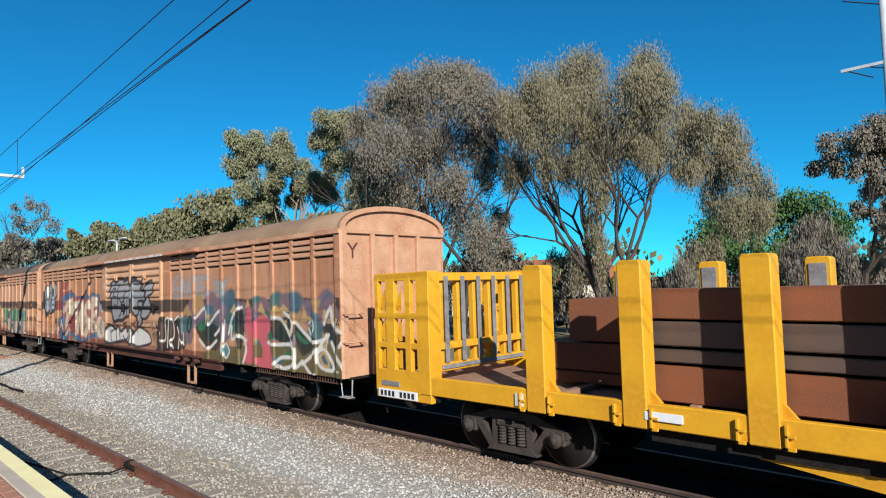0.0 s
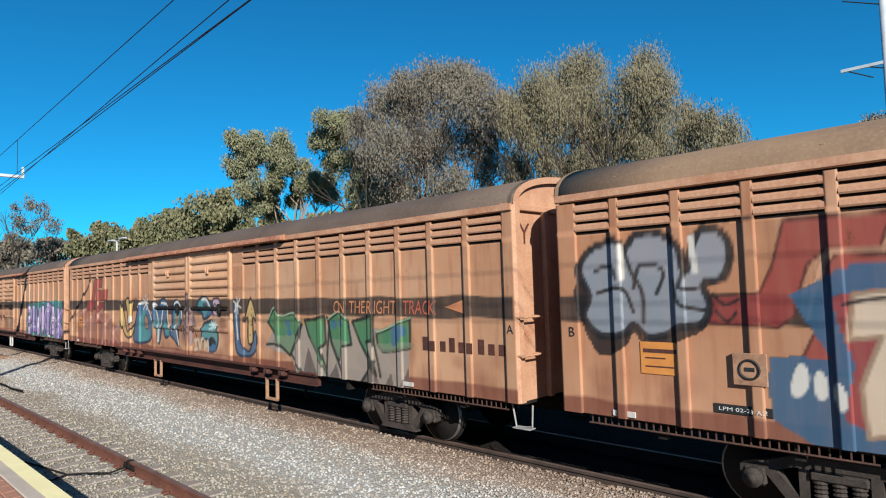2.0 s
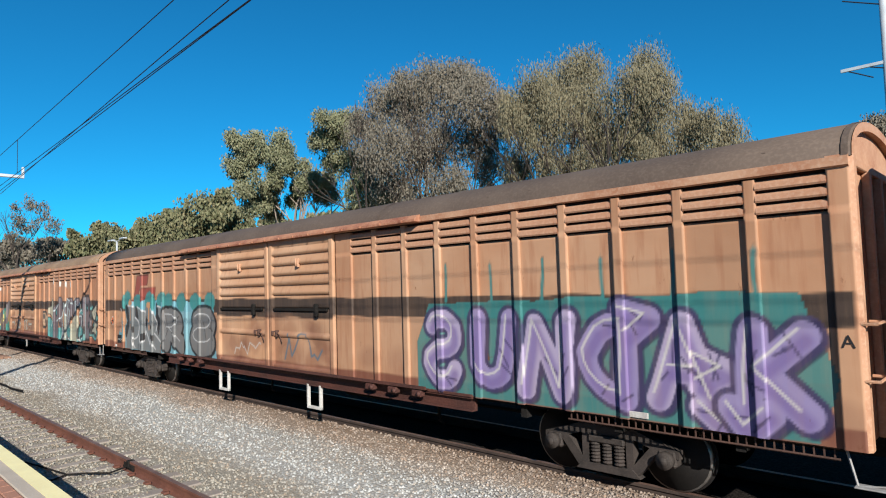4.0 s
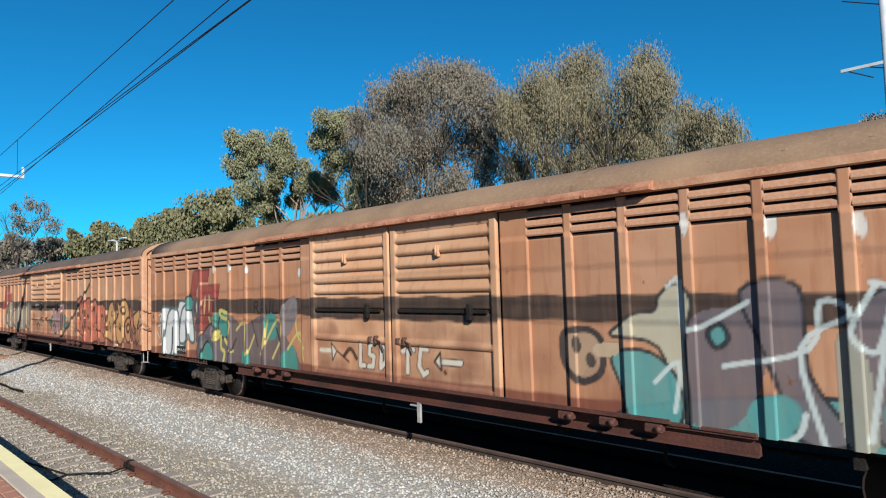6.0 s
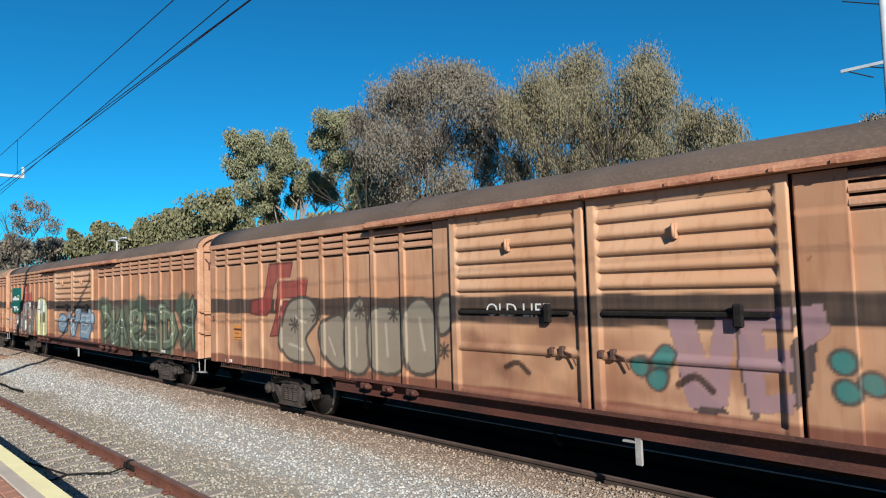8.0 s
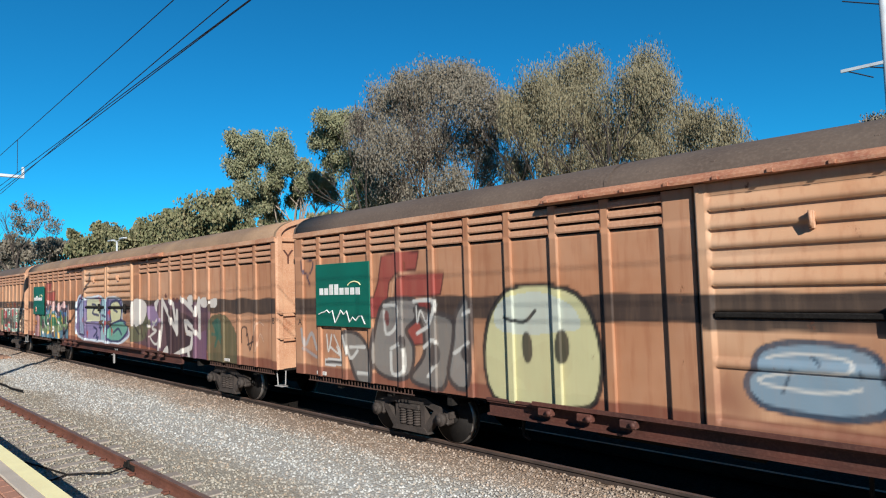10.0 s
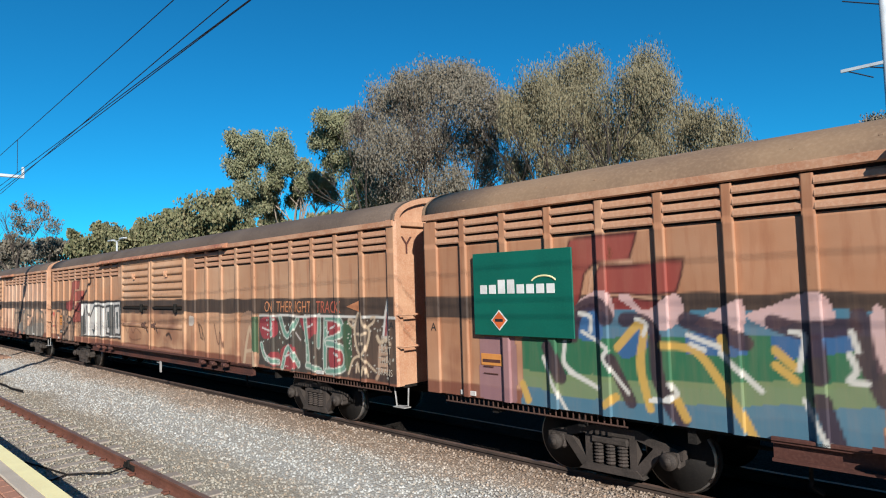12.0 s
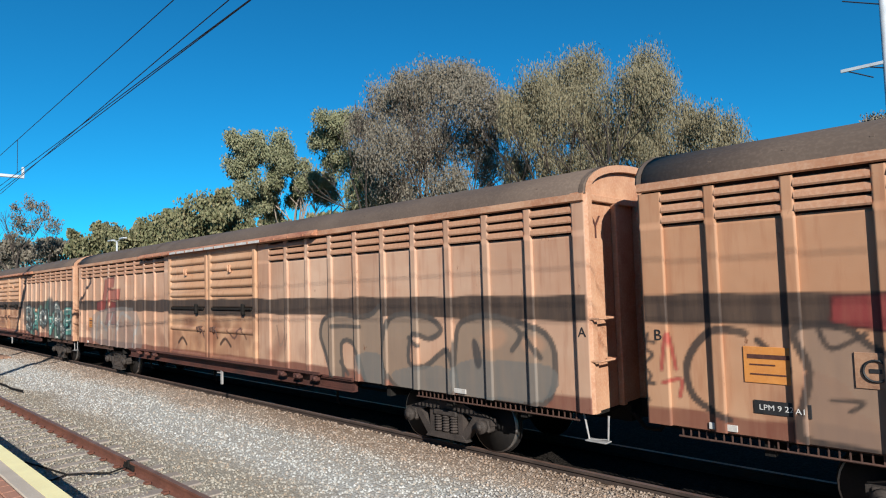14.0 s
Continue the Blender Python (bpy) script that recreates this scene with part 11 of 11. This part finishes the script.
def bulkhead(wagon):
    """Yellow end cage: two slotted side frames and a slatted frame across the wagon."""
    for s in (-1, 1):
        frame_ob = new("side_cage")
        frame_ob.parent = wagon
        y0, y1 = sorted((s * 1.42, s * 1.33))
        bm = bmesh.new()
        for a, b in ((0.0, 0.10), (0.30, 0.52), (0.78, 0.92)):
            box(bm, a, b, y0, y1, 1.22, 2.86, 0.008)
        for z0, z1 in ((0.86, 1.24), (1.60, 1.70), (2.10, 2.20), (2.74, 2.88)):
            box(bm, 0.0, 1.10, y0 + 0.003, y1 - 0.003, z0, z1, 0.008)
        part("lattice", bm, YELLOW, frame_ob)
        for x0 in (0.10, 0.52):
            for z in (1.24, 1.70, 2.20):
                bm = prism(bmesh.new(), [(x0, z + 0.12), (x0 + 0.06, z + 0.02), (x0 + 0.13, z + 0.02), (x0 + 0.13, z + 0.40), (x0 + 0.06, z + 0.30)], "y", y0 + 0.05, y0 + 0.06)
                part("gusset", bm, YELLOW, frame_ob)
        bm = bmesh.new()
        box(bm, 1.06, 1.36, min(s * 1.42, s * 1.14), max(s * 1.42, s * 1.14), 0.88, 2.89, 0.012)
        part("corner_post", bm, YELLOW, frame_ob)
    cross = new("cross_frame")
    cross.parent = wagon
    for z0, z1 in ((1.22, 1.36), (1.58, 1.70), (2.72, 2.86)):
        part("cross_rail", box(bmesh.new(), 1.20, 1.32, -1.14, 1.14, z0, z1, 0.01), YELLOW, cross)
    for i in range(6):
        y = -1.14 + 0.415 * (i + 0.25)
        part("cage_bar", box(bmesh.new(), 1.14, 1.26, y, y + 0.14, 1.225, 2.855, 0.01), YELLOW, cross)
        part("rubbing_strip", box(bmesh.new(), 1.322, 1.347, y + 0.02, y + 0.11, 1.36, 2.80, 0.004), RUBBER, cross, "grey rubbing strip")
    part("rubbing_strip", box(bmesh.new(), 1.322, 1.347, -1.10, 1.10, 1.26, 1.33, 0.004), RUBBER, cross, "grey rubbing strip")


def flat_wagon():
    w = empty("flat_wagon", "yellow steel-carrying flat wagon with tall posts and an end cage", "freight wagon")
    bm = bmesh.new()
    for s in (-1, 1):
        y0, y1 = sorted((s * 1.40, s * 1.30))
        box(bm, 1.36, 19.0, y0, y1, 0.88, 1.17, 0.012)
        box(bm, 0.0, 1.36, y0, y1, 0.74, 0.93, 0.01)
    part("side_beam", bm, YELLOW, w)
    for s in (-1, 1):
        bm = bmesh.new()
        prism(bm, [(4.6, 0.89), (7.6, 0.50), (13.0, 0.50), (15.8, 0.89)], "y", *sorted((s * 1.16, s * 1.22)))
        part("belly_plate", bm, YELLOW, w)
    bm = bmesh.new()
    box(bm, 0.0, 19.0, -1.30, 1.30, 0.98, 1.06)
    part("deck", bm, DECK, w, "worn brown deck")
    bm = bmesh.new()
    box(bm, 0.1, 19.0, -0.35, 0.35, 0.6, 0.98)
    box(bm, 0.02, 0.12, -1.2, 1.2, 0.62, 0.98)
    box(bm, 5.0, 15.4, -1.26, 1.26, 0.70, 0.97)
    part("centre_sill", bm, UNDER, w)
    bulkhead(w)
    for i in range(10):
        x = 3.42 + 1.45 * i
        stanchion_pair(w, x)
    board = part("number_board", box(bmesh.new(), 0.08, 1.05, -1.435, -1.415, 0.76, 0.90, 0.004), PLATE, w, "white number board")
    bm = bmesh.new()
    for i in range(9):
        if i != 4:
            box(bm, 0.14 + i * 0.098, 0.20 + i * 0.098, -1.440, -1.436, 0.785, 0.875)
    part("number_bars", bm, INK, board)
    for x in (0.16, 5.0):
        plate = part("data_plate", box(bmesh.new(), x, x + 0.46, -1.430, -1.402, 0.98 if x > 1 else 0.955, 1.08 if x > 1 else 1.04, 0.003), PLATE if x > 1 else RUBBER, w)
    lamp = part("end_plate", box(bmesh.new(), 3.06, 3.20, -1.43, -1.405, 0.92, 1.10, 0.004), STEP_WHITE, w, "chipped white plate")
    for c in (2.7, 16.6):
        WHEELSETS.extend(make_bogie(w, c, 0.81))
    part("coupler", shared("coupler", coupler, UNDER), None, w, m=pose(0, 0, 0, 0, 0, 180))
    return w


def steel_load():
    """Stacked rusty steel sections on the flat wagon, each a thing of its own."""
    beams = []
    near = ((1.14, 1.58, 4.78, RUST_STEEL), (1.62, 1.78, 4.78, MILL_STEEL), (1.82, 2.12, 4.78, MILL_STEEL), (2.15, 2.52, 4.78, RUST_STEEL))
    behind = ((1.14, 1.30, 2.9, RUST_STEEL), (1.32, 1.73, 2.64, RUST_STEEL), (1.76, 2.38, 3.25, RUST_STEEL))
    for j in range(3):
        for z0, z1, x0, m in (behind if j else near):
            y0 = -1.02 + j * 0.68
            bm = bmesh.new()
            prism(bm, [(y0, z0), (y0 + 0.64, z0), (y0 + 0.64, z1), (y0, z1)], "x", x0 + j * 0.05, 18.4)
            bmesh.ops.bevel(bm, geom=bm.edges[:], offset=0.012, segments=2, affect='EDGES')
            ob = part("steel_section", bm, m)
            tagged(ob, "long rusty rolled steel section stacked on the flat wagon" if m is RUST_STEEL else "long grey steel section with rust stacked on the flat wagon", "steel section", "steel load on the flat wagon")
            beams.append(ob)
    for x in (3.6, 5.4, 9.5, 14.0):
        bm = bmesh.new()
        box(bm, x, x + 0.12, -1.08, 1.06, 1.062, 1.139, 0.006)
        beams.append(tagged(part("dunnage_bar", bm, DECK), "brown timber bearer under the steel", "timber"))
    return beams


# ---- the moving train ----
SLIP_T = (0, 0.5, 1, 1.5, 2, 2.5, 3, 5.5, 6, 6.5, 7, 8, 10.5, 11, 11.5, 12, 12.5, 13, 14)
SLIP = (-0.10, -0.12, -0.20, -0.20, -0.10, -0.12, -0.03, -0.05, 0, 0, -0.07, -0.07, -0.08, 0.0, 0.15, 0.0, -0.04, 0.03, 0.04)


def front_at(t):
    """Where the first van's front end is at t: a steady run with a little slack in the couplings."""
    return -9.40 + 13.19 * t - 0.0085 * t * t + float(np.interp(t, SLIP_T, SLIP))


def motions():
    times = [0.5 * i for i in range(29)]
    for van, number in VANS:
        off = -LEN - (number - 1) * PITCH_LEN
        walk(van, [(t, pose(front_at(t) + off, MID_Y, 0)) for t in times])
    for thing in FLAT:
        walk(thing, [(t, pose(front_at(t) + FLAT_REAR, MID_Y, 0)) for t in times])
    turn = 180 / math.pi / 0.445
    fine = [i / 30 for i in range(421)]
    for w in WHEELSETS:
        x, z = w.location.x, w.location.z
        walk(w, [(t, pose(x, 0, z, 0, (front_at(t) + 9.40) * turn, 0)) for t in fine])

ground()
ballast_bed()
freight_bed()
stones()
rail("rail_near_track", NEAR_RAIL_Y, "rusty rail of the suburban track")
rail("rail_hidden", NEAR_RAIL_Y - 1.67, "rusty rail beside the platform")
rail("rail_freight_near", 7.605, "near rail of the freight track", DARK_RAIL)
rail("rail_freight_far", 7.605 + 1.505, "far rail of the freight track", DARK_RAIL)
near_bed = sleepers("sleepers_near", NEAR_RAIL_Y - 0.835, 2.6, -60, 6, 0.66)
rail_clips(near_bed, NEAR_RAIL_Y, -40, 0, 0.66)
sleepers("sleepers_freight", MID_Y, 2.5, -70, 20, 0.66, SHADE_SLEEPER, 0.012)
sky_blocking_wall()
rail_joint()
crossing_panel()
platform()
overhead()
power_pole()
street_light()
stay_pole()
trees()
street_behind()
all_vans()
FLAT = [flat_wagon()] + steel_load()
motions()
